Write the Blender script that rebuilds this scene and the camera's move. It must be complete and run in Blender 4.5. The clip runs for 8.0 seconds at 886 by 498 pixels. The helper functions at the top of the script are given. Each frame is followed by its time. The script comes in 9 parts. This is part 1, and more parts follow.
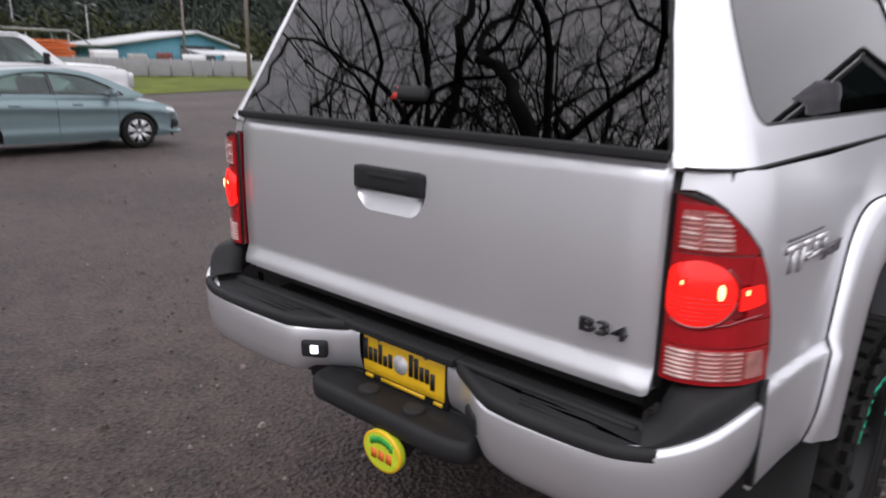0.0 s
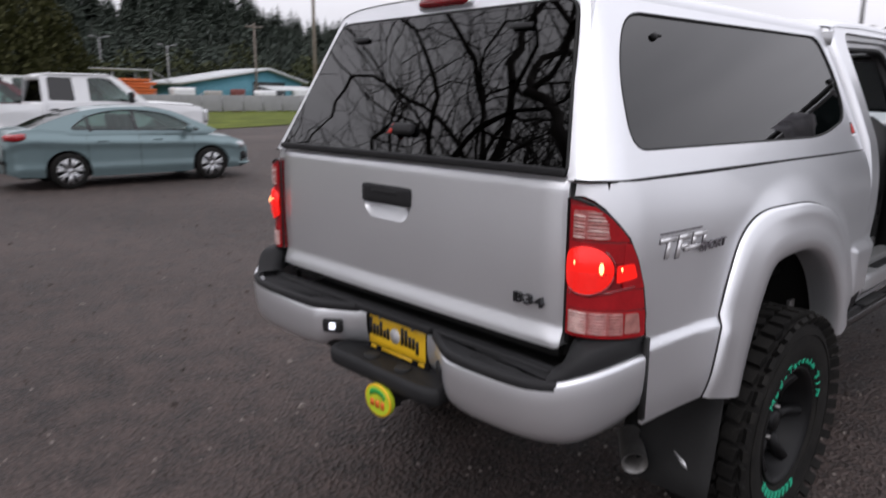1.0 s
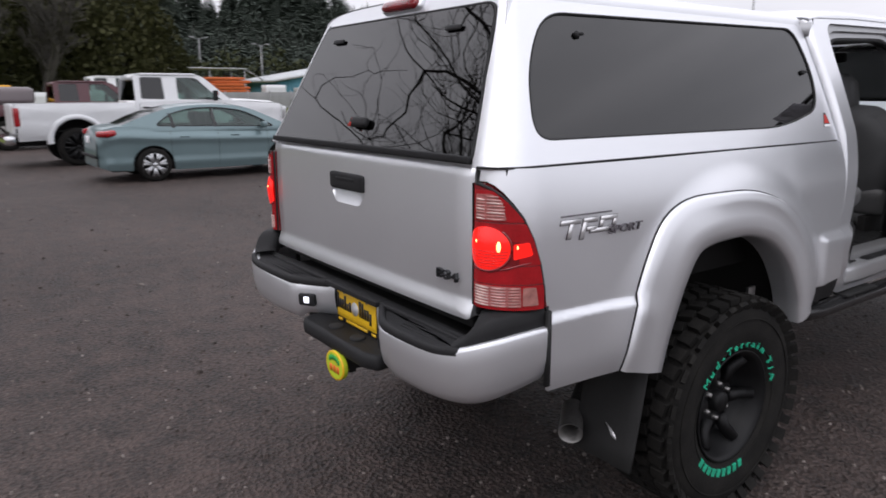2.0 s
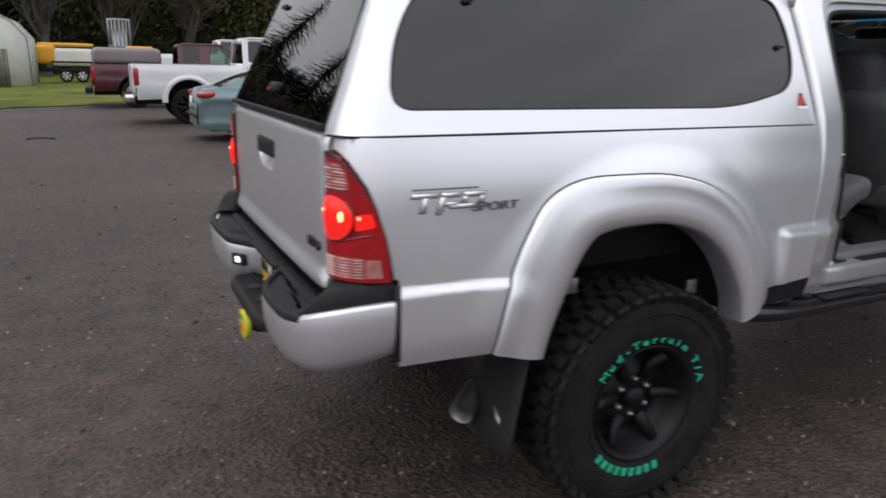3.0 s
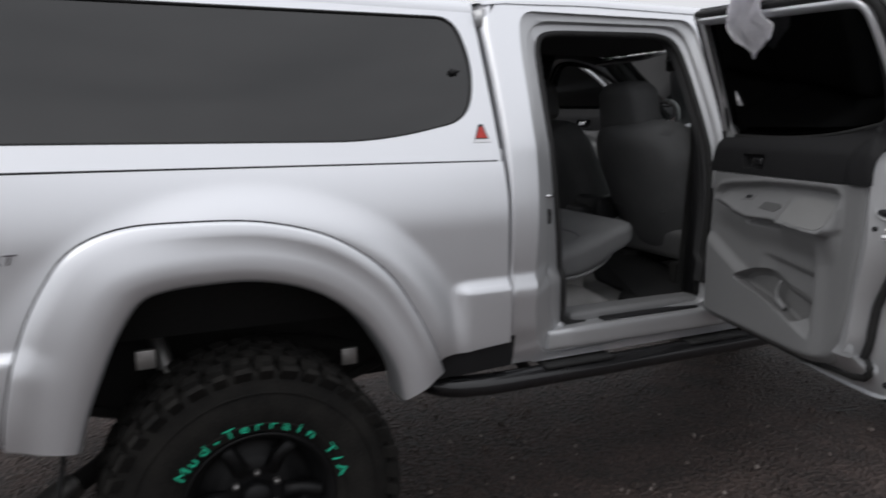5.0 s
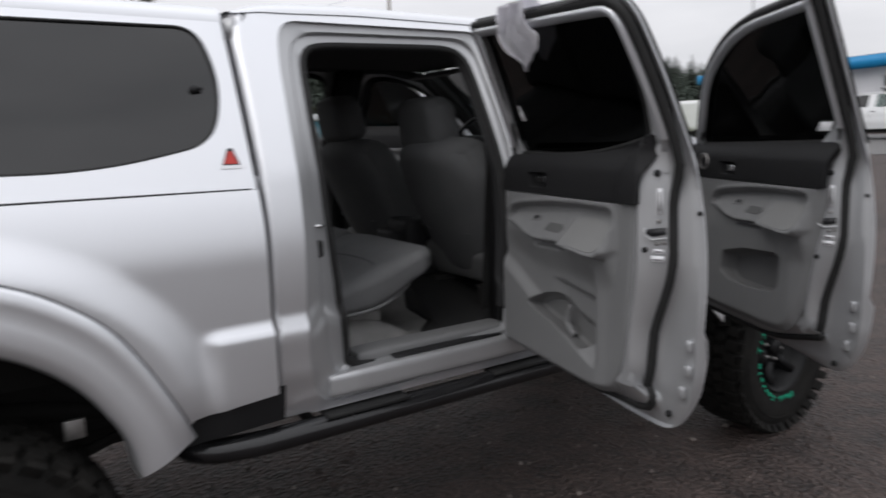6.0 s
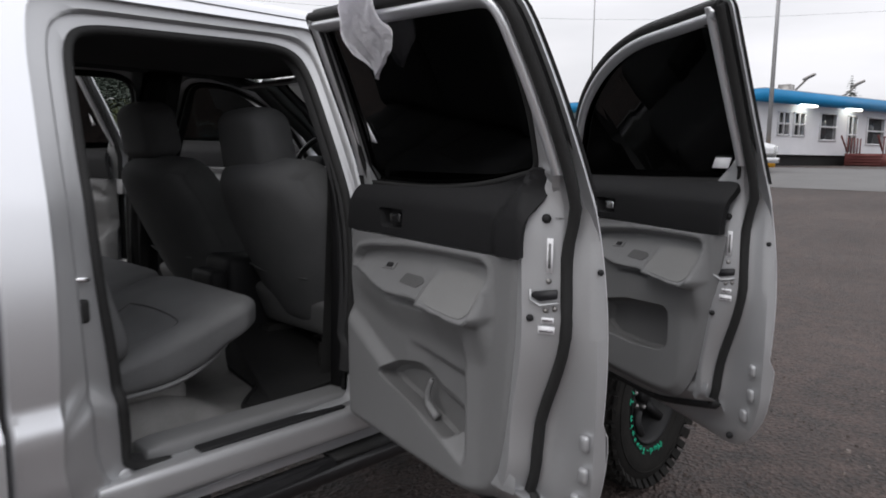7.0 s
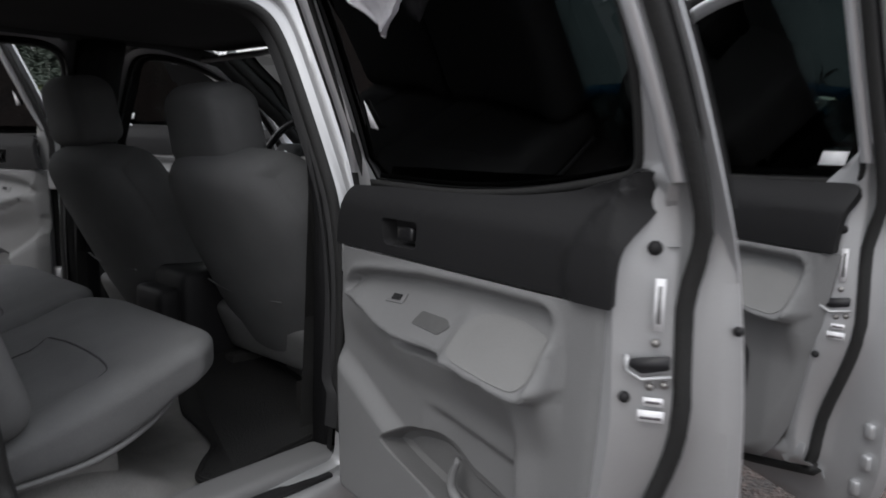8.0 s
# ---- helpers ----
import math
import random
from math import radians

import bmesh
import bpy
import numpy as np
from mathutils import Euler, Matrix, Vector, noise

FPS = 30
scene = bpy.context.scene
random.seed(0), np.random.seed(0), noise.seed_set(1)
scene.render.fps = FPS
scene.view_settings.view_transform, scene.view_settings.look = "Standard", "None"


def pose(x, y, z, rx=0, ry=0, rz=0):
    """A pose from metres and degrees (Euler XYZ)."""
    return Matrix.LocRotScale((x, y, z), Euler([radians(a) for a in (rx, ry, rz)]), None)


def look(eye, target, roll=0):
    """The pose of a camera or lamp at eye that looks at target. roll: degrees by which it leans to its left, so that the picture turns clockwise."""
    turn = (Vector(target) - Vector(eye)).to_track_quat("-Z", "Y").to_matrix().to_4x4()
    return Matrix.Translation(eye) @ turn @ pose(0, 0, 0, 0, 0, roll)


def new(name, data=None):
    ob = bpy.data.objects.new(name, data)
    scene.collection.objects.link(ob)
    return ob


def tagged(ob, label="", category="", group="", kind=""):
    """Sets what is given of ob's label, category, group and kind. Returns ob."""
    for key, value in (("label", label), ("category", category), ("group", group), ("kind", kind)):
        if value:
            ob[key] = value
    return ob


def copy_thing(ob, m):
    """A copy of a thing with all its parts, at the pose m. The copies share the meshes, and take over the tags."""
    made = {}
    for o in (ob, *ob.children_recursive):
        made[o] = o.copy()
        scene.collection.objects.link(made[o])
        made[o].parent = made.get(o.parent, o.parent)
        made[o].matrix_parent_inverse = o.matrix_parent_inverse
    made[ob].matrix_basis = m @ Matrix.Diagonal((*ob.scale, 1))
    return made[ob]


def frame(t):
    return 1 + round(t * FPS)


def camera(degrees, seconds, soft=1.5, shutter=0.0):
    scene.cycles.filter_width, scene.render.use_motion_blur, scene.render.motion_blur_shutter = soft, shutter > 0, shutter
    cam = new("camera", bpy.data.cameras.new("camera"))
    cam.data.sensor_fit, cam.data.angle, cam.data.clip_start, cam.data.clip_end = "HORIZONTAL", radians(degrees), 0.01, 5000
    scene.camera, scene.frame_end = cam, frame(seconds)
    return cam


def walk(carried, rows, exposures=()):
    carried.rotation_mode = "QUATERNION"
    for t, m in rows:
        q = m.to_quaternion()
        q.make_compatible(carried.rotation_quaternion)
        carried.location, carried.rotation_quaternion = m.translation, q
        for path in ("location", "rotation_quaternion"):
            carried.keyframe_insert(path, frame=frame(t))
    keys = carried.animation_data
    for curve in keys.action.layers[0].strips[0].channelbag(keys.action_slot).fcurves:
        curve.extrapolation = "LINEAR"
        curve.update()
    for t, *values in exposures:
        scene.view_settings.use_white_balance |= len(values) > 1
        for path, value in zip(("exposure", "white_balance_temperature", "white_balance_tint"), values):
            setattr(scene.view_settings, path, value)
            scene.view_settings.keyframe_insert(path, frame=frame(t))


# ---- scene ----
cam = camera(64.6, 8.0, soft=1.7, shutter=0.5)
PATH = [
    (0, (1.273, -1.257, 1.584), (-0.013, 0.19, 1.083), 1.2),
    (0.3, (1.479, -1.339, 1.579), (0.126, 0.088, 1.211), 1.7),
    (0.5, (1.585, -1.373, 1.624), (0.217, 0.053, 1.319), 0.0),
    (0.6, (1.626, -1.4, 1.62), (0.25, 0.021, 1.324), 0.5),
    (1, (1.842, -1.492, 1.619), (0.414, -0.156, 1.2), 0.4),
    (1.2, (1.97, -1.505, 1.602), (0.467, -0.261, 1.164), 0.3),
    (1.5, (2.16, -1.422, 1.588), (0.616, -0.225, 1.161), -0.2),
    (1.7, (2.251, -1.386, 1.628), (0.713, -0.185, 1.191), -0.1),
    (2.8, (2.591, -0.724, 1.599), (0.832, 0.113, 1.149), -0.0),
    (3, (2.707, -0.59, 1.62), (0.973, 0.266, 1.106), 1.2),
    (3.5, (2.758, -0.24, 1.625), (1.026, 0.641, 1.153), 0.3),
    (4, (2.818, 0.106, 1.615), (1.028, 0.898, 1.207), -0.3),
    (4.2, (2.862, 0.259, 1.626), (1.059, 0.992, 1.166), -0.3),
    (5.3, (2.892, 0.987, 1.52), (1.119, 1.865, 1.227), 0.0),
    (5.5, (2.872, 1.094, 1.53), (1.141, 2.051, 1.235), 0.8),
    (6, (2.84, 1.259, 1.551), (1.204, 2.365, 1.235), -1.4),
    (6.5, (2.655, 1.418, 1.554), (1.258, 2.826, 1.293), -0.1),
    (6.7, (2.573, 1.484, 1.562), (1.160, 2.870, 1.275), 0.7),
    (7, (2.453, 1.61, 1.566), (1.077, 3.037, 1.301), 0.7),
    (7.5, (2.281, 1.793, 1.58), (0.897, 3.216, 1.331), 1.7),
    (8, (2.028, 1.902, 1.575), (0.712, 3.377, 1.272), 1.0),
]
EXPOSURES = [(0.0, 0.3, 6500, 16), (0.5, 0.14, 6480, 15.5), (1.0, 0.0, 6450, 15), (1.5, 0.05, 6400, 15), (3.0, 0.1, 6450, 12), (3.5, 0.15, 6450, 11), (4.0, -0.35, 6450, 11),
             (4.4, -0.35, 6500, 10), (5.5, -0.2, 6500, 10), (6.5, -0.1, 6550, 11), (7.0, 0.0, 6550, 11), (7.5, 0.2, 6500, 10), (8.0, 0.35, 6500, 10)]
walk(cam, [(t, look(eye, target, roll)) for t, eye, target, roll in PATH], EXPOSURES)

# ---- light: an even overcast sky with a weak, wide sun ----
world = bpy.data.worlds.new("overcast")
scene.world = world
world.use_nodes = True
wn, wl = world.node_tree.nodes, world.node_tree.links
wn.clear()
w_out = wn.new("ShaderNodeOutputWorld")
w_bg = wn.new("ShaderNodeBackground")
w_sky = wn.new("ShaderNodeTexSky")
w_sky.sky_type = "NISHITA"
w_sky.sun_disc = False
w_sky.sun_elevation, w_sky.sun_rotation = radians(38), radians(200)
w_sky.dust_density, w_sky.air_density = 4.0, 1.0
w_grey = wn.new("ShaderNodeHueSaturation")
w_grey.inputs["Saturation"].default_value = 0.12
w_grey.inputs["Value"].default_value = 0.09
w_co = wn.new("ShaderNodeTexCoord")
w_map = wn.new("ShaderNodeMapping")
w_map.inputs["Scale"].default_value = (1.2, 1.2, 5.0)
w_noise = wn.new("ShaderNodeTexNoise")
w_noise.inputs["Scale"].default_value = 1.6
w_noise.inputs["Detail"].default_value = 6.0
w_noise.inputs["Roughness"].default_value = 0.5
w_ramp = wn.new("ShaderNodeValToRGB")
w_ramp.color_ramp.elements[0].position, w_ramp.color_ramp.elements[0].color = 0.30, (0.62, 0.635, 0.675, 1)
w_ramp.color_ramp.elements[1].position, w_ramp.color_ramp.elements[1].color = 0.70, (0.86, 0.868, 0.91, 1)
w_mix = wn.new("ShaderNodeMix")
w_mix.data_type = "RGBA"
w_mix.inputs["Factor"].default_value = 0.80
wl.new(w_sky.outputs["Color"], w_grey.inputs["Color"])
wl.new(w_co.outputs["Generated"], w_map.inputs["Vector"])
wl.new(w_map.outputs["Vector"], w_noise.inputs["Vector"])
wl.new(w_noise.outputs["Fac"], w_ramp.inputs["Fac"])
wl.new(w_grey.outputs["Color"], w_mix.inputs["A"])
wl.new(w_ramp.outputs["Color"], w_mix.inputs["B"])
# an overcast sky is brighter overhead than near the horizon
w_sep = wn.new("ShaderNodeSeparateXYZ")
w_up = wn.new("ShaderNodeMapRange")
w_up.inputs["From Min"].default_value, w_up.inputs["From Max"].default_value = 0.05, 1.0
w_up.inputs["To Min"].default_value, w_up.inputs["To Max"].default_value = 0.92, 1.75
w_vec = wn.new("ShaderNodeVectorMath")
w_vec.operation = "SCALE"
wl.new(w_co.outputs["Generated"], w_sep.inputs["Vector"])
wl.new(w_sep.outputs["Z"], w_up.inputs["Value"])
wl.new(w_mix.outputs["Result"], w_vec.inputs[0])
wl.new(w_up.outputs["Result"], w_vec.inputs["Scale"])
wl.new(w_vec.outputs["Vector"], w_bg.inputs["Color"])
w_bg.inputs["Strength"].default_value = 1.32
wl.new(w_bg.outputs["Background"], w_out.inputs["Surface"])

sun = new("sun", bpy.data.lights.new("sun", "SUN"))
sun.data.energy, sun.data.angle, sun.data.color = 0.5, radians(25), (1.0, 0.97, 0.93)
sun.matrix_world = look((4, -9, 14), (0, 1, 0))


# ---- materials ----
def material(name, colour, rough=0.5, metal=0.0, vary=0.12, scale=6.0, grain=60.0, bump=0.0, bump_scale=80.0,
             coat=0.0, spec=0.5, emission=None, glow=0.0, tint2=None):
    """A surface with a base colour that varies at two scales, and an optional fine relief."""
    m = bpy.data.materials.new(name)
    m.use_nodes = True
    n, l = m.node_tree.nodes, m.node_tree.links
    b = n["Principled BSDF"]
    co = n.new("ShaderNodeTexCoord")
    big, fine = n.new("ShaderNodeTexNoise"), n.new("ShaderNodeTexNoise")
    big.inputs["Scale"].default_value, big.inputs["Detail"].default_value = scale, 4.0
    fine.inputs["Scale"].default_value, fine.inputs["Detail"].default_value = grain, 3.0
    l.new(co.outputs["Object"], big.inputs["Vector"])
    l.new(co.outputs["Object"], fine.inputs["Vector"])
    add = n.new("ShaderNodeMath")
    add.operation = "MULTIPLY_ADD"
    add.inputs[1].default_value = 0.6
    half = n.new("ShaderNodeMath")
    half.operation = "MULTIPLY"
    half.inputs[1].default_value = 0.4
    l.new(fine.outputs["Fac"], half.inputs[0])
    l.new(big.outputs["Fac"], add.inputs[0])
    l.new(half.outputs[0], add.inputs[2])
    ramp = n.new("ShaderNodeValToRGB")
    lo = [c * (1 - vary) for c in colour]
    hi = [min(1, c * (1 + vary)) for c in (tint2 or colour)]
    ramp.color_ramp.elements[0].position, ramp.color_ramp.elements[0].color = 0.32, (*lo, 1)
    ramp.color_ramp.elements[1].position, ramp.color_ramp.elements[1].color = 0.68, (*hi, 1)
    l.new(add.outputs[0], ramp.inputs["Fac"])
    l.new(ramp.outputs["Color"], b.inputs["Base Color"])
    rr = n.new("ShaderNodeMapRange")
    rr.inputs["To Min"].default_value, rr.inputs["To Max"].default_value = max(0.0, rough - 0.06), min(1, rough + 0.06)
    l.new(big.outputs["Fac"], rr.inputs["Value"])
    l.new(rr.outputs["Result"], b.inputs["Roughness"])
    b.inputs["Metallic"].default_value = metal
    b.inputs["Specular IOR Level"].default_value = spec
    b.inputs["Coat Weight"].default_value = coat
    b.inputs["Coat Roughness"].default_value = 0.06
    if bump:
        t = n.new("ShaderNodeTexNoise")
        t.inputs["Scale"].default_value, t.inputs["Detail"].default_value = bump_scale, 5.0
        l.new(co.outputs["Object"], t.inputs["Vector"])
        bp = n.new("ShaderNodeBump")
        bp.inputs["Strength"].default_value, bp.inputs["Distance"].default_value = bump, 0.01
        l.new(t.outputs["Fac"], bp.inputs["Height"])
        l.new(bp.outputs["Normal"], b.inputs["Normal"])
    if emission:
        b.inputs["Emission Color"].default_value = (*emission, 1)
        b.inputs["Emission Strength"].default_value = glow
    return m


def glass(name, tint, ior=1.5, rough=0.0):
    """A thin pane: what is behind shows through its tint, what is before it is mirrored by Fresnel."""
    m = bpy.data.materials.new(name)
    m.use_nodes = True
    n, l = m.node_tree.nodes, m.node_tree.links
    n.clear()
    out, mix = n.new("ShaderNodeOutputMaterial"), n.new("ShaderNodeMixShader")
    clear, gloss, fr = n.new("ShaderNodeBsdfTransparent"), n.new("ShaderNodeBsdfGlossy"), n.new("ShaderNodeFresnel")
    clear.inputs["Color"].default_value = (*tint, 1)
    gloss.inputs["Roughness"].default_value = rough
    fr.inputs["IOR"].default_value = ior
    co, noi, bp = n.new("ShaderNodeTexCoord"), n.new("ShaderNodeTexNoise"), n.new("ShaderNodeBump")
    noi.inputs["Scale"].default_value = 3.0
    bp.inputs["Strength"].default_value, bp.inputs["Distance"].default_value = 0.02, 0.02
    l.new(co.outputs["Object"], noi.inputs["Vector"])
    l.new(noi.outputs["Fac"], bp.inputs["Height"])
    l.new(bp.outputs["Normal"], gloss.inputs["Normal"])
    l.new(fr.outputs["Fac"], mix.inputs["Fac"])
    l.new(clear.outputs[0], mix.inputs[1])
    l.new(gloss.outputs[0], mix.inputs[2])
    l.new(mix.outputs[0], out.inputs["Surface"])
    return m


SILVER = material("silver_paint", (0.79, 0.80, 0.825), rough=0.38, metal=0.80, vary=0.03, scale=2.0, grain=900, coat=0.45)
# inner faces: the same silver with less coat, base darkened for their shade
SILVER_SHADED = material("silver_paint_shaded", (0.50, 0.505, 0.515), rough=0.42, metal=0.6, vary=0.06, scale=5.0, grain=500, coat=0.3)
BLACK_PLASTIC = material("black_plastic", (0.013, 0.013, 0.014), rough=0.68, spec=0.35, vary=0.3, scale=9, grain=250, bump=0.15, bump_scale=400)
BLACK_GLOSS = material("black_gloss", (0.012, 0.012, 0.013), rough=0.25, vary=0.2, scale=8, coat=0.3)
RUBBER = material("black_rubber", (0.012, 0.012, 0.012), rough=0.75, vary=0.3, scale=15, grain=200, bump=0.2, bump_scale=200)
TYRE = material("tyre_rubber", (0.0075, 0.0072, 0.007), rough=0.85, spec=0.2, vary=0.35, scale=12, grain=120, bump=0.3, bump_scale=150, tint2=(0.015, 0.014, 0.0125))
RIM_BLACK = material("black_rim", (0.006, 0.006, 0.0065), rough=0.5, spec=0.3, metal=0.1, vary=0.3, scale=20)
UNDER = material("underbody", (0.007, 0.0065, 0.006), rough=0.85, vary=0.4, scale=8, grain=60, bump=0.2, bump_scale=60)
CHROME = material("chrome", (0.75, 0.75, 0.76), rough=0.12, metal=1.0, vary=0.05, scale=10)
STEEL = material("dull_steel", (0.32, 0.31, 0.30), rough=0.45, metal=0.9, vary=0.2, scale=20)
TRIM_GREY = material("grey_door_trim", (0.175, 0.176, 0.178), rough=0.6, vary=0.06, scale=4, grain=300, bump=0.12, bump_scale=500)
TRIM_BLACK = material("charcoal_trim", (0.013, 0.013, 0.014), rough=0.62, vary=0.12, scale=5, grain=300, bump=0.1, bump_scale=450, spec=0.28)
FABRIC = material("grey_seat_fabric", (0.150, 0.152, 0.154), rough=0.9, vary=0.14, scale=6, grain=420, bump=0.35, bump_scale=700, spec=0.2)
FABRIC_DARK = material("dark_seat_fabric", (0.098, 0.099, 0.101), rough=0.9, vary=0.15, scale=6, grain=420, bump=0.35, bump_scale=700, spec=0.2)
CARPET = material("grey_carpet", (0.24, 0.235, 0.23), rough=0.95, vary=0.2, scale=9, grain=350, bump=0.5, bump_scale=600, spec=0.1)
MAT_BLACK = material("rubber_mat", (0.006, 0.006, 0.006), rough=0.7, vary=0.3, scale=10, grain=90, bump=0.4, bump_scale=220)
HEADLINER = material("headliner", (0.05, 0.05, 0.05), rough=0.95, vary=0.1, scale=6, grain=400, spec=0.1)
PAPER = material("white_paper", (0.86, 0.86, 0.88), rough=0.7, vary=0.06, scale=8)
CLOTH = material("white_cloth", (0.90, 0.89, 0.93), rough=0.9, vary=0.08, scale=14, grain=120, bump=0.5, bump_scale=60)
LENS_RED = material("red_lens", (0.36, 0.007, 0.011), rough=0.15, vary=0.2, scale=16, grain=140, coat=0.6, bump=0.08, bump_scale=90)
LENS_DARK = material("deep_red_lens", (0.20, 0.008, 0.012), rough=0.15, vary=0.25, scale=16, grain=140, coat=0.8)
LENS_LIT = material("lit_red_lens", (0.45, 0.006, 0.006), rough=0.2, vary=0.35, scale=22, coat=0.3, emission=(1.0, 0.016, 0.008), glow=0.80)
LENS_BULB = material("lit_bulb", (0.9, 0.3, 0.1), rough=0.3, vary=0.05, emission=(1.0, 0.42, 0.16), glow=4.0)
LENS_CLEAR = material("clear_lens", (0.42, 0.13, 0.12), rough=0.12, vary=0.28, scale=60, grain=180, coat=0.8, bump=0.5, bump_scale=110)
LAMP_WHITE = material("lit_white_lamp", (0.9, 0.9, 1.0), rough=0.3, vary=0.02, emission=(0.85, 0.9, 1.0), glow=1.6)
YELLOW = material("plate_yellow", (0.80, 0.48, 0.015), rough=0.4, vary=0.05, scale=20)
BLACK_INK = material("black_ink", (0.01, 0.01, 0.012), rough=0.5, vary=0.1)
GREEN_PAINT = material("green_paint", (0.03, 0.36, 0.06), rough=0.5, vary=0.1, scale=30)
GREEN_MARK = material("green_tyre_lettering", (0.01, 0.42, 0.24), rough=0.7, vary=0.25, scale=25, grain=120)
LIME = material("lime_yellow", (0.55, 0.66, 0.03), rough=0.4, vary=0.08, scale=30)
RED_INK = material("red_ink", (0.55, 0.04, 0.03), rough=0.5, vary=0.1)
BADGE = material("badge_silver", (0.80, 0.79, 0.80), rough=0.30, metal=0.5, vary=0.05)
BADGE_DARK = material("badge_dark", (0.10, 0.09, 0.10), rough=0.4, vary=0.1)
GLASS_DARK = glass("dark_tinted_glass", (0.035, 0.037, 0.040), ior=1.75)
GLASS_TINT = glass("tinted_door_glass", (0.095, 0.115, 0.115), ior=1.45)
GLASS_CLEAR = glass("clear_glass", (0.75, 0.80, 0.78), ior=1.5)
GLASS_CAR = glass("car_glass", (0.62, 0.72, 0.69), ior=1.6)


# ---- building tools ----
def thing(name, label, category, group="", m=None, kind=""):
    ob = new(name)
    ob.empty_display_size = 0.2
    if m is not None:
        ob.matrix_world = m
    return tagged(ob, label, category, group, kind)


def part(name, bm, mat, parent=None, label="", smooth=True, m=None, flip=False, normals=None):
    """Links a bmesh as one mesh object under a thing or a part. m: a transform of its points; flip: mirrored to the other side."""
    if m is not None:
        bmesh.ops.transform(bm, matrix=m, verts=bm.verts)
    if flip:
        for v in bm.verts:
            v.co.x = -v.co.x
        bmesh.ops.reverse_faces(bm, faces=bm.faces)
    me = bpy.data.meshes.new(name)
    for f in bm.faces:
        f.smooth = smooth
    bm.to_mesh(me)
    bm.free()
    me.materials.append(mat)
    ob = new(name, me)
    if parent is not None:
        ob.parent = parent
    if label:
        ob["label"] = label
    return ob


def sharp(bm, degrees=35):
    """Marks the hard edges, so that smooth shading keeps them crisp."""
    lim = radians(degrees)
    for e in bm.edges:
        if len(e.link_faces) == 2 and e.calc_face_angle(0) > lim:
            e.smooth = False
    return bm


def bevelled(bm, width=0.004, seg=2, degrees=30):
    lim = radians(degrees)
    es = [e for e in bm.edges if len(e.link_faces) == 2 and e.calc_face_angle(0) > lim]
    if es:
        bmesh.ops.bevel(bm, geom=es, offset=width, segments=seg, affect="EDGES", profile=0.6, clamp_overlap=True)
    return bm


def box(bm, c, s, rot=None):
    m = Matrix.Translation(c)
    if rot is not None:
        m = m @ Euler([radians(a) for a in rot]).to_matrix().to_4x4()
    m = m @ Matrix.Diagonal((s[0], s[1], s[2], 1))
    return bmesh.ops.create_cube(bm, size=1.0, matrix=m)["verts"]


def boxes(*items, bevel=0.0, seg=2):
    bm = bmesh.new()
    for it in items:
        box(bm, *it)
    if bevel:
        bevelled(bm, bevel, seg)
    return sharp(bm) if bevel else bm


def soft_box(bm, c, s, r, cuts=8, rot=None, shape=None):
    """A box with rounded edges of radius r, that shape(v) may bend; v runs from -1 to 1 over the box."""
    h = Vector(s) / 2
    m = Matrix.Translation(c)
    if rot is not None:
        m = m @ Euler([radians(a) for a in rot]).to_matrix().to_4x4()
    n, seen = cuts + 1, {}
    spread = lambda t: math.sin((t / n - 0.5) * math.pi) * 0.55 + (2 * t / n - 1) * 0.45

    def vert(i, j, k):
        if (i, j, k) not in seen:
            unit = Vector([spread(t) for t in (i, j, k)])
            q = Vector([unit[a] * h[a] for a in range(3)])
            c0 = Vector([max(-(h[a] - r), min(h[a] - r, q[a])) for a in range(3)])
            d = q - c0
            p = c0 + (d.normalized() * r if d.length > 1e-9 else d)
            if shape:
                p = shape(p, unit)
            seen[i, j, k] = bm.verts.new(m @ p)
        return seen[i, j, k]

    for a in range(n):
        for b in range(n):
            for e, out in ((0, False), (n, True)):
                for make in (lambda u, v: (e, u, v), lambda u, v: (v, e, u), lambda u, v: (u, v, e)):
                    q = [vert(*make(a, b)), vert(*make(a + 1, b)), vert(*make(a + 1, b + 1)), vert(*make(a, b + 1))]
                    bm.faces.new(q if out else q[::-1])
    return bm


def loft(bm, rings, closed=True, cap=True, loop=False):
    """Joins rings of points into a skin."""
    vs = [[bm.verts.new(p) for p in r] for r in rings]
    n = len(vs[0])
    pairs = list(zip(vs, vs[1:])) + ([(vs[-1], vs[0])] if loop else [])
    for a, b in pairs:
        for i in range(n if closed else n - 1):
            j = (i + 1) % n
            try:
                bm.faces.new((a[i], a[j], b[j], b[i]))
            except ValueError:
                pass
    if cap and closed and not loop:
        bm.faces.new(list(reversed(vs[0])))
        bm.faces.new(vs[-1])
    return vs


def tube(bm, pts, r, n=8, closed=False, cap=True):
    """A round bar along points; r: one radius or one for each point."""
    pts = [Vector(p) for p in pts]
    rs = r if isinstance(r, (list, tuple)) else [r] * len(pts)
    rings, up = [], Vector((0.13, 0.07, 1)).normalized()
    for i, p in enumerate(pts):
        a = pts[(i - 1) % len(pts)] if closed or i > 0 else pts[i]
        b = pts[(i + 1) % len(pts)] if closed or i < len(pts) - 1 else pts[i]
        d = (b - a).normalized()
        s = d.cross(up)
        s = s.normalized() if s.length > 1e-4 else d.cross(Vector((1, 0, 0))).normalized()
        t = s.cross(d)
        rings.append([p + (s * math.cos(2 * math.pi * k / n) + t * math.sin(2 * math.pi * k / n)) * rs[i] for k in range(n)])
    loft(bm, rings, True, cap, closed)
    return bm


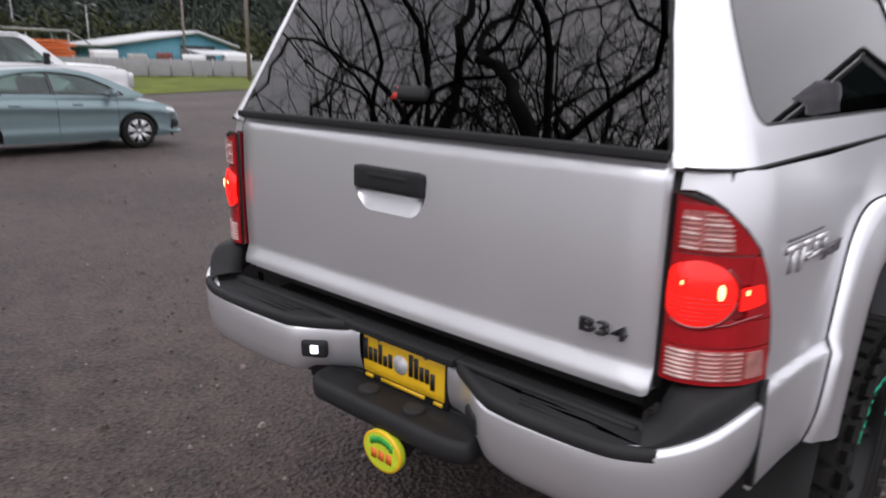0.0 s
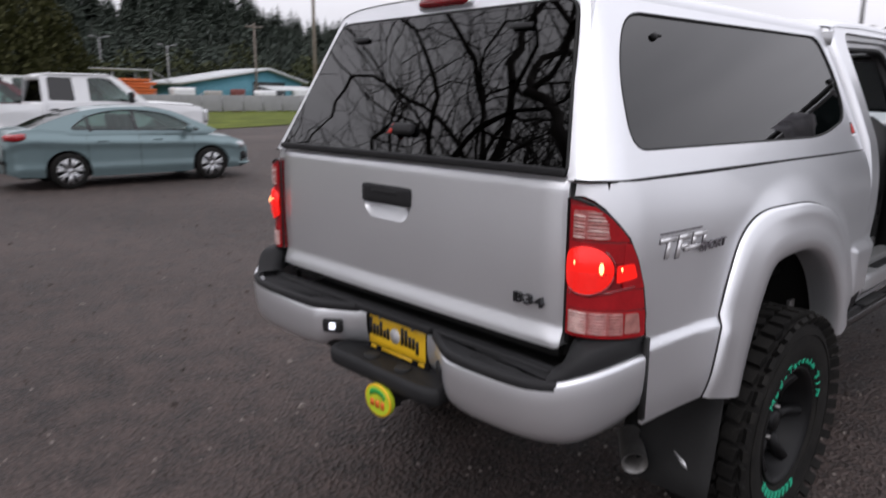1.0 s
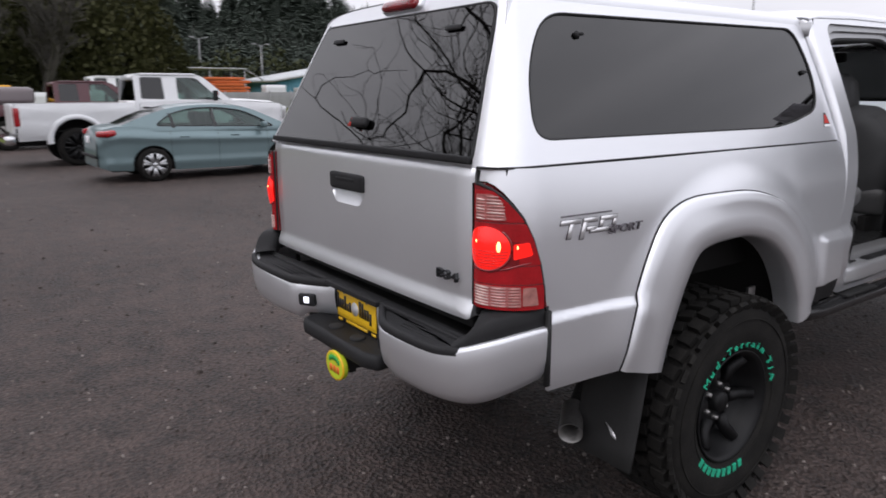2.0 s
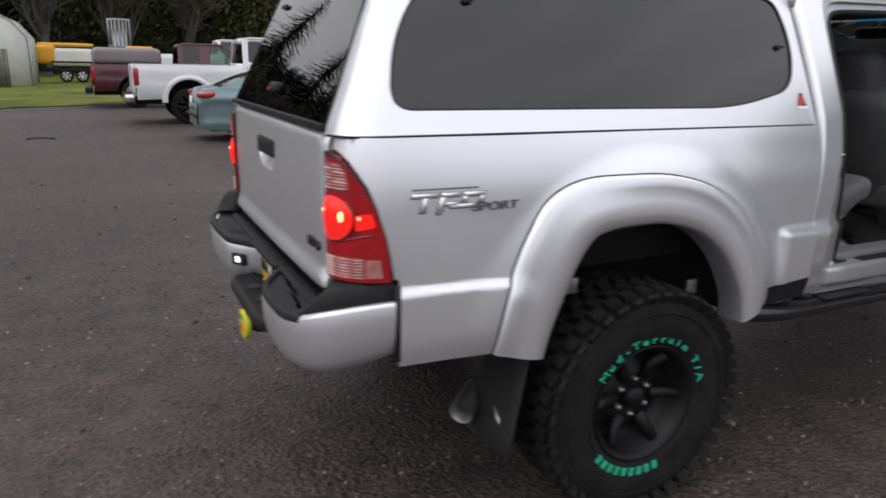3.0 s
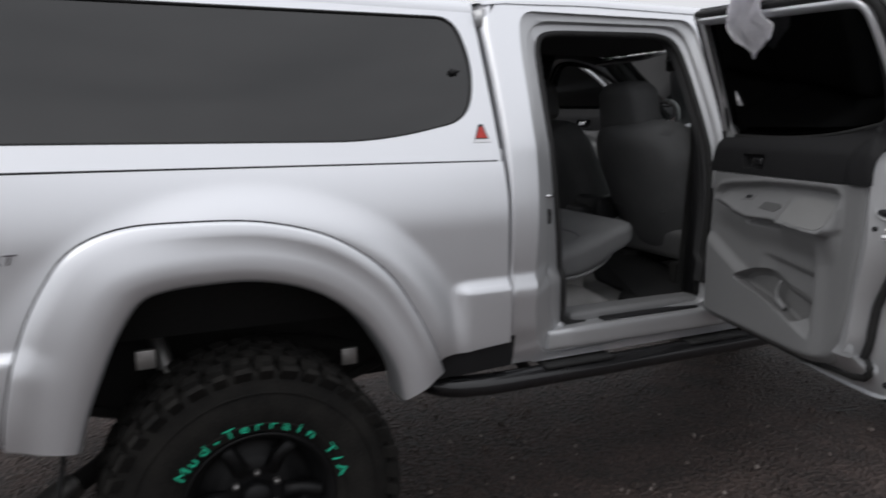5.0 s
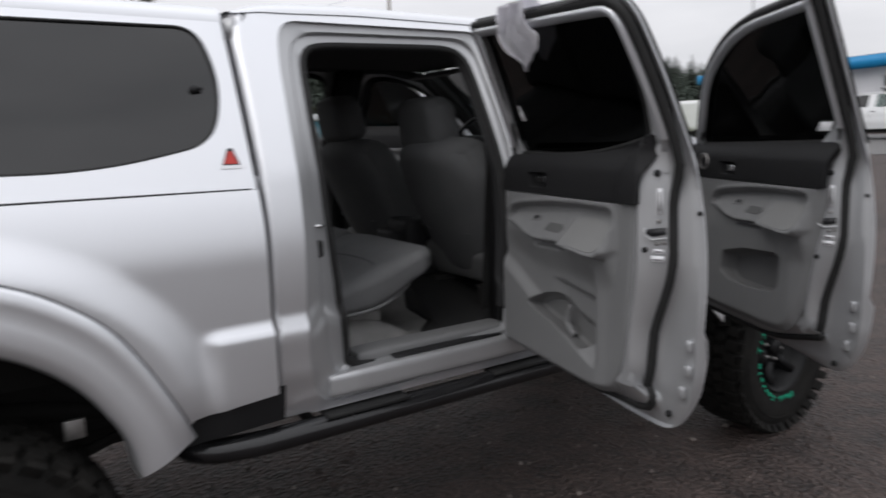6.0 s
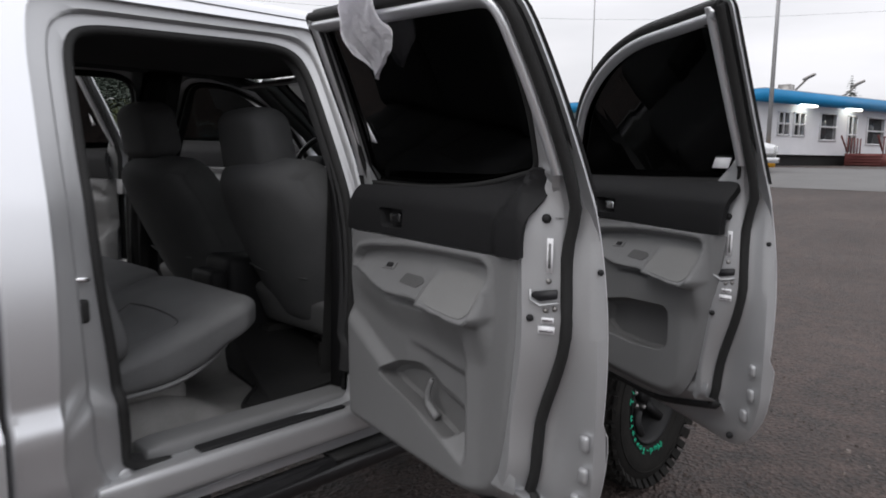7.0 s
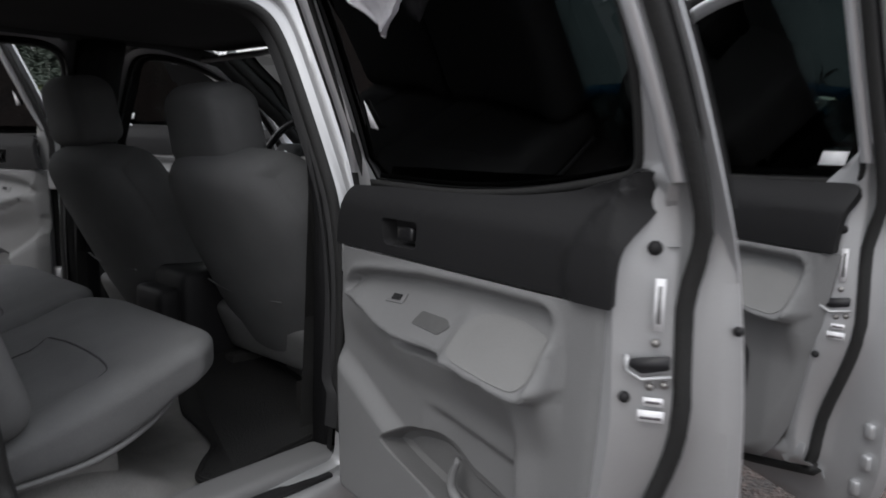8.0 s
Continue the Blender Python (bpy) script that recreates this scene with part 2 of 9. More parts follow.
def revolve(bm, prof, c, axis="x", n=40, a0=0.0, a1=360.0):
    """Turns a profile of (along the axis, radius) round an axis through c."""
    full = abs(a1 - a0) > 359.9
    k = n if full else n + 1
    rings = []
    for i in range(k):
        a = radians(a0 + (a1 - a0) * i / n)
        ring = []
        for h, r in prof:
            u, w = r * math.cos(a), r * math.sin(a)
            ring.append(Vector(c) + Vector({"x": (h, u, w), "y": (u, h, w), "z": (u, w, h)}[axis]))
        rings.append(ring)
    loft(bm, rings, False, False, full)
    return bm


def spline(pts, n=8, closed=False):
    """A smooth curve (Catmull-Rom) through points."""
    pts = [Vector(p) for p in pts]
    out, m = [], len(pts)
    for i in range(m if closed else m - 1):
        p0 = pts[(i - 1) % m] if closed or i > 0 else pts[0] * 2 - pts[1]
        p1, p2 = pts[i], pts[(i + 1) % m]
        p3 = pts[(i + 2) % m] if closed or i < m - 2 else pts[-1] * 2 - pts[-2]
        for k in range(n):
            t = k / n
            out.append(0.5 * ((2 * p1) + (p2 - p0) * t + (2 * p0 - 5 * p1 + 4 * p2 - p3) * t * t + (3 * p1 - p0 - 3 * p2 + p3) * t ** 3))
    if not closed:
        out.append(pts[-1])
    return out


def rounded(pts, r, n=5):
    """A polygon with its corners rounded; r: one radius or one for each corner."""
    rs = r if isinstance(r, (list, tuple)) else [r] * len(pts)
    out, m = [], len(pts)
    for i in range(m):
        p, a, b = Vector(pts[i]), Vector(pts[i - 1]), Vector(pts[(i + 1) % m])
        da, db = a - p, b - p
        k = min(rs[i], da.length * 0.49, db.length * 0.49)
        if k < 1e-4:
            out.append(p)
            continue
        s, e = p + da.normalized() * k, p + db.normalized() * k
        for j in range(n + 1):
            t = j / n
            out.append(s * (1 - t) ** 2 + p * 2 * t * (1 - t) + e * t * t)
    return out


def inset(pts, d):
    """A closed outline moved inwards by d (a number, or one for each point)."""
    m = len(pts)
    area = sum(pts[i][0] * pts[(i + 1) % m][1] - pts[(i + 1) % m][0] * pts[i][1] for i in range(m))
    sg = 1 if area > 0 else -1
    out = []
    for i in range(m):
        a, p, b = Vector(pts[i - 1][:2]), Vector(pts[i][:2]), Vector(pts[(i + 1) % m][:2])
        t1, t2 = (p - a), (b - p)
        t1 = t1.normalized() if t1.length > 1e-7 else Vector((0, 0))
        t2 = t2.normalized() if t2.length > 1e-7 else t1
        t = (t1 + t2)
        t = t.normalized() if t.length > 1e-6 else t2
        dd = d[i] if isinstance(d, (list, tuple)) else d
        c = max(0.5, t.dot(t2))
        out.append(p + Vector((-t.y, t.x)) * sg * dd / c)
    return out


def panel(outline, surf, holes=(), step=0.05, thick=0.0, rim=True):
    """A sheet: a flat outline with holes, cut into small cells, laid on surf(u, v), and given a thickness along its inner side."""
    flat = bmesh.new()
    for ring in (outline, *holes):
        vs = [flat.verts.new((p[0], p[1], 0)) for p in ring]
        for i in range(len(vs)):
            flat.edges.new((vs[i - 1], vs[i]))
    bmesh.ops.triangle_fill(flat, use_beauty=True, use_dissolve=False, edges=list(flat.edges))
    us, vs_ = [p[0] for p in outline], [p[1] for p in outline]
    su, sv = step if isinstance(step, tuple) else (step, step)
    for lo, hi, ax, st in ((min(us), max(us), 0, su), (min(vs_), max(vs_), 1, sv)):
        k = max(1, int(round((hi - lo) / st)))
        for i in range(1, k):
            co, no = Vector((0, 0, 0)), Vector((0, 0, 0))
            co[ax], no[ax] = lo + (hi - lo) * i / k, 1
            bmesh.ops.bisect_plane(flat, geom=list(flat.verts) + list(flat.edges) + list(flat.faces), dist=1e-5, plane_co=co, plane_no=no)
    flat.verts.index_update()
    bm = bmesh.new()
    uv = [(v.co.x, v.co.y) for v in flat.verts]
    top = [Vector(surf(u, v)) for u, v in uv]
    e = 1e-3
    nrm = []
    for u, v in uv:
        n = (Vector(surf(u + e, v)) - Vector(surf(u - e, v))).cross(Vector(surf(u, v + e)) - Vector(surf(u, v - e)))
        nrm.append(n.normalized() if n.length > 1e-12 else Vector((1, 0, 0)))
    a = [bm.verts.new(p) for p in top]
    for f in flat.faces:
        ids = [v.index for v in f.verts]
        if f.normal.z < 0:
            ids.reverse()
        try:
            bm.faces.new([a[i] for i in ids])
        except ValueError:
            pass
    if thick:
        b = [bm.verts.new(p - n * thick) for p, n in zip(top, nrm)]
        for f in flat.faces:
            ids = [v.index for v in f.verts]
            if f.normal.z > 0:
                ids.reverse()
            try:
                bm.faces.new([b[i] for i in ids])
            except ValueError:
                pass
        if rim:
            for ed in flat.edges:
                if len(ed.link_faces) == 1:
                    f = ed.link_faces[0]
                    i, j = ed.verts[0].index, ed.verts[1].index
                    for lp in f.loops:
                        if lp.edge == ed:
                            i, j = lp.vert.index, lp.link_loop_next.vert.index
                    if f.normal.z < 0:
                        i, j = j, i
                    q = [bm.verts.new(p) for p in (top[i], top[j], top[j] - nrm[j] * thick, top[i] - nrm[i] * thick)]
                    bm.faces.new((q[1], q[0], q[3], q[2]))
    flat.free()
    return bm


def prism(bm, outline, place, depth):
    """A solid from a flat outline: place(u, v, h) gives the point at height h, from 0 to depth."""
    lo = [bm.verts.new(place(p[0], p[1], 0.0)) for p in outline]
    hi = [bm.verts.new(place(p[0], p[1], depth)) for p in outline]
    n = len(lo)
    for i in range(n):
        bm.faces.new((lo[i - 1], lo[i], hi[i], hi[i - 1]))
    bm.faces.new(hi)
    bm.faces.new(list(reversed(lo)))
    bmesh.ops.recalc_face_normals(bm, faces=bm.faces)
    return bm


def lettering(name, text, size, mat, m, parent, depth=0.002, align="CENTER"):
    """Raised writing in the built-in font, as a mesh."""
    cu = bpy.data.curves.new(name, "FONT")
    cu.body, cu.size, cu.extrude, cu.align_x, cu.align_y = text, size, depth, align, "CENTER"
    cu.resolution_u = 3
    tmp = bpy.data.objects.new(name, cu)
    me = bpy.data.meshes.new_from_object(tmp)
    bpy.data.objects.remove(tmp)
    bpy.data.curves.remove(cu)
    me.transform(m)
    me.materials.append(mat)
    ob = new(name, me)
    ob.parent = parent
    return ob


def smoothstep(a, b, x):
    t = max(0.0, min(1.0, (x - a) / (b - a)))
    return t * t * (3 - 2 * t)


def curve(pairs, x):
    """A value between given pairs (place, value), eased."""
    if x <= pairs[0][0]:
        return pairs[0][1]
    for (a, p), (b, q) in zip(pairs, pairs[1:]):
        if x <= b:
            t = (x - a) / (b - a)
            return p + (q - p) * (t * t * (3 - 2 * t))
    return pairs[-1][1]


# ---- the silver pickup: bed, tailgate, bumper ----
truck = thing("pickup_truck", "silver double-cab pickup with canopy, doors open, standing on gravel", "pickup truck")

Z_RAIL = 1.412
ARCH_Y, AXLE_R, AXLE_F, HUB_Z, TYRE_R = 1.09, 1.105, 4.63, 0.437, 0.437


def bed_plan(s):
    """The bed side's line in plan: round the rear corner, then forward. Gives x, y and the outward normal."""
    r = 0.15
    if s <= r * math.pi / 2:
        a = s / r
        return 0.735 + r * math.sin(a), r - r * math.cos(a), math.sin(a), -math.cos(a)
    y = r + s - r * math.pi / 2
    return 0.885 + 0.02 * smoothstep(0.12, 0.6, y) - 0.014 * smoothstep(1.5, 1.95, y), y, 1.0, 0.0


S0 = 0.15 * math.pi / 2 - 0.15


def s_of(y):
    return y + S0


def bed_off(y, z):
    o = -0.046 * (max(0.0, z - 1.20) / 0.212) ** 2 - 0.030 * (max(0.0, 0.82 - z) / 0.12) ** 2
    o *= 1 - 0.50 * (1 - smoothstep(-0.1, 1.3, y))
    rear = 0.016 * smoothstep(0.975, 0.945, z) * (1 - smoothstep(0.66, 0.8, y)) * smoothstep(0.05, 0.16, y)
    front = 0.024 * smoothstep(1.026, 0.99, z) * smoothstep(1.75, 1.81, y)
    q = math.hypot((y - 1.10) / 0.612, max(0.0, z - 0.70) / 0.556)
    k = max(0.0, min(1.0, (1.222 - q) / 0.20))
    blister = 0.031 * k * k * (3 - 2 * k) ** 0.8 * smoothstep(0.62, 0.9, z) * (0.4 + 0.6 * smoothstep(0.5, 1.0, y))
    return o + rear + front + blister


def bed_surf(s, z):
    x, y, nx, ny = bed_plan(s)
    o = bed_off(y, z)
    return x + nx * o, y + ny * o, z


FLARE_OUT = [(0.480, 0.722), (0.499, 0.84), (0.535, 0.98), (0.589, 1.105), (0.666, 1.213), (0.785, 1.267), (0.95, 1.278), (1.140, 1.270),
             (1.312, 1.228), (1.435, 1.160), (1.527, 1.082), (1.597, 0.980), (1.662, 0.86), (1.718, 0.742)]
FLARE_IN = [(0.655, 0.690), (0.680, 0.78), (0.715, 0.87), (0.765, 0.985), (0.825, 1.072), (0.895, 1.098), (1.00, 1.106), (1.12, 1.104),
            (1.240, 1.078), (1.340, 1.030), (1.430, 0.955), (1.495, 0.865), (1.540, 0.775), (1.560, 0.680)]
flare_o = [Vector((p[0], p[1])) for p in spline([(a, b, 0) for a, b in FLARE_OUT], 4)]
flare_i = [Vector((p[0], p[1])) for p in spline([(a, b, 0) for a, b in FLARE_IN], 4)]
LAMP = [(0, 1.000), (0, 1.367), (12, 1.368), (24, 1.358), (36.5, 1.338), (49, 1.306), (60, 1.270), (70, 1.212), (79, 1.135), (84.5, 1.060), (88, 1.000)]


def lamp_s(a):
    return 0.15 * radians(a)


# the side sheet, open round the wheel and the tail lamp
arch = [(s_of(a * 0.6 + b * 0.4), c * 0.6 + d * 0.4) for (a, c), (b, d) in zip(flare_o, flare_i)]
bed_outline = [(s_of(0.168), 0.725), (s_of(0.50), 0.722)] + arch + [(s_of(1.715), 0.79), (s_of(1.962), 0.808), (s_of(1.962), Z_RAIL), (0.004, Z_RAIL), (0.004, 1.372)]
bed_outline += [(lamp_s(a) + 0.004, z + 0.005) for a, z in LAMP[2:]] + [(s_of(0.168), 0.997)]


ALLOY_STRIP = material("bright_strip", (0.62, 0.62, 0.63), rough=0.35, metal=0.6, vary=0.1, scale=20)
for side in (False, True):
    ob = part("bed_side", panel(bed_outline, bed_surf, step=(0.016, 0.011), thick=0.012), SILVER, truck, flip=side)
    # the flare round the arch
    bm = bmesh.new()
    rings = []
    for po, pi in zip(flare_o, flare_i):
        so = bed_surf(s_of(po.x), po.y)
        base = so[0]
        d = pi - po
        ring = [Vector((base - 0.004, po.x, po.y)), Vector((base + 0.014, po.x + d.x * 0.015, po.y + d.y * 0.015)),
                Vector((base + 0.024, po.x + d.x * 0.06, po.y + d.y * 0.06))]
        for k, xx in ((0.25, 0.945), (0.5, 0.956), (0.75, 0.960), (0.93, 0.956)):
            ring.append(Vector((base + 0.024 + (xx - base - 0.024) * min(1, k * 2.2), po.x + d.x * k, po.y + d.y * k)))
        ring += [Vector((0.945, pi.x, pi.y)), Vector((0.90, pi.x + d.x * 0.02, pi.y + d.y * 0.02)), Vector((0.84, pi.x + d.x * 0.03, pi.y + d.y * 0.03))]
        rings.append(ring)
    loft(bm, rings, False, False)
    bmesh.ops.recalc_face_normals(bm, faces=bm.faces)
    part("wheel_flare", bm, SILVER, truck, flip=side)
    # seam line above the flare
    bm = bmesh.new()
    tube(bm, [(bed_surf(s_of(p.x), p.y)[0] + 0.001, p.x, p.y) for p in flare_o], 0.0035, 5)
    part("flare_gasket", bm, BLACK_PLASTIC, truck, flip=side)
    # inside of the wheel well
    bm = bmesh.new()
    rings = []
    for p in flare_i:
        q = Vector((ARCH_Y, 0.66)) + (p - Vector((ARCH_Y, 0.66))) * 1.10
        rings.append([Vector((0.90, q.x, q.y)), Vector((0.72, q.x, q.y)), Vector((0.50, q.x, q.y)), Vector((0.47, ARCH_Y + (q.x - ARCH_Y) * 0.7, 0.60 + (q.y - 0.60) * 0.7)), Vector((0.46, ARCH_Y, 0.60))])
    loft(bm, rings, False, False)
    part("wheel_well", bm, UNDER, truck, flip=side)
    # lower black cover before and behind the arch, mud flap
    bm = panel([(s_of(1.70), 0.70), (s_of(1.99), 0.71), (s_of(1.99), 0.822), (s_of(1.70), 0.80)], lambda s, z: (bed_surf(s, max(z, 0.80))[0] - 0.018 - 0.25 * max(0, 0.80 - z), s - S0, z), step=0.05, thick=0.01)
    part("lower_cover", bm, BLACK_PLASTIC, truck, flip=side)
    bm = bmesh.new()
    soft_box(bm, (0.79, 0.585, 0.53), (0.27, 0.012, 0.42), 0.005, 3, rot=(-10, 0, 0))
    flap = part("mud_flap", bm, RUBBER, truck, flip=side)
    bm = bmesh.new()
    tube(bm, [(0.790, 0.572, 0.462), (0.830, 0.566, 0.430), (0.868, 0.570, 0.402)], [0.006, 0.010, 0.007], 6)
    part("flap_clip", bm, ALLOY_STRIP, flap, "bright torn metal strip", flip=side)
    # bed rail cap and inner bed side
    bm = boxes(((0.70, 1.0, 1.15), (0.03, 1.90, 0.48)), ((0.74, 1.0, 1.40), (0.16, 1.90, 0.02)))
    part("bed_inner_side", bm, UNDER, truck, flip=side)

part("bed_floor", boxes(((0, 1.0, 0.93), (1.40, 1.92, 0.04)), ((0, 1.95, 1.16), (1.44, 0.03, 0.48))), UNDER, truck)
bm = bmesh.new()
for sx in (-1, 1):
    box(bm, (sx * 0.42, 2.6, 0.66), (0.08, 5.1, 0.13))
box(bm, (0, 0.25, 0.70), (0.84, 0.07, 0.10)), box(bm, (0, 1.9, 0.66), (0.84, 0.08, 0.1)), box(bm, (0, 3.3, 0.62), (0.84, 0.12, 0.1))
part("chassis_frame", bevelled(bm, 0.008), UNDER, truck)
bm = bmesh.new()
tube(bm, [(-0.80, AXLE_R, HUB_Z), (0.80, AXLE_R, HUB_Z)], 0.055, 12)
soft_box(bm, (0.05, AXLE_R, HUB_Z), (0.30, 0.30, 0.28), 0.10, 5)
tube(bm, [(0.05, AXLE_R + 0.1, HUB_Z + 0.02), (0, 2.4, 0.60), (0, 3.4, 0.66)], 0.04, 10)
part("rear_axle", bm, UNDER, truck)
for sx in (-1, 1):
    bm = bmesh.new()
    for k in range(4):
        ln = 0.62 - 0.12 * k
        tube(bm, [(sx * 0.56, AXLE_R - ln, HUB_Z + 0.17 + 0.10 * (ln / 0.62) ** 2), (sx * 0.56, AXLE_R, HUB_Z + 0.10 - 0.018 * k), (sx * 0.56, AXLE_R + ln, HUB_Z + 0.17 + 0.10 * (ln / 0.62) ** 2)], 0.016, 6)
    part("leaf_spring", bm, UNDER, truck)
    bm = bmesh.new()
    tube(bm, [(sx * 0.62, AXLE_R - 0.12, HUB_Z - 0.05), (sx * 0.58, AXLE_R - 0.25, 0.92)], [0.034, 0.026], 10)
    part("shock_absorber", bm, STEEL, truck)
for c, d in (((0.83, 0.83, 0.885), (0.02, 0.05, 0.055)), ((0.80, 1.43, 0.80), (0.015, 0.05, 0.055))):
    part("well_bracket", boxes((c, d), bevel=0.004), STEEL, truck, "bare metal bracket inside the wheel arch")


# tail lamps
FACETS = [material("lens_facet_" + n, c, rough=0.12, coat=0.8, vary=0.3, scale=40) for n, c in (("pale", (0.66, 0.46, 0.42)), ("rose", (0.50, 0.26, 0.24)), ("clear", (0.40, 0.17, 0.15)))]
def lamp_surf(s, z):
    x, y, nx, ny = bed_plan(s)
    o = 0.010 * smoothstep(0.0, 0.04, s) + 0.006
    return x + nx * o, y + ny * o, z


def lamp_zone(z0, z1, a0=0.0, a1=90.0):
    """The lamp's outline between two heights and two angles."""
    pts = [(min(max(a, a0), a1), min(max(z, z0), z1)) for a, z in LAMP]
    edge = LAMP[1:]
    def width(z):
        for (a, p), (b, q) in zip(edge[1:], edge[2:]):
            if q <= z <= p:
                return b + (a - b) * (z - q) / (p - q)
        return edge[1][0] if z > 1.0 else 88
    n = 8
    right = [(min(a1, width(z0 + (z1 - z0) * k / n)), z0 + (z1 - z0) * k / n) for k in range(n + 1)]
    right = [(max(a0 + 1, a), z) for a, z in right]
    return [(lamp_s(a0), z0)] + [(lamp_s(a), z) for a, z in right] + [(lamp_s(a0), z1)]


for side in (False, True):
    body = part("tail_lamp", panel([(lamp_s(a), z) for a, z in LAMP], lambda s, z: tuple(Vector(lamp_surf(s, z)) - Vector((0.004, -0.004, 0))), step=0.02, thick=0.05), LENS_DARK, truck, "red and clear tail lamp, lit", flip=side)
    for nm, zone, mt in (("top_lens", lamp_zone(1.262, 1.352, 4, 66), LENS_RED), ("upper_lens", lamp_zone(1.205, 1.258, 4, 68), LENS_RED),
                         ("lower_lens", lamp_zone(1.078, 1.132, 3, 84), LENS_RED), ("bottom_lens", lamp_zone(1.000, 1.075, 3, 84), LENS_RED)):
        part(nm, panel(zone, lamp_surf, step=0.012, thick=0.006), mt, body, flip=side)
    for nm, pts in (("reverse_lens", [(8, 1.267), (43, 1.267), (38, 1.322), (28, 1.342), (8, 1.340)]), ("signal_lens", [(6, 1.010), (59, 1.010), (58, 1.071), (6, 1.071)])):
        clear = rounded([(lamp_s(a), z) for a, z in pts], 0.005)
        part(nm, panel(clear, lambda s, z: tuple(Vector(lamp_surf(s, z)) + Vector((bed_plan(s)[2], bed_plan(s)[3], 0)) * 0.0016), step=0.015, thick=0.004), LENS_CLEAR, body, flip=side)
    # round lit lens, a glow beside it, and the bulbs behind
    C0 = lamp_s(22)
    out_of = lambda s, z, h: tuple(Vector(lamp_surf(s, z)) + Vector((bed_plan(s)[2], bed_plan(s)[3], 0)) * h)
    disc = [(max(lamp_s(3), C0 + 0.066 * math.cos(t)), 1.184 + 0.064 * math.sin(t)) for t in [2 * math.pi * k / 32 for k in range(32)]]
    dome = lambda s, z: 0.004 + 0.011 * max(0, 1 - ((s - C0) ** 2 + (z - 1.184) ** 2) / 0.0044)
    part("brake_lens", panel(disc, lambda s, z: out_of(s, z, dome(s, z)), step=0.012, thick=0.004), LENS_LIT, body, "round glowing red lens", flip=side)
    bm = bmesh.new()
    tube(bm, [out_of(C0 + 0.069 * math.cos(t), 1.184 + 0.067 * math.sin(t), 0.003) for t in [radians(-125 + 175 * k / 20) for k in range(21)]], 0.004, 5)
    part("lens_seam", bm, LENS_DARK, body, flip=side)
    part("side_glow", panel(rounded([(lamp_s(50), 1.152), (lamp_s(70), 1.166), (lamp_s(66), 1.204), (lamp_s(50), 1.198)], 0.006), lambda s, z: out_of(s, z, 0.003), step=0.012, thick=0.003), LENS_LIT, body, flip=side)
    part("red_edge", panel(lamp_zone(1.135, 1.255, 56, 86), lambda s, z: out_of(s, z, 0.0015), step=0.012, thick=0.004), LENS_RED, body, flip=side)
    for a, z, r in ((36, 1.192, 0.008), (13, 1.205, 0.0025), (54, 1.190, 0.0030)):
        bm = bmesh.new()
        s0 = lamp_s(a)
        bmesh.ops.create_uvsphere(bm, u_segments=10, v_segments=6, radius=r, matrix=Matrix.Translation(out_of(s0, z, max(0.004, dome(s0, z)) + 0.001)) @ Matrix.Diagonal((0.8, 0.8, 2.0, 1)))
        part("bulb", bm, LENS_BULB, body, "bright bulb behind the lens", flip=side)
    # rippled clear lenses: short bright ribs in three columns
    ribs = [(8, 20, 1.270 + 0.0092 * k) for k in range(7)] + [(22, 41 - 2.0 * max(0, k - 4), 1.270 + 0.0092 * k) for k in range(8)]
    ribs += [(a0, a1, 1.013 + 0.0088 * k) for k in range(7) for a0, a1 in ((6, 25), (27, 43), (45, 58))]
    for k, (a0, a1, z) in enumerate(ribs):
        bm = bmesh.new()
        n = 8
        tube(bm, [out_of(lamp_s(a0 + (a1 - a0) * i / n), z + 0.0005 * math.sin(2.1 * k + 4.4 * i / n), 0.0022) for i in range(n + 1)], [0.0012 + 0.0022 * math.sin(math.pi * (i + 0.3) / (n + 0.6)) for i in range(n + 1)], 5)
        part("lens_rib", bm, FACETS[k % 3], body, flip=side)
    part("lens_block", panel(rounded([(lamp_s(60), 1.014), (lamp_s(77), 1.014), (lamp_s(74), 1.068), (lamp_s(60), 1.068)], 0.004), lambda s, z: out_of(s, z, 0.0030), step=0.012, thick=0.003), FACETS[2], body, flip=side)
    bm = bmesh.new()
    tube(bm, [out_of(lamp_s(a), z, 0.002) for a, z in ((4, 1.116), (26, 1.114), (44, 1.126), (58, 1.138), (68, 1.143))], [0.002, 0.003, 0.0035, 0.003, 0.001], 5)
    part("lens_groove", bm, LENS_DARK, body, flip=side)
    for k in range(6):
        z = 1.132 + 0.009 * k
        half = math.sqrt(max(0.0, 0.0042 - (z - 1.184) ** 2)) * 0.92
        s0, s1 = max(lamp_s(4), C0 - half), C0 + half
        bm = bmesh.new()
        tube(bm, [out_of(s0 + (s1 - s0) * i / 10, z, dome(s0 + (s1 - s0) * i / 10, z) - 0.0002) for i in range(11)], 0.0011, 4)
        part("lens_ring", bm, LENS_RED, body, flip=side)
    bm = bmesh.new()
    tube(bm, [Vector(lamp_surf(lamp_s(a), z)) - Vector((bed_plan(lamp_s(a))[2], bed_plan(lamp_s(a))[3], 0)) * 0.004 for a, z in LAMP], 0.005, 6, closed=True)
    part("lamp_gasket", bm, RUBBER, body, flip=side)


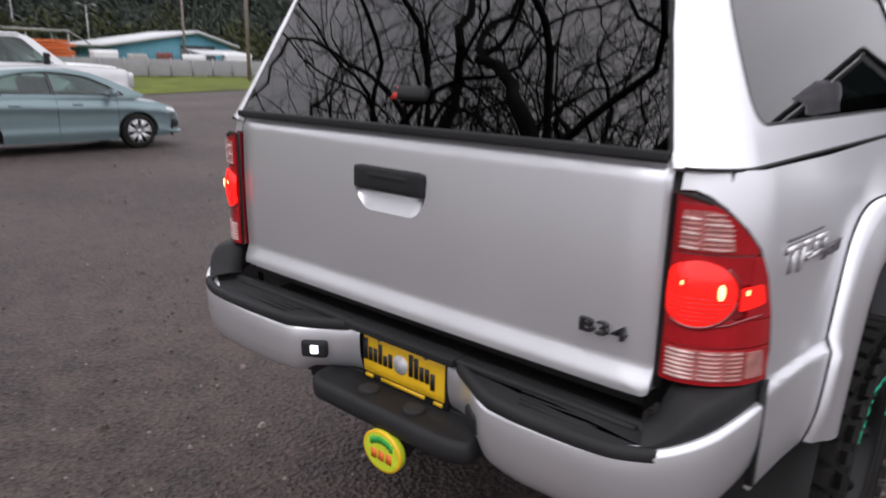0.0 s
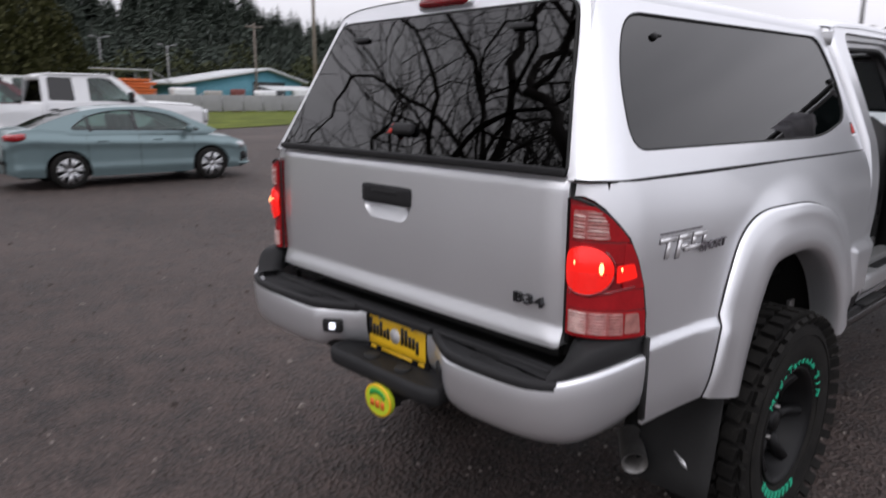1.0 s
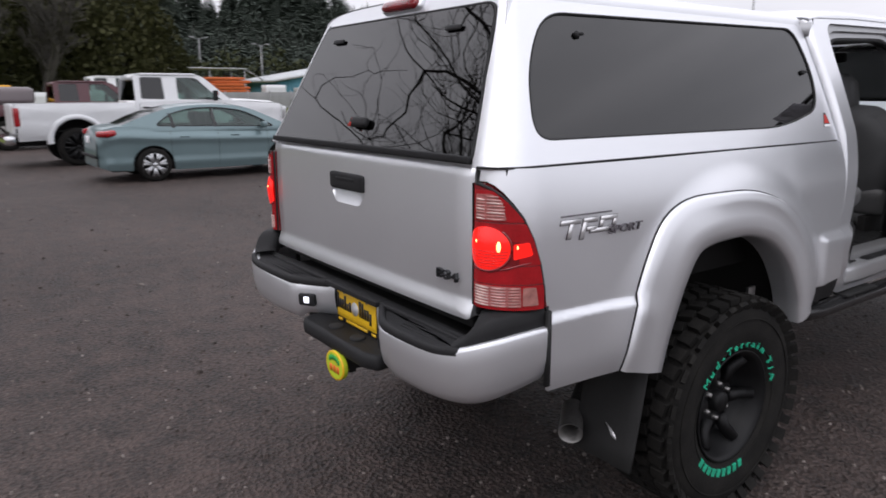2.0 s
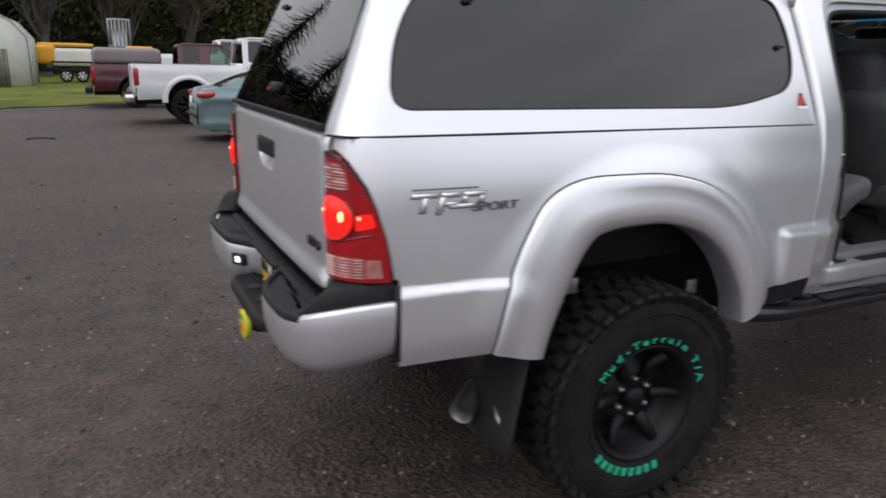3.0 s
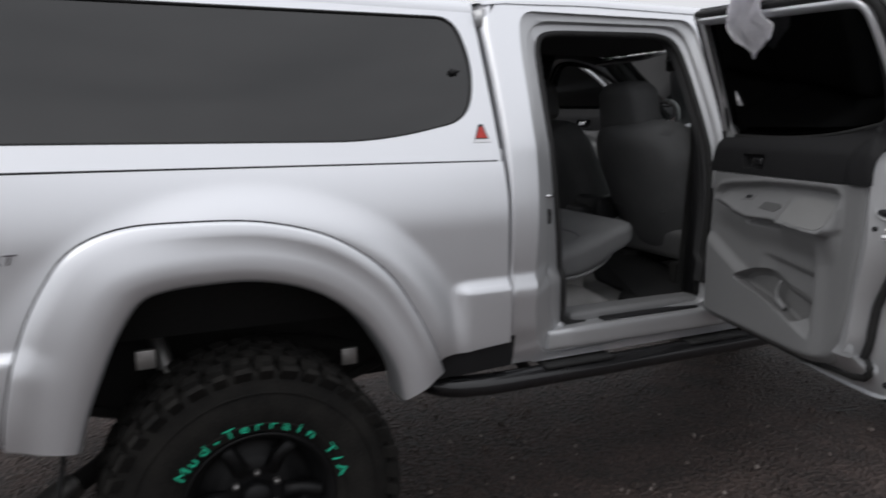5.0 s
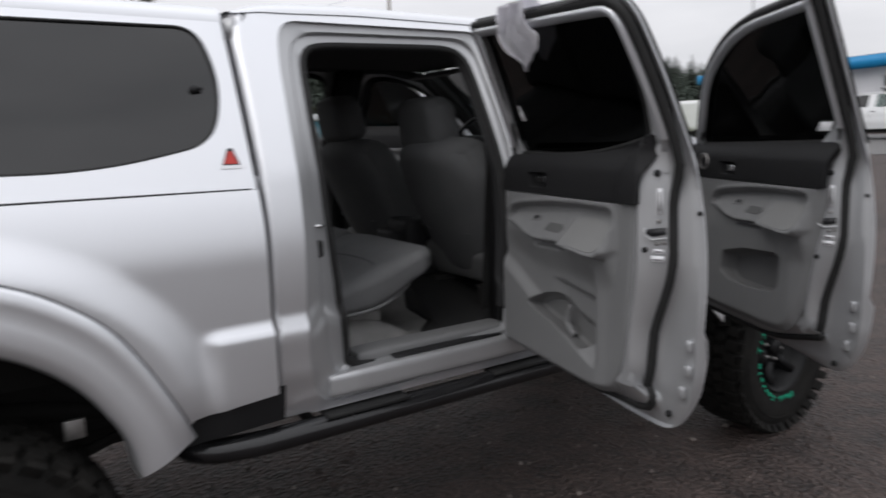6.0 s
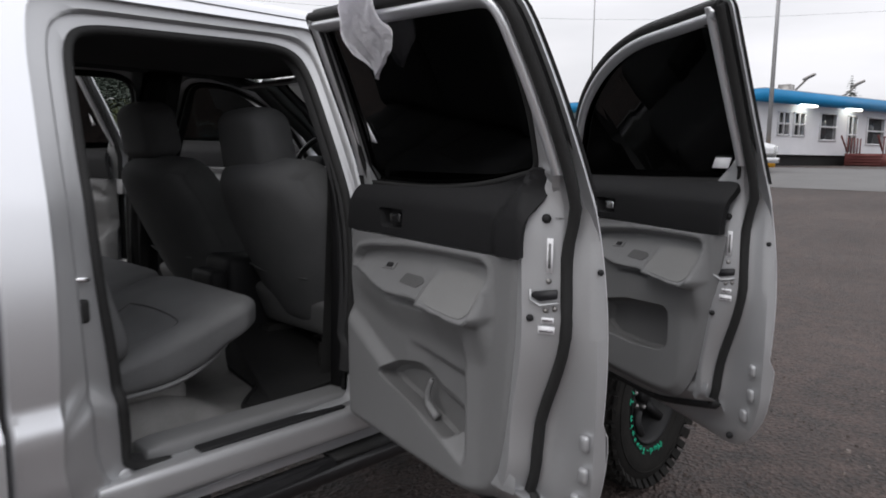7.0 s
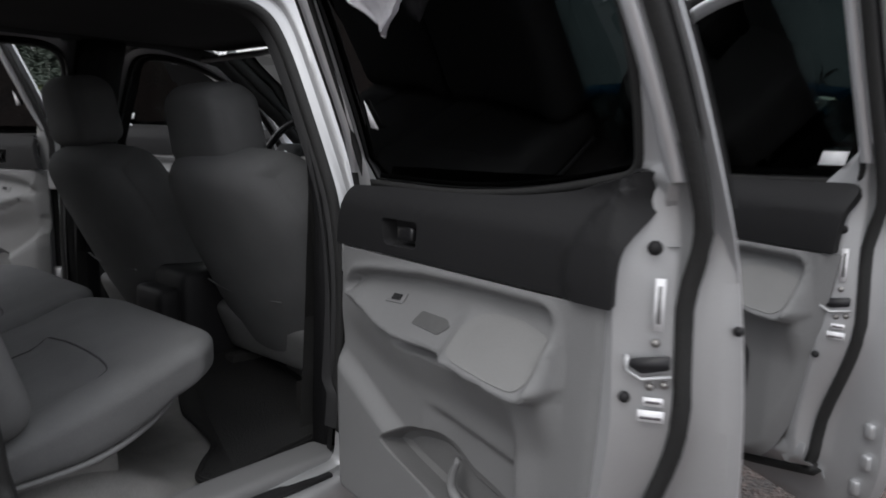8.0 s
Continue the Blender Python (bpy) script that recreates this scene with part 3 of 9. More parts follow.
# tailgate
def gate_y(x, z):
    if z < 1.004:
        y = -0.015 * min(1.0, (1.004 - z) / 0.042)
    else:
        y = -0.004 * math.sin(math.pi * (z - 1.004) / 0.40) + 0.026 * (max(0.0, z - 1.385) / 0.04) ** 2
    return y - 0.006 * (1 - (x / 0.72) ** 2) + 0.012 * smoothstep(0.704, 0.722, abs(x))


gate_outline = rounded([(-0.722, 0.945), (0.722, 0.945), (0.722, 1.424), (-0.722, 1.424)], 0.012)
HX, HZ = -0.028, 1.272
cup = rounded([(HX - 0.134, HZ + 0.058), (HX + 0.134, HZ + 0.058), (HX + 0.128, HZ - 0.02), (HX + 0.090, HZ - 0.060), (HX - 0.090, HZ - 0.060), (HX - 0.128, HZ - 0.02)], 0.022)
gate_surf = lambda u, v: (u, gate_y(u, v), v)
gate = part("tailgate", sharp(panel(gate_outline, gate_surf, holes=[cup], step=(0.08, 0.0105), thick=0.045), 9), SILVER, truck, "closed silver tailgate")
bm = bmesh.new()
def cup_in(p):
    """The cup's floor: its lower wall slopes up and in behind the handle."""
    k = smoothstep(HZ - 0.062, HZ + 0.02, p[1])
    return Vector((HX + (p[0] - HX) * 0.955, 0.006 + 0.016 * k, HZ + 0.004 + (p[1] - HZ) * 0.80 + 0.012 * (1 - k)))
rings = [[Vector((p[0], gate_y(p[0], p[1]) + 0.001, p[1])) for p in cup], [cup_in(p) for p in cup]]
vs = loft(bm, rings, True, False)
bm.faces.new(vs[-1])
part("handle_cup", bm, SILVER, gate, "silver cup of the tailgate handle")
bm = bmesh.new()
soft_box(bm, (HX, -0.006, HZ + 0.026), (0.262, 0.028, 0.066), 0.011, 6)
soft_box(bm, (HX, -0.014, HZ + 0.036), (0.150, 0.016, 0.016), 0.006, 4)
part("gate_handle", bm, BLACK_PLASTIC, gate, "black plastic tailgate handle")
for k, ch in enumerate("B34"):
    lettering("emblem_letter", ch, 0.054, BLACK_INK, Matrix.Translation((0.575 + 0.038 * k, -0.010, 1.064)) @ pose(0, 0, 0, 90, 0, 0) @ Matrix.Diagonal((1.35, 0.8, 1, 1)), gate, 0.006)
bm = boxes(((0, 0.030, 1.425), (1.42, 0.06, 0.014)), ((0.727, 0.030, 1.19), (0.012, 0.02, 0.46)), ((-0.727, 0.030, 1.19), (0.012, 0.02, 0.46)), ((0, 0.03, 0.93), (1.40, 0.02, 0.04)))
part("gate_gap_seal", bm, RUBBER, truck)

# rear bumper: two silver wings with black tread pads, and a low middle step
WING = [(0.33, -0.134, 0.860, 0.702), (0.42, -0.142, 0.864, 0.698), (0.52, -0.146, 0.868, 0.697), (0.64, -0.144, 0.872, 0.699), (0.73, -0.132, 0.880, 0.703),
        (0.80, -0.105, 0.898, 0.708), (0.845, -0.066, 0.915, 0.714), (0.872, -0.015, 0.926, 0.722), (0.886, 0.05, 0.933, 0.733), (0.892, 0.10, 0.936, 0.742), (0.894, 0.152, 0.937, 0.752)]
BX, PLX = 0.050, 0.045
bumper = part("rear_bumper", boxes(((0, 0.10, 0.80), (1.30, 0.10, 0.12)), bevel=0.01), UNDER, truck, "silver steel step bumper with black pads")
for side in (False, True):
    x_in = 0.364 - BX if side else 0.364 + BX
    wing = [(x_in + (a - 0.33) * (0.52 - x_in) / 0.19 if a < 0.52 else a, b, c, d) for a, b, c, d in WING]
    fine = spline([(a, b, 0) for a, b, _, _ in wing], 4)
    zt = spline([(c, d, 0) for _, _, c, d in wing], 4)
    bm = bmesh.new()
    rings = []
    for i, p in enumerate(fine):
        q = fine[min(i + 1, len(fine) - 1)] - fine[max(i - 1, 0)]
        nx, ny = q.y / q.length, -q.x / q.length
        t, b = zt[i].x, zt[i].y
        ring = []
        for w, o in ((1.0, -0.030), (1.0, -0.006), (0.975, 0.003), (0.93, 0.006), (0.70, 0.006), (0.45, 0.003), (0.22, -0.005), (0.08, -0.020), (0.0, -0.042)):
            ring.append(Vector((p.x + nx * o, p.y + ny * o, b + (t - b) * w)))
        rings.append(ring)
    # the face turns in round a soft edge and sweeps back to the plate
    x_pl = 0.161 - PLX if side else 0.161 + PLX
    for k in range(1, 13):
        f = k / 12
        x = x_in - (x_in - x_pl - 0.004) * f
        y = -0.134 + 0.106 * (0.35 * f + 0.65 * smoothstep(0.0, 0.85, f))
        top, low = 0.860 + 0.006 * f, 0.702 + 0.030 * smoothstep(0.0, 0.25, f)
        prof = ((1.0, 0.0, 0.03), (1.0, -0.002, 0.0), (0.975, 0.003, 0.0), (0.93, 0.006, 0.0), (0.70, 0.006, 0.0), (0.45, 0.003, 0.0), (0.22, -0.005, 0.0), (0.08, -0.018, 0.0), (0.0, -0.036, 0.0))
        rings.insert(0, [Vector((x, y - o + e, low + (top - low) * w)) for w, o, e in prof])
    loft(bm, rings, False, False)
    bmesh.ops.recalc_face_normals(bm, faces=bm.faces)
    part("bumper_wing", bm, SILVER, bumper, "painted silver bumper end", flip=side)
    # black pad: a rounded lip round a sunk tread
    edge = [Vector((p.x, p.y - 0.004)) for p in fine if p.y < -0.10]
    pad = [Vector((x_pl + 0.01, -0.008))] + [Vector((x_pl + 0.05, -0.050)), Vector((x_in - 0.045, -0.118))] + edge + [Vector((0.79, -0.008))]
    pad = [Vector(p[:2]) for p in rounded([(p.x, p.y, 0) for p in pad], 0.012, 3)]
    lip = lambda d, z: [Vector((p.x, p.y, z + 0.010 * smoothstep(0.70, 0.82, p.x))) for p in inset(pad, d)]
    bm = bmesh.new()
    vs = loft(bm, [lip(0.002, 0.858), lip(-0.003, 0.866), lip(-0.002, 0.882), lip(0.004, 0.888), lip(0.014, 0.890), lip(0.020, 0.886), lip(0.024, 0.877)], True, False)
    bm.faces.new(vs[-1])
    bmesh.ops.recalc_face_normals(bm, faces=bm.faces)
    part("step_pad", sharp(bm, 60), BLACK_PLASTIC, bumper, flip=side)
    for k in range(4):
        bm = bmesh.new()
        x0 = x_in + 0.03 + 0.01 * k
        soft_box(bm, ((x0 + 0.70) / 2, -0.046 - 0.017 * k, 0.880), (0.70 - x0, 0.007, 0.006), 0.0025, 2)
        part("pad_rib", bm, BLACK_PLASTIC, bumper, flip=side)
    bm = bmesh.new()
    rings = []
    for i, p in enumerate(fine):
        if p.x < 0.755 and p.y < -0.05:
            continue
        k = (i / len(fine) - 0.45) / 0.55
        t = zt[i].x
        top = t + 0.016 + 0.046 * smoothstep(-0.02, 0.35, k)
        q = fine[min(i + 1, len(fine) - 1)] - fine[max(i - 1, 0)]
        nx, ny = q.y / q.length, -q.x / q.length
        rings.append([Vector((p.x + nx * o, p.y + ny * o, z)) for o, z in ((-0.012, t - 0.006), (-0.008, t + 0.006), (-0.010, top - 0.010), (-0.022, top), (-0.07, top + 0.003), (-0.11, top), (-0.11, t - 0.02))])
    loft(bm, rings, False, False)
    bmesh.ops.recalc_face_normals(bm, faces=bm.faces)
    part("corner_cap", bm, BLACK_PLASTIC, bumper, "black plastic corner cap", flip=side)
    # small square lamp beside the plate
    px = x_in - 0.072
    bm = bmesh.new()
    if side:
        soft_box(bm, (px, -0.097, 0.797), (0.078, 0.026, 0.052), 0.010, 5, rot=(4, 0, -32))
        pod = part("reverse_pod", bm, BLACK_PLASTIC, bumper, "small black lamp pod with a lit white lens", flip=side)
        bm = bmesh.new()
        soft_box(bm, (px - 0.010, -0.1070, 0.799), (0.024, 0.008, 0.026), 0.0035, 3, rot=(4, 0, -32))
        part("pod_lens", bm, LAMP_WHITE, pod, "lit white lens", flip=side)
    else:
        soft_box(bm, (px + 0.01, -0.103, 0.797), (0.074, 0.022, 0.050), 0.010, 5, rot=(4, 0, -32))
        part("reverse_pod", bm, BLACK_PLASTIC, bumper, "small black lamp pod", flip=side)
    bm = boxes(((0.893, 0.160, 0.865), (0.014, 0.016, 0.24)))
    part("bumper_gap", bm, RUBBER, bumper, flip=side)
bm = bmesh.new()
soft_box(bm, (0, -0.020, 0.882), (1.44, 0.05, 0.022), 0.008, 6)
part("top_pad", bm, BLACK_PLASTIC, bumper)
stp = rounded([(BX - 0.30, 0.01, 0), (BX - 0.275, -0.122, 0), (BX - 0.235, -0.150, 0), (BX + 0.25, -0.150, 0), (BX + 0.31, -0.122, 0), (BX + 0.30, 0.01, 0)], [0.01, 0.02, 0.03, 0.03, 0.02, 0.01], 4)
bm = bmesh.new()
slip = lambda d, z: [Vector((p.x, p.y, z)) for p in inset(stp, d)]
vs = loft(bm, [slip(0.02, 0.676), slip(0.004, 0.684), slip(0.0, 0.700), slip(0.0, 0.722), slip(0.008, 0.735), slip(0.020, 0.737), slip(0.026, 0.731)], True, False)
bm.faces.new(vs[-1])
bm.faces.new(list(reversed(vs[0])))
bmesh.ops.recalc_face_normals(bm, faces=bm.faces)
part("centre_step", sharp(bm, 60), BLACK_PLASTIC, bumper, "black rubber-topped middle step")
for sx in (-1, 1):
    bm = bmesh.new()
    revolve(bm, [(0, 0.030), (0.006, 0.030), (0.008, 0.026), (0.008, 0.0)], (BX + sx * 0.085, -0.075, 0.731), "z", 16)
    part("step_hole_cap", bm, RUBBER, bumper)
bm = boxes(((PLX, 0.000, 0.80), (0.36, 0.02, 0.17)), ((PLX, -0.03, 0.885), (0.40, 0.06, 0.02)), bevel=0.004)
part("plate_backing", bm, BLACK_PLASTIC, bumper)

# licence plate insert, a separate board held in its frame
plate = thing("licence_plate", "yellow dealer plate in a black frame, bolted to the bumper", "licence plate")
bm = bmesh.new()
soft_box(bm, (PLX, -0.020, 0.808), (0.322, 0.014, 0.172), 0.005, 4)
part("plate_frame", bm, BLACK_GLOSS, plate)
bm = bmesh.new()
soft_box(bm, (PLX, -0.0285, 0.810), (0.304, 0.004, 0.112), 0.0018, 3)
part("plate_face", bm, YELLOW, plate)
bm = boxes(((PLX, -0.0285, 0.881), (0.120, 0.004, 0.011)), ((PLX - 0.12, -0.0285, 0.881), (0.05, 0.003, 0.010)), ((PLX + 0.12, -0.0285, 0.881), (0.05, 0.003, 0.010)))
part("frame_writing", bm, YELLOW, plate)
bm = boxes(((PLX, -0.0285, 0.745), (0.165, 0.004, 0.010)), ((PLX, -0.0285, 0.726), (0.105, 0.004, 0.009)), ((PLX - 0.13, -0.0285, 0.743), (0.03, 0.004, 0.01)), ((PLX + 0.13, -0.0285, 0.743), (0.03, 0.004, 0.01)))
part("frame_writing", bm, YELLOW, plate)
for x0, hts in ((-0.142, (0.062, 0.040, 0.040, 0.058, 0.030, 0.040)), (0.034, (0.062, 0.058, 0.040, 0.040, 0.046))):
    for k, h in enumerate(hts):
        part("writing_bar", boxes(((PLX + x0 + 0.0195 * k, -0.0310, 0.790 + h / 2 - (0.014 if k == 4 and x0 > 0 else 0)), (0.0155, 0.002, h))), BLACK_INK, plate, "black bar of writing")
bm = bmesh.new()
revolve(bm, [(0.0, 0.027), (-0.003, 0.027), (-0.003, 0.0)], (PLX - 0.005, -0.030, 0.812), "y", 24)
part("plate_emblem", bm, material("plate_emblem_grey", (0.62, 0.62, 0.64), rough=0.4, metal=0.3, vary=0.15, scale=60), plate, "round pale grey emblem")
for sx in (-1, 1):
    bm = bmesh.new()
    revolve(bm, [(0.0, 0.008), (-0.004, 0.007), (-0.005, 0.0)], (PLX + sx * 0.088, -0.0300, 0.862), "y", 10)
    part("plate_screw", bm, STEEL, plate)

# tow hitch with an oval cover
bm = boxes(((0.095, -0.02, 0.645), (0.07, 0.26, 0.07)), ((0.0, 0.06, 0.665), (1.0, 0.07, 0.07)), ((0.095, -0.10, 0.645), (0.085, 0.03, 0.085)), bevel=0.006)
part("hitch_receiver", bm, UNDER, truck)
hitch = thing("hitch_cover", "oval lime and green cover plugged into the tow hitch", "hitch cover")
HC = Vector((0.100, -0.150, 0.632))
def oval(a, b, y, n=32):
    return [HC + Vector((a * math.cos(2 * math.pi * k / n), y, b * math.sin(2 * math.pi * k / n))) for k in range(n)]
bm = bmesh.new()
loft(bm, [oval(0.066, 0.054, 0.014), oval(0.068, 0.056, 0.006), oval(0.068, 0.056, -0.004), oval(0.064, 0.052, -0.008)], True, True)
bmesh.ops.recalc_face_normals(bm, faces=bm.faces)
part("cover_disc", sharp(bm), LIME, hitch)
bm = bmesh.new()
for k in range(7):
    a = radians(40 + 100 * k / 6)
    box(bm, tuple(HC + Vector((0.046 * math.cos(a), -0.0085, 0.032 * math.sin(a)))), (0.011, 0.003, 0.018), (0, 0, 0))
part("cover_writing", bm, GREEN_PAINT, hitch)
bm = boxes(*[((HC.x + x, HC.y - 0.0085, HC.z - 0.012), (0.020, 0.003, 0.026)) for x in (-0.027, 0.0, 0.027)])
part("cover_writing", bm, material("orange_ink", (0.75, 0.16, 0.02), rough=0.5), hitch)
bm = bmesh.new()
loft(bm, [oval(0.0685, 0.0565, -0.002), oval(0.0685, 0.0565, -0.0075), oval(0.062, 0.050, -0.0085)], True, False)
part("cover_rim", bm, YELLOW, hitch)

# exhaust
bm = bmesh.new()
path = [(0.30, 2.2, 0.66), (0.45, 1.75, 0.68), (0.48, 1.2, 0.78), (0.50, 0.85, 0.66), (0.55, 0.72, 0.50), (0.62, 0.58, 0.432)]
tube(bm, spline(path, 6), 0.033, 12)
part("exhaust_pipe", bm, UNDER, truck)
bm = bmesh.new()
d = Vector((0.60, -0.72, -0.24)).normalized()
p0 = Vector((0.600, 0.600, 0.440))
tube(bm, [p0, p0 + d * 0.15], [0.042, 0.045], 20, cap=False)
tube(bm, [p0 + d * 0.15, p0 + d * 0.146, p0 + d * 0.05], [0.045, 0.039, 0.037], 20, cap=False)
part("exhaust_tip", bm, STEEL, truck, "burnt steel exhaust tip")

# side badges
for side in (False, True):
    def on_side(y, z, h=0.002):
        p = bed_surf(s_of(y), z)
        return Vector((p[0] + h, p[1], p[2]))
    bdg = []
    def bar(y0, y1, z0, z1, slant=0.28, h=0.004):
        bm = bmesh.new()
        pts = [(y0, z0), (y1, z0), (y1, z1), (y0, z1)]
        zc = (z0 + z1) / 2
        prism(bm, pts, lambda u, v, d: on_side(u + (v - 1.225) * slant, v, 0.0005 + d), h)
        return bm
    base = part("side_badge", bar(0.196, 0.405, 1.262, 1.266), BADGE_DARK, truck, "raised silver side badge", flip=side)
    for y0, y1, z0, z1 in ((0.200, 0.280, 1.240, 1.252), (0.238, 0.252, 1.196, 1.240), (0.292, 0.350, 1.240, 1.252), (0.292, 0.306, 1.190, 1.240), (0.312, 0.350, 1.214, 1.224),
                           (0.364, 0.432, 1.240, 1.252), (0.364, 0.376, 1.222, 1.240), (0.420, 0.432, 1.222, 1.240), (0.330, 0.432, 1.206, 1.217)):
        part("badge_bar", bar(y0, y1, z0, z1, 0.28, 0.006), BADGE, base, flip=side)
        part("badge_shadow", bar(y0 - 0.002, y1 + 0.004, z0 - 0.003, z1 + 0.001, 0.28, 0.002), BADGE_DARK, base, flip=side)
    word = lettering("badge_word", "SPORT", 0.050, BADGE_DARK, Matrix.Translation((0.9075, 0.475, 1.205)) @ Matrix(((0, 0, 1, 0), (1, 0, 0, 0), (0, 1, 0, 0), (0, 0, 0, 1))) @ Matrix(((1, 0.25, 0, 0), (0, 1, 0, 0), (0, 0, 1, 0), (0, 0, 0, 1))) @ Matrix.Diagonal((1.05, 0.75, 1, 1)), base, 0.003)
    if side:
        word.data.transform(Matrix.Translation((-1.815, 0, 0)))


# ---- canopy over the bed ----
def can_x(z, k=0.40):
    """Half width of the canopy and of the cab's upper side at a height."""
    return 0.839 - 0.40 * (z - 1.412) - 0.10 * max(0, z - 1.412) ** 2


def rear_edge(z):
    return 0.005 + 0.45 * (z - 1.43)


def can_r(z):
    return 0.112 - 0.070 * smoothstep(1.45, 1.92, z)


def can_s(y, z):
    """Distance along the canopy's wall, from its rear edge round the corner, to a place on the side."""
    return y - rear_edge(z) - can_r(z) + can_r(z) * math.pi / 2


def can_wall(s, z):
    """The canopy's wall: it leans in, and rounds into the rear face."""
    r, x, y0 = can_r(z), can_x(z), rear_edge(z)
    if s < r * math.pi / 2:
        a = s / r
        return x - r + r * math.sin(a), y0 + r - r * math.cos(a), z
    return x, y0 + r + s - r * math.pi / 2, z


def can_side(y, z):
    return can_x(z), y, z


CAN_TOP = 1.915
SIDE_WIN = rounded([(0.165, 1.484), (1.55, 1.480), (1.868, 1.548), (1.920, 1.72), (1.882, 1.896), (0.352, 1.876), (0.212, 1.70)], [0.08, 0.25, 0.10, 0.12, 0.07, 0.10, 0.2], 8)
front_e = [(can_s(1.960, 1.413 + (CAN_TOP - 1.413) * k / 8), 1.413 + (CAN_TOP - 1.413) * k / 8) for k in range(9)]
can_outline = [(0.0, 1.413)] + front_e + [(0.0, CAN_TOP)]
WIN_S = [(can_s(p[0], p[1]), p[1]) for p in SIDE_WIN]
canopy = part("canopy", boxes(((0, 1.0, 1.418), (1.60, 1.88, 0.008))), UNDER, truck, "silver fibreglass canopy with dark windows")
for side in (False, True):
    part("canopy_side", panel(can_outline, can_wall, holes=[WIN_S], step=(0.025, 0.03), thick=0.02), SILVER, canopy, flip=side)
    bm = panel(inset(SIDE_WIN, -0.004), lambda u, v: tuple(Vector(can_side(u, v)) - Vector((0.006, 0, 0))), step=(0.1, 0.06), thick=0.004)
    pane = part("canopy_side_window", bm, GLASS_DARK, canopy, "dark tinted canopy side window", flip=side)
    bm = bmesh.new()
    tube(bm, [Vector(can_side(p[0], p[1])) - Vector((0.003, 0, 0.001)) for p in inset(SIDE_WIN, 0.002)], 0.005, 6, closed=True)
    part("window_gasket", bm, RUBBER, canopy, flip=side)
    for y, z in ((0.478, 1.806), (1.836, 1.703)):
        bm = bmesh.new()
        n = Vector((0.93, 0, 0.37))
        p = Vector(can_side(y, z)) - Vector((0.006, 0, 0))
        tube(bm, [p, p + n * 0.010, p + n * 0.013], [0.011, 0.011, 0.006], 12)
        soft_box(bm, tuple(p + Vector((0.010, 0.014, 0.004))), (0.012, 0.022, 0.010), 0.004, 2)
        part("window_knob", bm, BLACK_PLASTIC, pane, flip=side)
    bm = bmesh.new()
    tube(bm, [can_wall(0.02 + 1.99 * k / 60, 1.413) for k in range(61)], 0.004, 5)
    part("rail_seal", bm, RUBBER, canopy, flip=side)
# roof of the canopy
bm = bmesh.new()
rings = []
for k in range(13):
    y = 0.235 + (1.962 - 0.235) * k / 12
    h = 0.075 * (0.75 + 0.25 * smoothstep(0.2, 0.6, y))
    x0 = can_x(CAN_TOP)
    ring = []
    for j in range(25):
        a = math.pi * j / 24
        z = CAN_TOP + h * math.sin(a) ** 0.75
        ring.append(Vector((x0 * (1 if math.cos(a) >= 0 else -1) * abs(math.cos(a)) ** 0.45, rear_edge(z) + 0.006 if k == 0 else max(y, rear_edge(z) + 0.03), z)))
    rings.append(ring)
loft(bm, rings, False, False)
bmesh.ops.recalc_face_normals(bm, faces=bm.faces)
part("canopy_roof", bm, SILVER, canopy)
# rear face: frame and lift-up glass
rw = rounded([(-0.712, 1.434), (0.712, 1.434), (0.60, 1.80), (0.572, 1.900), (-0.572, 1.900), (-0.60, 1.80)], [0.01, 0.01, 0.15, 0.06, 0.06, 0.15], 6)
brow = [(can_x(CAN_TOP) * (1 if c >= 0 else -1) * abs(c) ** 0.45, CAN_TOP + 0.0563 * sn ** 0.75 - 0.002) for c, sn in [(math.cos(math.pi * j / 24), math.sin(math.pi * j / 24)) for j in range(1, 24)]]
ro = [(-0.745, 1.418), (0.745, 1.418), (0.652, 1.78)] + brow + [(-0.652, 1.78)]
part("canopy_rear_frame", panel(ro, lambda u, v: (u, rear_edge(v) + 0.010, v), holes=[inset(rw, -0.004)], step=0.05, thick=0.02), SILVER, canopy)
bm = panel(rw, lambda u, v: (u, rear_edge(v) - 0.004, v), step=0.12, thick=0.005)
glass_rear = part("canopy_rear_glass", bm, GLASS_DARK, canopy, "dark frameless rear glass mirroring bare trees")
bm = bmesh.new()
tube(bm, [Vector((p[0], rear_edge(p[1]) + 0.002, p[1])) for p in inset(rw, -0.003)], 0.006, 6, closed=True)
part("window_gasket", bm, RUBBER, canopy)
bm = bmesh.new()
soft_box(bm, (0, -0.004, 1.432), (1.43, 0.018, 0.022), 0.005, 5)
part("glass_bottom_rail", bm, BLACK_PLASTIC, glass_rear)
bm = bmesh.new()
soft_box(bm, (0.012, rear_edge(1.520) - 0.018, 1.520), (0.118, 0.030, 0.038), 0.014, 6, rot=(-24, 0, 0))
tube(bm, [(0.03, rear_edge(1.520) - 0.012, 1.520), (0.03, rear_edge(1.520) + 0.002, 1.520)], 0.018, 12)
lock = part("lock_handle", bm, BLACK_PLASTIC, glass_rear, "black lock handle with a red mark")
bm = bmesh.new()
prism(bm, [(-0.042, 1.506), (-0.016, 1.506), (-0.024, 1.536)], lambda u, v, h: Vector((u, rear_edge(v) - 0.0325 - h, v)), 0.0015)
part("red_mark", bm, RED_INK, lock)
for sx in (-1, 1):
    bm = bmesh.new()
    soft_box(bm, (sx * 0.40, rear_edge(1.83) - 0.010, 1.835), (0.085, 0.010, 0.018), 0.004, 3, rot=(-24, 0, 0))
    part("glass_hinge", bm, BLACK_PLASTIC, glass_rear)
bm = bmesh.new()
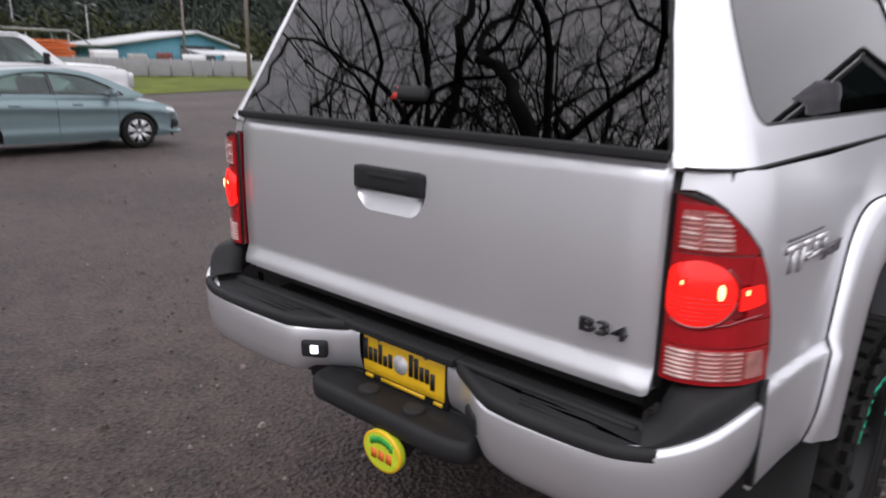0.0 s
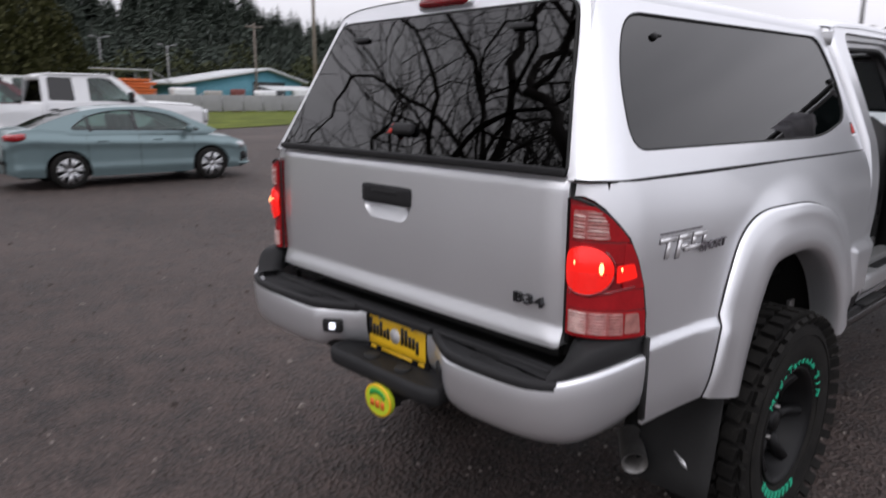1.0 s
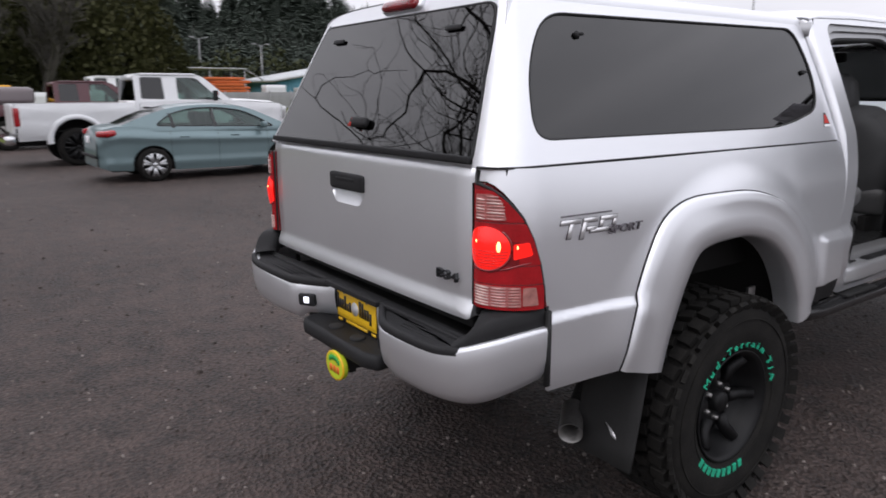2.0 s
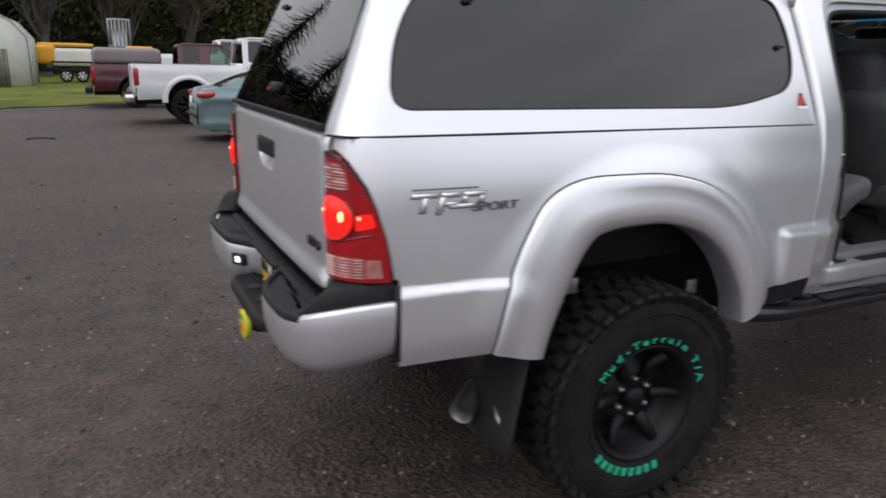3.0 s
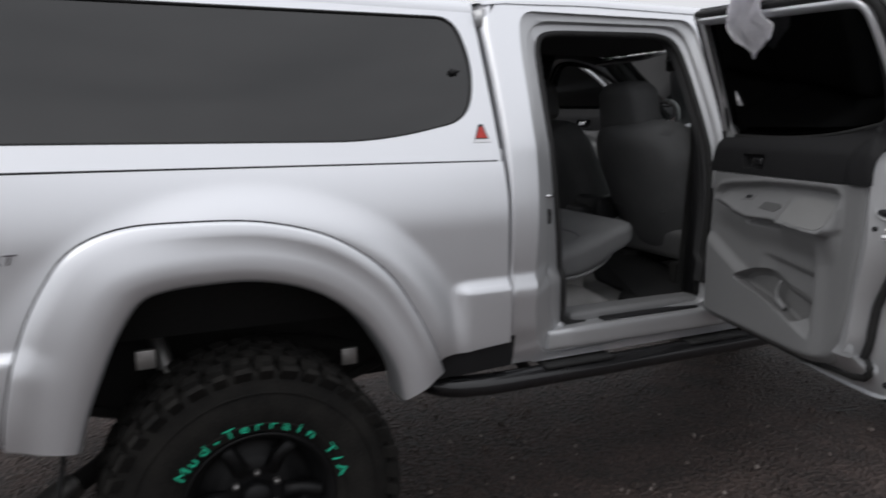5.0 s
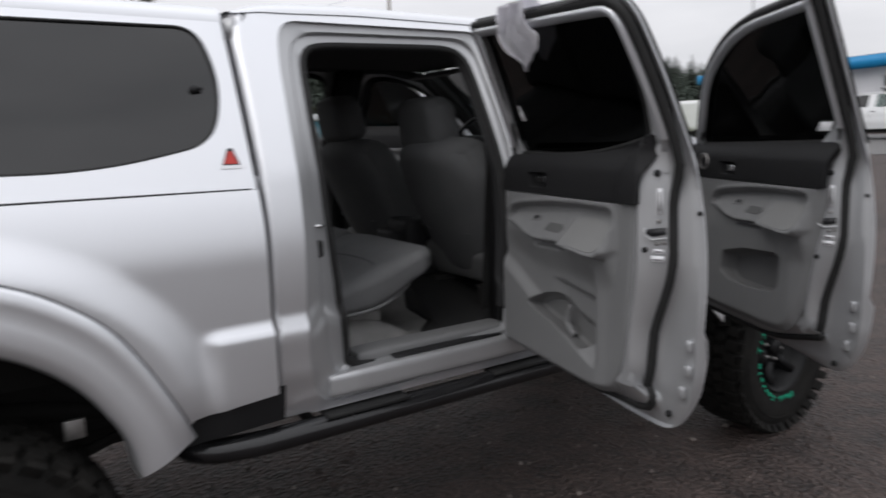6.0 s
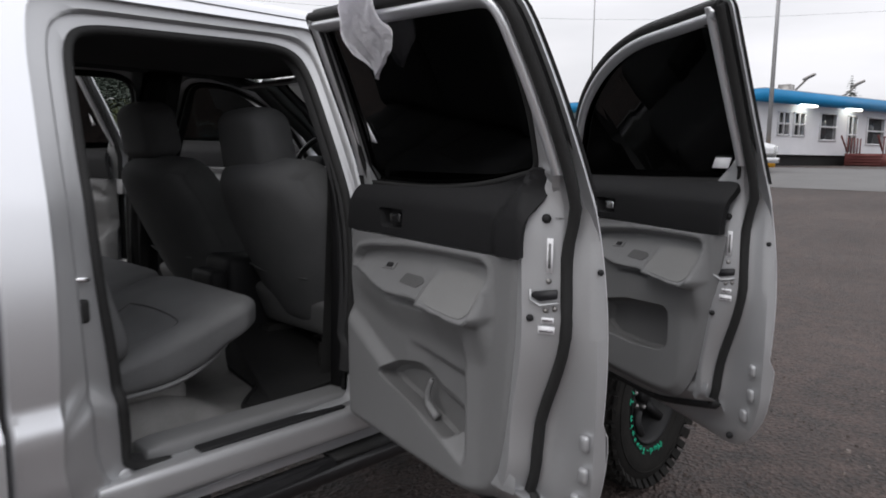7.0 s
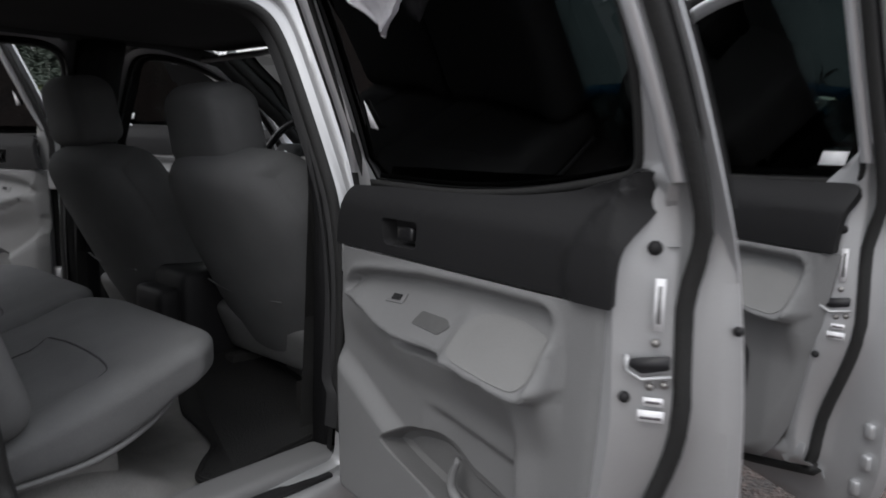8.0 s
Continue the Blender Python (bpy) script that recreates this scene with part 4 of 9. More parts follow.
soft_box(bm, (0.0, rear_edge(1.945) - 0.004, 1.945), (0.245, 0.045, 0.042), 0.018, 6, rot=(-24, 0, 0))
part("high_brake_light", bm, LENS_DARK, canopy, "dark red high brake light")
bm = bmesh.new()
soft_box(bm, (0.0, rear_edge(1.945) + 0.010, 1.944), (0.270, 0.045, 0.058), 0.02, 6, rot=(-24, 0, 0))
part("brake_light_housing", bm, SILVER, canopy)
# maker's sticker: a red triangle over a dark one
sy, sz = 1.900, 1.497
tri = lambda w, h, dz, up: panel([(sy - w, sz + dz), (sy + w, sz + dz), (sy + w * 0.42, sz + dz + h), (sy - w * 0.1, sz + dz + h)], lambda u, v: tuple(Vector(can_side(u, v)) + Vector((up, 0, 0))), step=0.03, thick=0.0008)
stk = part("maker_sticker", tri(0.030, 0.058, -0.022, 0.0015), BLACK_INK, canopy, "small red and black sticker")
part("sticker_red", tri(0.021, 0.036, -0.008, 0.0026), RED_INK, stk)
part("sticker_bar", panel([(sy - 0.029, sz - 0.022), (sy + 0.031, sz - 0.022), (sy + 0.029, sz - 0.012), (sy - 0.027, sz - 0.012)], lambda u, v: tuple(Vector(can_side(u, v)) + Vector((0.0028, 0, 0))), step=0.03, thick=0.0006), PAPER, stk)


# ---- cab ----
BELT = 1.455


def cab_x(y, z):
    """Half width of the cab's side at a place and height."""
    low = curve(((0.70, 0.845), (0.76, 0.866), (0.86, 0.886), (0.985, 0.896)), z) if z < 0.985 else \
        curve(((0.985, 0.896), (1.022, 0.876)), z) if z < 1.022 else \
        0.885 - (0.035 * ((z - 1.20) / 0.255) ** 2 if z > 1.20 else 0.009 * ((1.20 - z) / 0.178) ** 2)
    if z <= BELT:
        return low
    return 0.850 - 0.385 * (z - BELT) - 0.12 * (z - BELT) ** 2


def cab_surf(y, z):
    return cab_x(y, z), y, z


RH, FH = (0.872, 2.972), (0.872, 4.010)
# door outlines: distance back from the hinge, height
REAR_DOOR = rounded([(0.0, 0.765), (0.60, 0.722), (0.82, 0.722), (0.880, 0.86), (0.882, 1.10), (0.872, 1.30), (0.864, 1.50), (0.846, 1.72), (0.814, 1.897), (0.045, 1.938), (0.012, 1.60), (0.0, 1.46)],
                    [0.03, 0.1, 0.10, 0.1, 0.2, 0.2, 0.2, 0.2, 0.11, 0.03, 0.1, 0.05], 6)
FRONT_DOOR = rounded([(0.02, 0.775), (0.70, 0.755), (0.97, 0.740), (1.033, 0.86), (1.036, 1.10), (1.020, 1.46), (1.040, 1.72), (1.074, 1.958), (0.68, 1.938), (0.48, 1.882), (0.28, 1.775), (0.09, 1.560), (0.0, 1.42), (0.0, 0.90)],
                     [0.04, 0.1, 0.08, 0.1, 0.2, 0.2, 0.2, 0.035, 0.2, 0.16, 0.16, 0.15, 0.08, 0.2], 6)
REAR_HOLE = rounded([(0.0, 0.765), (0.60, 0.722), (0.85, 0.722), (0.892, 0.86), (0.886, 1.10), (0.880, 1.50), (0.862, 1.80), (0.835, 1.925), (0.035, 1.936), (0.012, 1.60), (0.0, 1.46)],
                    [0.03, 0.1, 0.10, 0.1, 0.2, 0.2, 0.06, 0.07, 0.06, 0.1, 0.05], 6)
FRONT_HOLE = rounded([(0.02, 0.775), (0.70, 0.750), (0.97, 0.735), (1.025, 0.86), (1.022, 1.10), (1.015, 1.46), (0.995, 1.70), (0.965, 1.935), (0.62, 1.920), (0.30, 1.770), (0.09, 1.555), (0.0, 1.42), (0.0, 0.90)],
                     [0.04, 0.1, 0.08, 0.1, 0.2, 0.2, 0.2, 0.06, 0.22, 0.16, 0.15, 0.08, 0.2], 6)
REAR_GLASS = rounded([(0.052, 1.489), (0.35, 1.484), (0.56, 1.500), (0.758, 1.538), (0.782, 1.66), (0.776, 1.888), (0.098, 1.894)], [0.02, 0.2, 0.15, 0.03, 0.3, 0.08, 0.03], 7)
FRONT_GLASS = rounded([(0.100, 1.494), (0.60, 1.500), (0.962, 1.508), (0.992, 1.70), (1.020, 1.908), (0.70, 1.890), (0.49, 1.832), (0.295, 1.722)], [0.02, 0.2, 0.03, 0.3, 0.06, 0.2, 0.16, 0.2], 7)


def opening(outline, hinge, gap=0.006):
    return [(hinge[1] - p[0], p[1]) for p in inset(outline, -gap)]


open_r, open_f = opening(REAR_HOLE, RH), opening(FRONT_HOLE, FH)
cab_outline = [(1.985, 0.735), (2.10, 0.695), (4.02, 0.700), (4.055, 0.90), (4.055, 1.46), (3.90, 1.64), (3.68, 1.82), (3.42, 1.945), (3.10, 1.968), (2.50, 1.966), (2.04, 1.950), (2.005, 1.90), (1.990, 1.50)]
def eased(poly, amount, n=260):
    """A closed line with evenly spaced points, its corners rounded off more the larger the amount."""
    pts = [Vector((p[0], p[1])) for p in poly]
    pts.append(pts[0])
    run = [0.0]
    for a, b in zip(pts, pts[1:]):
        run.append(run[-1] + (b - a).length)
    out, j = [], 0
    for k in range(n):
        d = run[-1] * k / n
        while run[j + 1] < d:
            j += 1
        out.append(pts[j].lerp(pts[j + 1], (d - run[j]) / max(1e-9, run[j + 1] - run[j])))
    for _ in range(int(amount)):
        out = [(out[k - 1] + out[k] * 2 + out[(k + 1) % n]) / 4 for k in range(n)]
    return out


PILLAR_PLASTIC = material("pillar_plastic", (0.018, 0.018, 0.019), rough=0.65, vary=0.08, grain=300)
cab = part("cab", boxes(((0, 3.05, 0.735), (1.50, 2.0, 0.03)), ((0, 4.02, 1.05), (1.45, 0.05, 0.62))), UNDER, truck, "silver double cab")
for side in (False, True):
    part("cab_side", panel(cab_outline, cab_surf, holes=[open_r, open_f], step=(0.05, 0.025), thick=0.004), SILVER, cab, flip=side)
    # door jambs: stepped returns round each opening
    for nm, op in (("rear_door_jamb", open_r), ("front_door_jamb", open_f)):
        bm = bmesh.new()
        rings = []
        y_end = min(p[0] for p in op)
        wide = [1 + (0.75 + 0.85 * smoothstep(1.35, 0.92, p[1])) * smoothstep(y_end + 0.18, y_end + 0.02, p[0]) + 0.35 * smoothstep(0.86, 0.76, p[1]) for p in op]
        by = lambda d: [d * f for f in wide]
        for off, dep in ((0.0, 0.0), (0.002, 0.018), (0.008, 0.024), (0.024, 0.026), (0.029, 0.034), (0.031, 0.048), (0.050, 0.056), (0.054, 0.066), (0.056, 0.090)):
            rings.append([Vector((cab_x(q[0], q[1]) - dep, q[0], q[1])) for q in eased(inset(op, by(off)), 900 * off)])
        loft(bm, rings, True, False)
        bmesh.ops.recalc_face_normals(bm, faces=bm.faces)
        part(nm, sharp(bm, 50), SILVER_SHADED, cab, flip=side)
        bm = bmesh.new()
        sl = eased(inset(op, by(0.058)), 54)
        on_sill = [q[1] < 0.90 and y_end + 0.27 < q[0] < y_end + 0.84 for q in sl]
        first = next(k for k in range(len(sl)) if on_sill[k - 1] and not on_sill[k])
        run = [k % len(sl) for k in range(first, first + len(sl)) if not on_sill[k % len(sl)]]
        tube(bm, [Vector((cab_x(sl[k][0], sl[k][1]) - 0.068, sl[k][0], sl[k][1])) for k in run], 0.0135, 8)
        part("door_opening_seal", bm, RUBBER, cab, flip=side)
        bm = bmesh.new()
        rings = []
        for off, dep in ((0.056, 0.084), (0.062, 0.088), (0.068, 0.115)):
            pts = eased(inset(op, by(off)), 900 * off)
            rings.append([Vector((cab_x(pts[k][0], pts[k][1]) - dep, pts[k][0], pts[k][1])) for k in run])
        loft(bm, rings, False, False)
        part("pillar_trim", bm, PILLAR_PLASTIC, cab, flip=side)
    # rear corner of the cab, rounded round to the back
    bm = bmesh.new()
    rings = []
    for k in range(26):
        z = 0.735 + (1.950 - 0.735) * k / 25
        x = cab_x(2.0, z)
        y0 = 1.985 + 0.006 * smoothstep(1.0, 1.5, z) + 0.02 * smoothstep(1.87, 1.95, z)
        rings.append([Vector((x, y0 + 0.012, z)), Vector((x - 0.001, y0, z)), Vector((x - 0.006, y0 - 0.008, z)), Vector((x - 0.022, y0 - 0.014, z)), Vector((x - 0.08, y0 - 0.014, z)), Vector((x - 0.30, y0 - 0.010, z))])
    loft(bm, rings, False, False)
    bmesh.ops.recalc_face_normals(bm, faces=bm.faces)
    part("cab_corner", bm, SILVER, cab, flip=side)
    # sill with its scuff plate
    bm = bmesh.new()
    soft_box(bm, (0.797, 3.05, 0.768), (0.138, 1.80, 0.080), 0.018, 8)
    part("sill", bm, SILVER_SHADED, cab, flip=side)
    bm = bmesh.new()
    soft_box(bm, (0.818, 2.640, 0.811), (0.042, 0.46, 0.012), 0.004, 4)
    part("scuff_plate", bm, BLACK_PLASTIC, cab, flip=side)
    bm = bmesh.new()
    soft_box(bm, (0.744, 2.62, 0.812), (0.105, 0.66, 0.056), 0.020, 8)
    part("sill_trim", bm, TRIM_GREY, cab, "grey plastic sill cover", flip=side)
    bm = bmesh.new()
    revolve(bm, [(0.0, 0.017), (0.004, 0.016), (0.006, 0.010), (0.006, 0.0)], (0.822, 2.225, 0.805), "x", 16)
    part("jamb_plug", bm, SILVER_SHADED, cab, flip=side)
    bm = bmesh.new()
    soft_box(bm, (0.838, 2.146, 1.216), (0.022, 0.028, 0.054), 0.0095, 6)
    part("jamb_buffer", bm, RUBBER, cab, "black rubber door buffer", flip=side)
    # striker and the dark check box on the rear jamb
    bm = bmesh.new()
    tube(bm, spline([(0.800, 2.140, 1.285), (0.834, 2.135, 1.288), (0.846, 2.143, 1.288), (0.840, 2.160, 1.286), (0.803, 2.165, 1.284)], 4), 0.006, 8)
    box(bm, (0.803, 2.153, 1.284), (0.006, 0.05, 0.035))
    part("striker", bm, CHROME, cab, flip=side)
    bm = bmesh.new()
    soft_box(bm, (0.800, 2.200, 1.178), (0.016, 0.030, 0.052), 0.007, 4)
    part("jamb_stop", bm, BLACK_PLASTIC, cab, flip=side)
    # running board: a black tube with flattened ends, and brackets
    bm = bmesh.new()
    tube(bm, spline([(0.72, 1.70, 0.665), (0.80, 1.74, 0.652), (0.845, 1.86, 0.645), (0.85, 2.2, 0.642), (0.85, 3.9, 0.650), (0.80, 4.05, 0.655)], 6), 0.038, 12)
    bar = part("side_step", bm, BLACK_GLOSS, truck, "black tubular side step", flip=side)
    for y in (2.28, 2.95, 3.6):
        bm = bmesh.new()
        soft_box(bm, (0.852, y, 0.680), (0.075, 0.30, 0.014), 0.005, 3)
        part("tread_pad", bm, RUBBER, bar, flip=side)
    for y in (2.1, 3.05, 3.8):
        bm = bmesh.new()
        tube(bm, [(0.84, y, 0.64), (0.62, y, 0.70), (0.45, y, 0.68)], 0.02, 8)
        part("bracket", bm, UNDER, bar, flip=side)
    bm = boxes(((0.80, 3.02, 0.715), (0.05, 2.05, 0.05)), bevel=0.01)
    part("rocker", bm, SILVER, cab, flip=side)

# roof and its lining
bm = bmesh.new()
rings = []
for k in range(17):
    y = 1.985 + (3.50 - 1.985) * k / 16
    e = smoothstep(1.98, 2.15, y) * (1 - 0.9 * smoothstep(3.05, 3.52, y))
    zb = curve(((1.985, 1.940), (2.06, 1.952), (2.5, 1.966), (3.1, 1.968), (3.42, 1.945), (3.50, 1.922)), y)
    x0 = cab_x(y, zb) + 0.004
    ring = []
    for j in range(25):
        a = math.pi * j / 24
        ring.append(Vector((x0 * (1 if math.cos(a) >= 0 else -1) * abs(math.cos(a)) ** 0.42, y, zb + (0.018 + 0.040 * e) * math.sin(a) ** 0.8)))
    rings.append(ring)
loft(bm, rings, False, False)
bmesh.ops.recalc_face_normals(bm, faces=bm.faces)
part("roof", bm, SILVER, cab)
bm = bmesh.new()
soft_box(bm, (0, 2.73, 1.922), (1.12, 1.46, 0.030), 0.014, 8)
part("headliner", bm, HEADLINER, cab, "dark cloth roof lining")
for side in (False, True):
    bm = bmesh.new()
    tube(bm, [(0.545, 2.06, 1.912), (0.550, 2.7, 1.920), (0.55, 3.2, 1.918), (0.575, 3.46, 1.875), (0.67, 3.80, 1.665), (0.71, 4.0, 1.50)], 0.026, 8)
    part("roof_rail_trim", bm, HEADLINER, cab, flip=side)
    bm = bmesh.new()
    tube(bm, [(0.715, 2.965, 0.82), (0.725, 2.965, 1.40), (0.640, 2.975, 1.70), (0.555, 2.985, 1.90)], [0.050, 0.042, 0.038, 0.04], 8)
    part("door_pillar", bm, TRIM_BLACK, cab, flip=side)
    bm = bmesh.new()
    loft(bm, [[Vector((cab_x(2.97, z) - d, y, z)) for y, d in ((2.905, 0.095), (2.915, 0.125), (2.955, 0.140), (3.025, 0.140), (3.062, 0.125), (3.070, 0.095))] for z in [0.84 + 1.06 * k / 14 for k in range(15)]], False, False)
    bmesh.ops.solidify(bm, geom=list(bm.faces), thickness=0.003)
    part("pillar_cover", bm, PILLAR_PLASTIC, cab, "dark plastic pillar cover", flip=side)
    bm = bmesh.new()
    tube(bm, [(0.575, 3.50, 1.905), (0.65, 3.80, 1.73), (0.73, 4.08, 1.50)], 0.030, 8)
    part("windscreen_pillar", bm, material("pillar_grey", (0.13, 0.14, 0.14), rough=0.6, vary=0.08, grain=300), cab, flip=side)
    bm = bmesh.new()
    tube(bm, spline([(0.62, 3.62, 1.78), (0.655, 3.70, 1.755), (0.70, 3.84, 1.66), (0.70, 3.88, 1.615)], 4), 0.013, 6)
    part("grab_handle", bm, TRIM_GREY, cab, flip=side)
# windscreen, rear window
bm = bmesh.new()
ws = [[Vector((x, y + 0.05 * (1 - (x / w) ** 2), z)) for x in [-w + 2 * w * j / 12 for j in range(13)]] for y, z, w in ((3.49, 1.905, 0.60), (3.70, 1.78, 0.645), (3.90, 1.63, 0.695), (4.10, 1.475, 0.75))]
loft(bm, ws, False, False)
part("windscreen", bm, GLASS_CLEAR, cab)
bm = bmesh.new()
loft(bm, [[Vector((-0.60, 1.995, 1.46)), Vector((0.60, 1.995, 1.46))], [Vector((-0.52, 2.01, 1.87)), Vector((0.52, 2.01, 1.87))]], False, False)
part("cab_rear_window", bm, GLASS_TINT, cab)
part("cab_back", boxes(((0, 1.985, 1.10), (1.62, 0.02, 0.70)), ((0, 1.985, 1.895), (1.3, 0.02, 0.06))), SILVER_SHADED, cab)
bm = bmesh.new()
soft_box(bm, (0.0, 3.50, 1.835), (0.24, 0.03, 0.065), 0.014, 5)
tube(bm, [(0, 3.50, 1.85), (0, 3.53, 1.90)], 0.01, 6)
part("rear_view_mirror", bm, BLACK_PLASTIC, cab)
for sx in (-1, 1):
    bm = bmesh.new()
    soft_box(bm, (sx * 0.33, 3.42, 1.885), (0.40, 0.17, 0.02), 0.009, 4, rot=(14, 0, 0))
    part("sun_visor", bm, TRIM_GREY, cab)

# bonnet, wings and front end
bm = bmesh.new()
rings = []
for y, w, z in ((4.07, 0.78, 1.435), (4.35, 0.765, 1.425), (4.8, 0.745, 1.385), (5.15, 0.72, 1.315), (5.32, 0.69, 1.235), (5.36, 0.67, 1.16)):
    rings.append([Vector((w * (j / 8 - 1) if j <= 8 else w * (j - 8) / 8, y, z + 0.035 * (1 - ((j - 8) / 8) ** 2) - 0.05 * (abs(j - 8) / 8) ** 6)) for j in range(17)])
loft(bm, rings, False, False)
bmesh.ops.recalc_face_normals(bm, faces=bm.faces)
part("bonnet", bm, SILVER, truck, "silver bonnet")
FW = (AXLE_F, 0.66)
arch_f = [(FW[0] + 0.50 * math.cos(t), FW[1] + 0.455 * math.sin(t)) for t in [math.pi * k / 18 for k in range(19)]]
wing_out = [(4.065, 0.72)] + list(reversed(arch_f)) + [(5.28, 0.70), (5.32, 1.15), (5.15, 1.29), (4.8, 1.365), (4.35, 1.400), (4.065, 1.41)]
for side in (False, True):
    ws = lambda y, z: (0.885 - 0.05 * smoothstep(1.25, 1.42, z) - 0.10 * smoothstep(4.9, 5.35, y) + 0.045 * smoothstep(0.75, 0.50, math.hypot(y - FW[0], z - FW[1])), y, z)
    part("front_wing", panel(wing_out, ws, step=0.05, thick=0.01), SILVER, truck, flip=side)
    bm = bmesh.new()
    loft(bm, [[Vector((0.90, FW[0] + 0.52 * math.cos(t), FW[1] + 0.47 * math.sin(t))), Vector((0.55, FW[0] + 0.52 * math.cos(t), FW[1] + 0.47 * math.sin(t))), Vector((0.50, FW[0], FW[1]))] for t in [math.pi * k / 14 for k in range(15)]], False, False)
    part("wheel_well", bm, UNDER, truck, flip=side)
    bm = bmesh.new()
    soft_box(bm, (0.72, 5.28, 1.10), (0.30, 0.12, 0.20), 0.04, 5, rot=(0, 0, -18))
    part("headlamp", bm, CHROME, truck, flip=side)
bm = bmesh.new()
soft_box(bm, (0, 5.36, 0.80), (1.66, 0.20, 0.28), 0.07, 8, shape=lambda p, u: Vector((p.x, p.y - 0.12 * u.x ** 4, p.z)))
part("front_bumper", bm, SILVER, truck)
bm = bmesh.new()
soft_box(bm, (0, 5.34, 1.10), (0.86, 0.07, 0.22), 0.03, 6)
part("grille", bm, BLACK_PLASTIC, truck)


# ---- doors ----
# trim grey darkened: the shade inside the map pocket is in the colour
POCKET_SHADE = material("pocket_shade", (0.13, 0.13, 0.13), rough=0.7, vary=0.1, grain=300)
CUP_SHADE = material("cup_shade", (0.09, 0.09, 0.09), rough=0.7, vary=0.1)
ARM_PAD = material("armrest_cloth", (0.20, 0.20, 0.198), rough=0.85, vary=0.07, scale=9, grain=400, bump=0.2, bump_scale=600)


def door(name, outline, win, hinge, angle, flip, length, front, label):
    """A door with skin, framed window, seal, trim, armrest, pocket and lock; modelled shut, then turned about its hinge."""
    hx, hy = hinge
    # a door rises a little as it swings out on its slanted hinge pins
    rise = 0.0 if not flip else 0.125 if front else 0.085
    turn = Matrix.Translation((hx, hy, rise)) @ Matrix.Rotation(radians(angle), 4, "Z") @ Matrix.Translation((-hx, -hy, 0))

    def at(u, w, z):
        """u back from the hinge, w inwards from the skin's plane at the belt, height z; above the belt the door leans in."""
        return Vector((hx - w - max(0.0, 0.385 * (z - BELT) + 0.12 * max(0, z - BELT) ** 2), hy - u, z))

    skin = lambda u, z: (cab_x(hy - u, z), hy - u, z)
    k = len(outline)
    sill = 1.492
    rev = lambda pts: [(p[0], p[1]) for p in pts]
    shell = part(name, panel(rev(outline), skin, holes=[rev(inset(win, -0.004))], step=(0.05, 0.03), thick=0.003), SILVER, truck, label, m=turn, flip=flip)

    def sub(nm, bm, mt, lb="", sm=True):
        return part(nm, bm, mt, shell, lb, sm, m=turn, flip=flip)

    # stepped inner frame, from the hem to the trim
    def ring(off, wl, wu, cap=0.034, early=0.0):
        """An outline moved inwards; above the belt the frame is narrow, along the hinge and the bottom middling."""
        offs = []
        for p in outline:
            b = smoothstep(BELT + 0.02 - early, BELT + 0.16 - early, p[1])
            f = 1 - 0.45 * smoothstep(length * 0.75, length * 0.45, p[0])
            low = 0.078 * smoothstep(1.24, 0.92 if front else 0.95, p[1]) * smoothstep(length * (0.62 if front else 0.80), length * 0.97, p[0])
            low *= smoothstep(0.0, 0.05, off) * (1 - 0.55 * smoothstep(0.056, 0.115, off))
            offs.append((off * f + low) * (1 - b) + min(off, cap) * b)
        ps = []
        for p in inset(outline, offs):
            b = smoothstep(BELT - 0.02, BELT + 0.10, p[1])
            shallow = 1 - 0.35 * smoothstep(length * 0.5, length * 0.2, p[0]) * smoothstep(0.07, 0.10, wl)
            ps.append(at(p[0], wl * shallow * (1 - b) + wu * b, p[1]))
        return ps
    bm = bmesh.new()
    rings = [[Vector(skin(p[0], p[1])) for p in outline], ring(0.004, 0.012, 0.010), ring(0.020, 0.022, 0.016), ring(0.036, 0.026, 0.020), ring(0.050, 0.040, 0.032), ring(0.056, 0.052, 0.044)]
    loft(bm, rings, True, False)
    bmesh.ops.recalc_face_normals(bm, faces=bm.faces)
    sub("door_edge", sharp(bm, 50), SILVER_SHADED)
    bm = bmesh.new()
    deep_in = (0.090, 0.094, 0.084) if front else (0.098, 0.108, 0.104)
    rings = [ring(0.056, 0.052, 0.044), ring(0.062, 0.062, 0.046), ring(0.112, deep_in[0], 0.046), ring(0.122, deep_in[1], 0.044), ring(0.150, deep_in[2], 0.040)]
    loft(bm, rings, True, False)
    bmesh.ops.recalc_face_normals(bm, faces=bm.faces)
    sub("inner_frame", sharp(bm, 50), SILVER_SHADED)
    # the window's inner frame: a narrow silver sheet
    up_out = [(p[0], max(p[1], 1.445)) for p in inset(outline, [0.030 + 0.05 * smoothstep(1.60, 1.45, p[1]) for p in outline])]
    keep = []
    for p in up_out:
        if not keep or (Vector(p) - Vector(keep[-1])).length > 0.004:
            keep.append(p)
    bm = panel([(-p[0], p[1]) for p in reversed(keep)], lambda u, z: tuple(at(-u, 0.048 + (0.0 if front else 0.050) * smoothstep(1.57, 1.45, z) * smoothstep(length * 0.885, length * 0.915, -u), z)), holes=[[(-p[0], p[1]) for p in win]], step=(0.06, 0.02), thick=-0.014)
    sub("window_frame", bm, SILVER_SHADED)
    bm = bmesh.new()
    tube(bm, ring(0.050, 0.052, 0.042, 0.021, 0.12), 0.011 if flip else 0.0125, 8, closed=True)
    sub("weather_strip", bm, RUBBER, "black rubber weather strip")
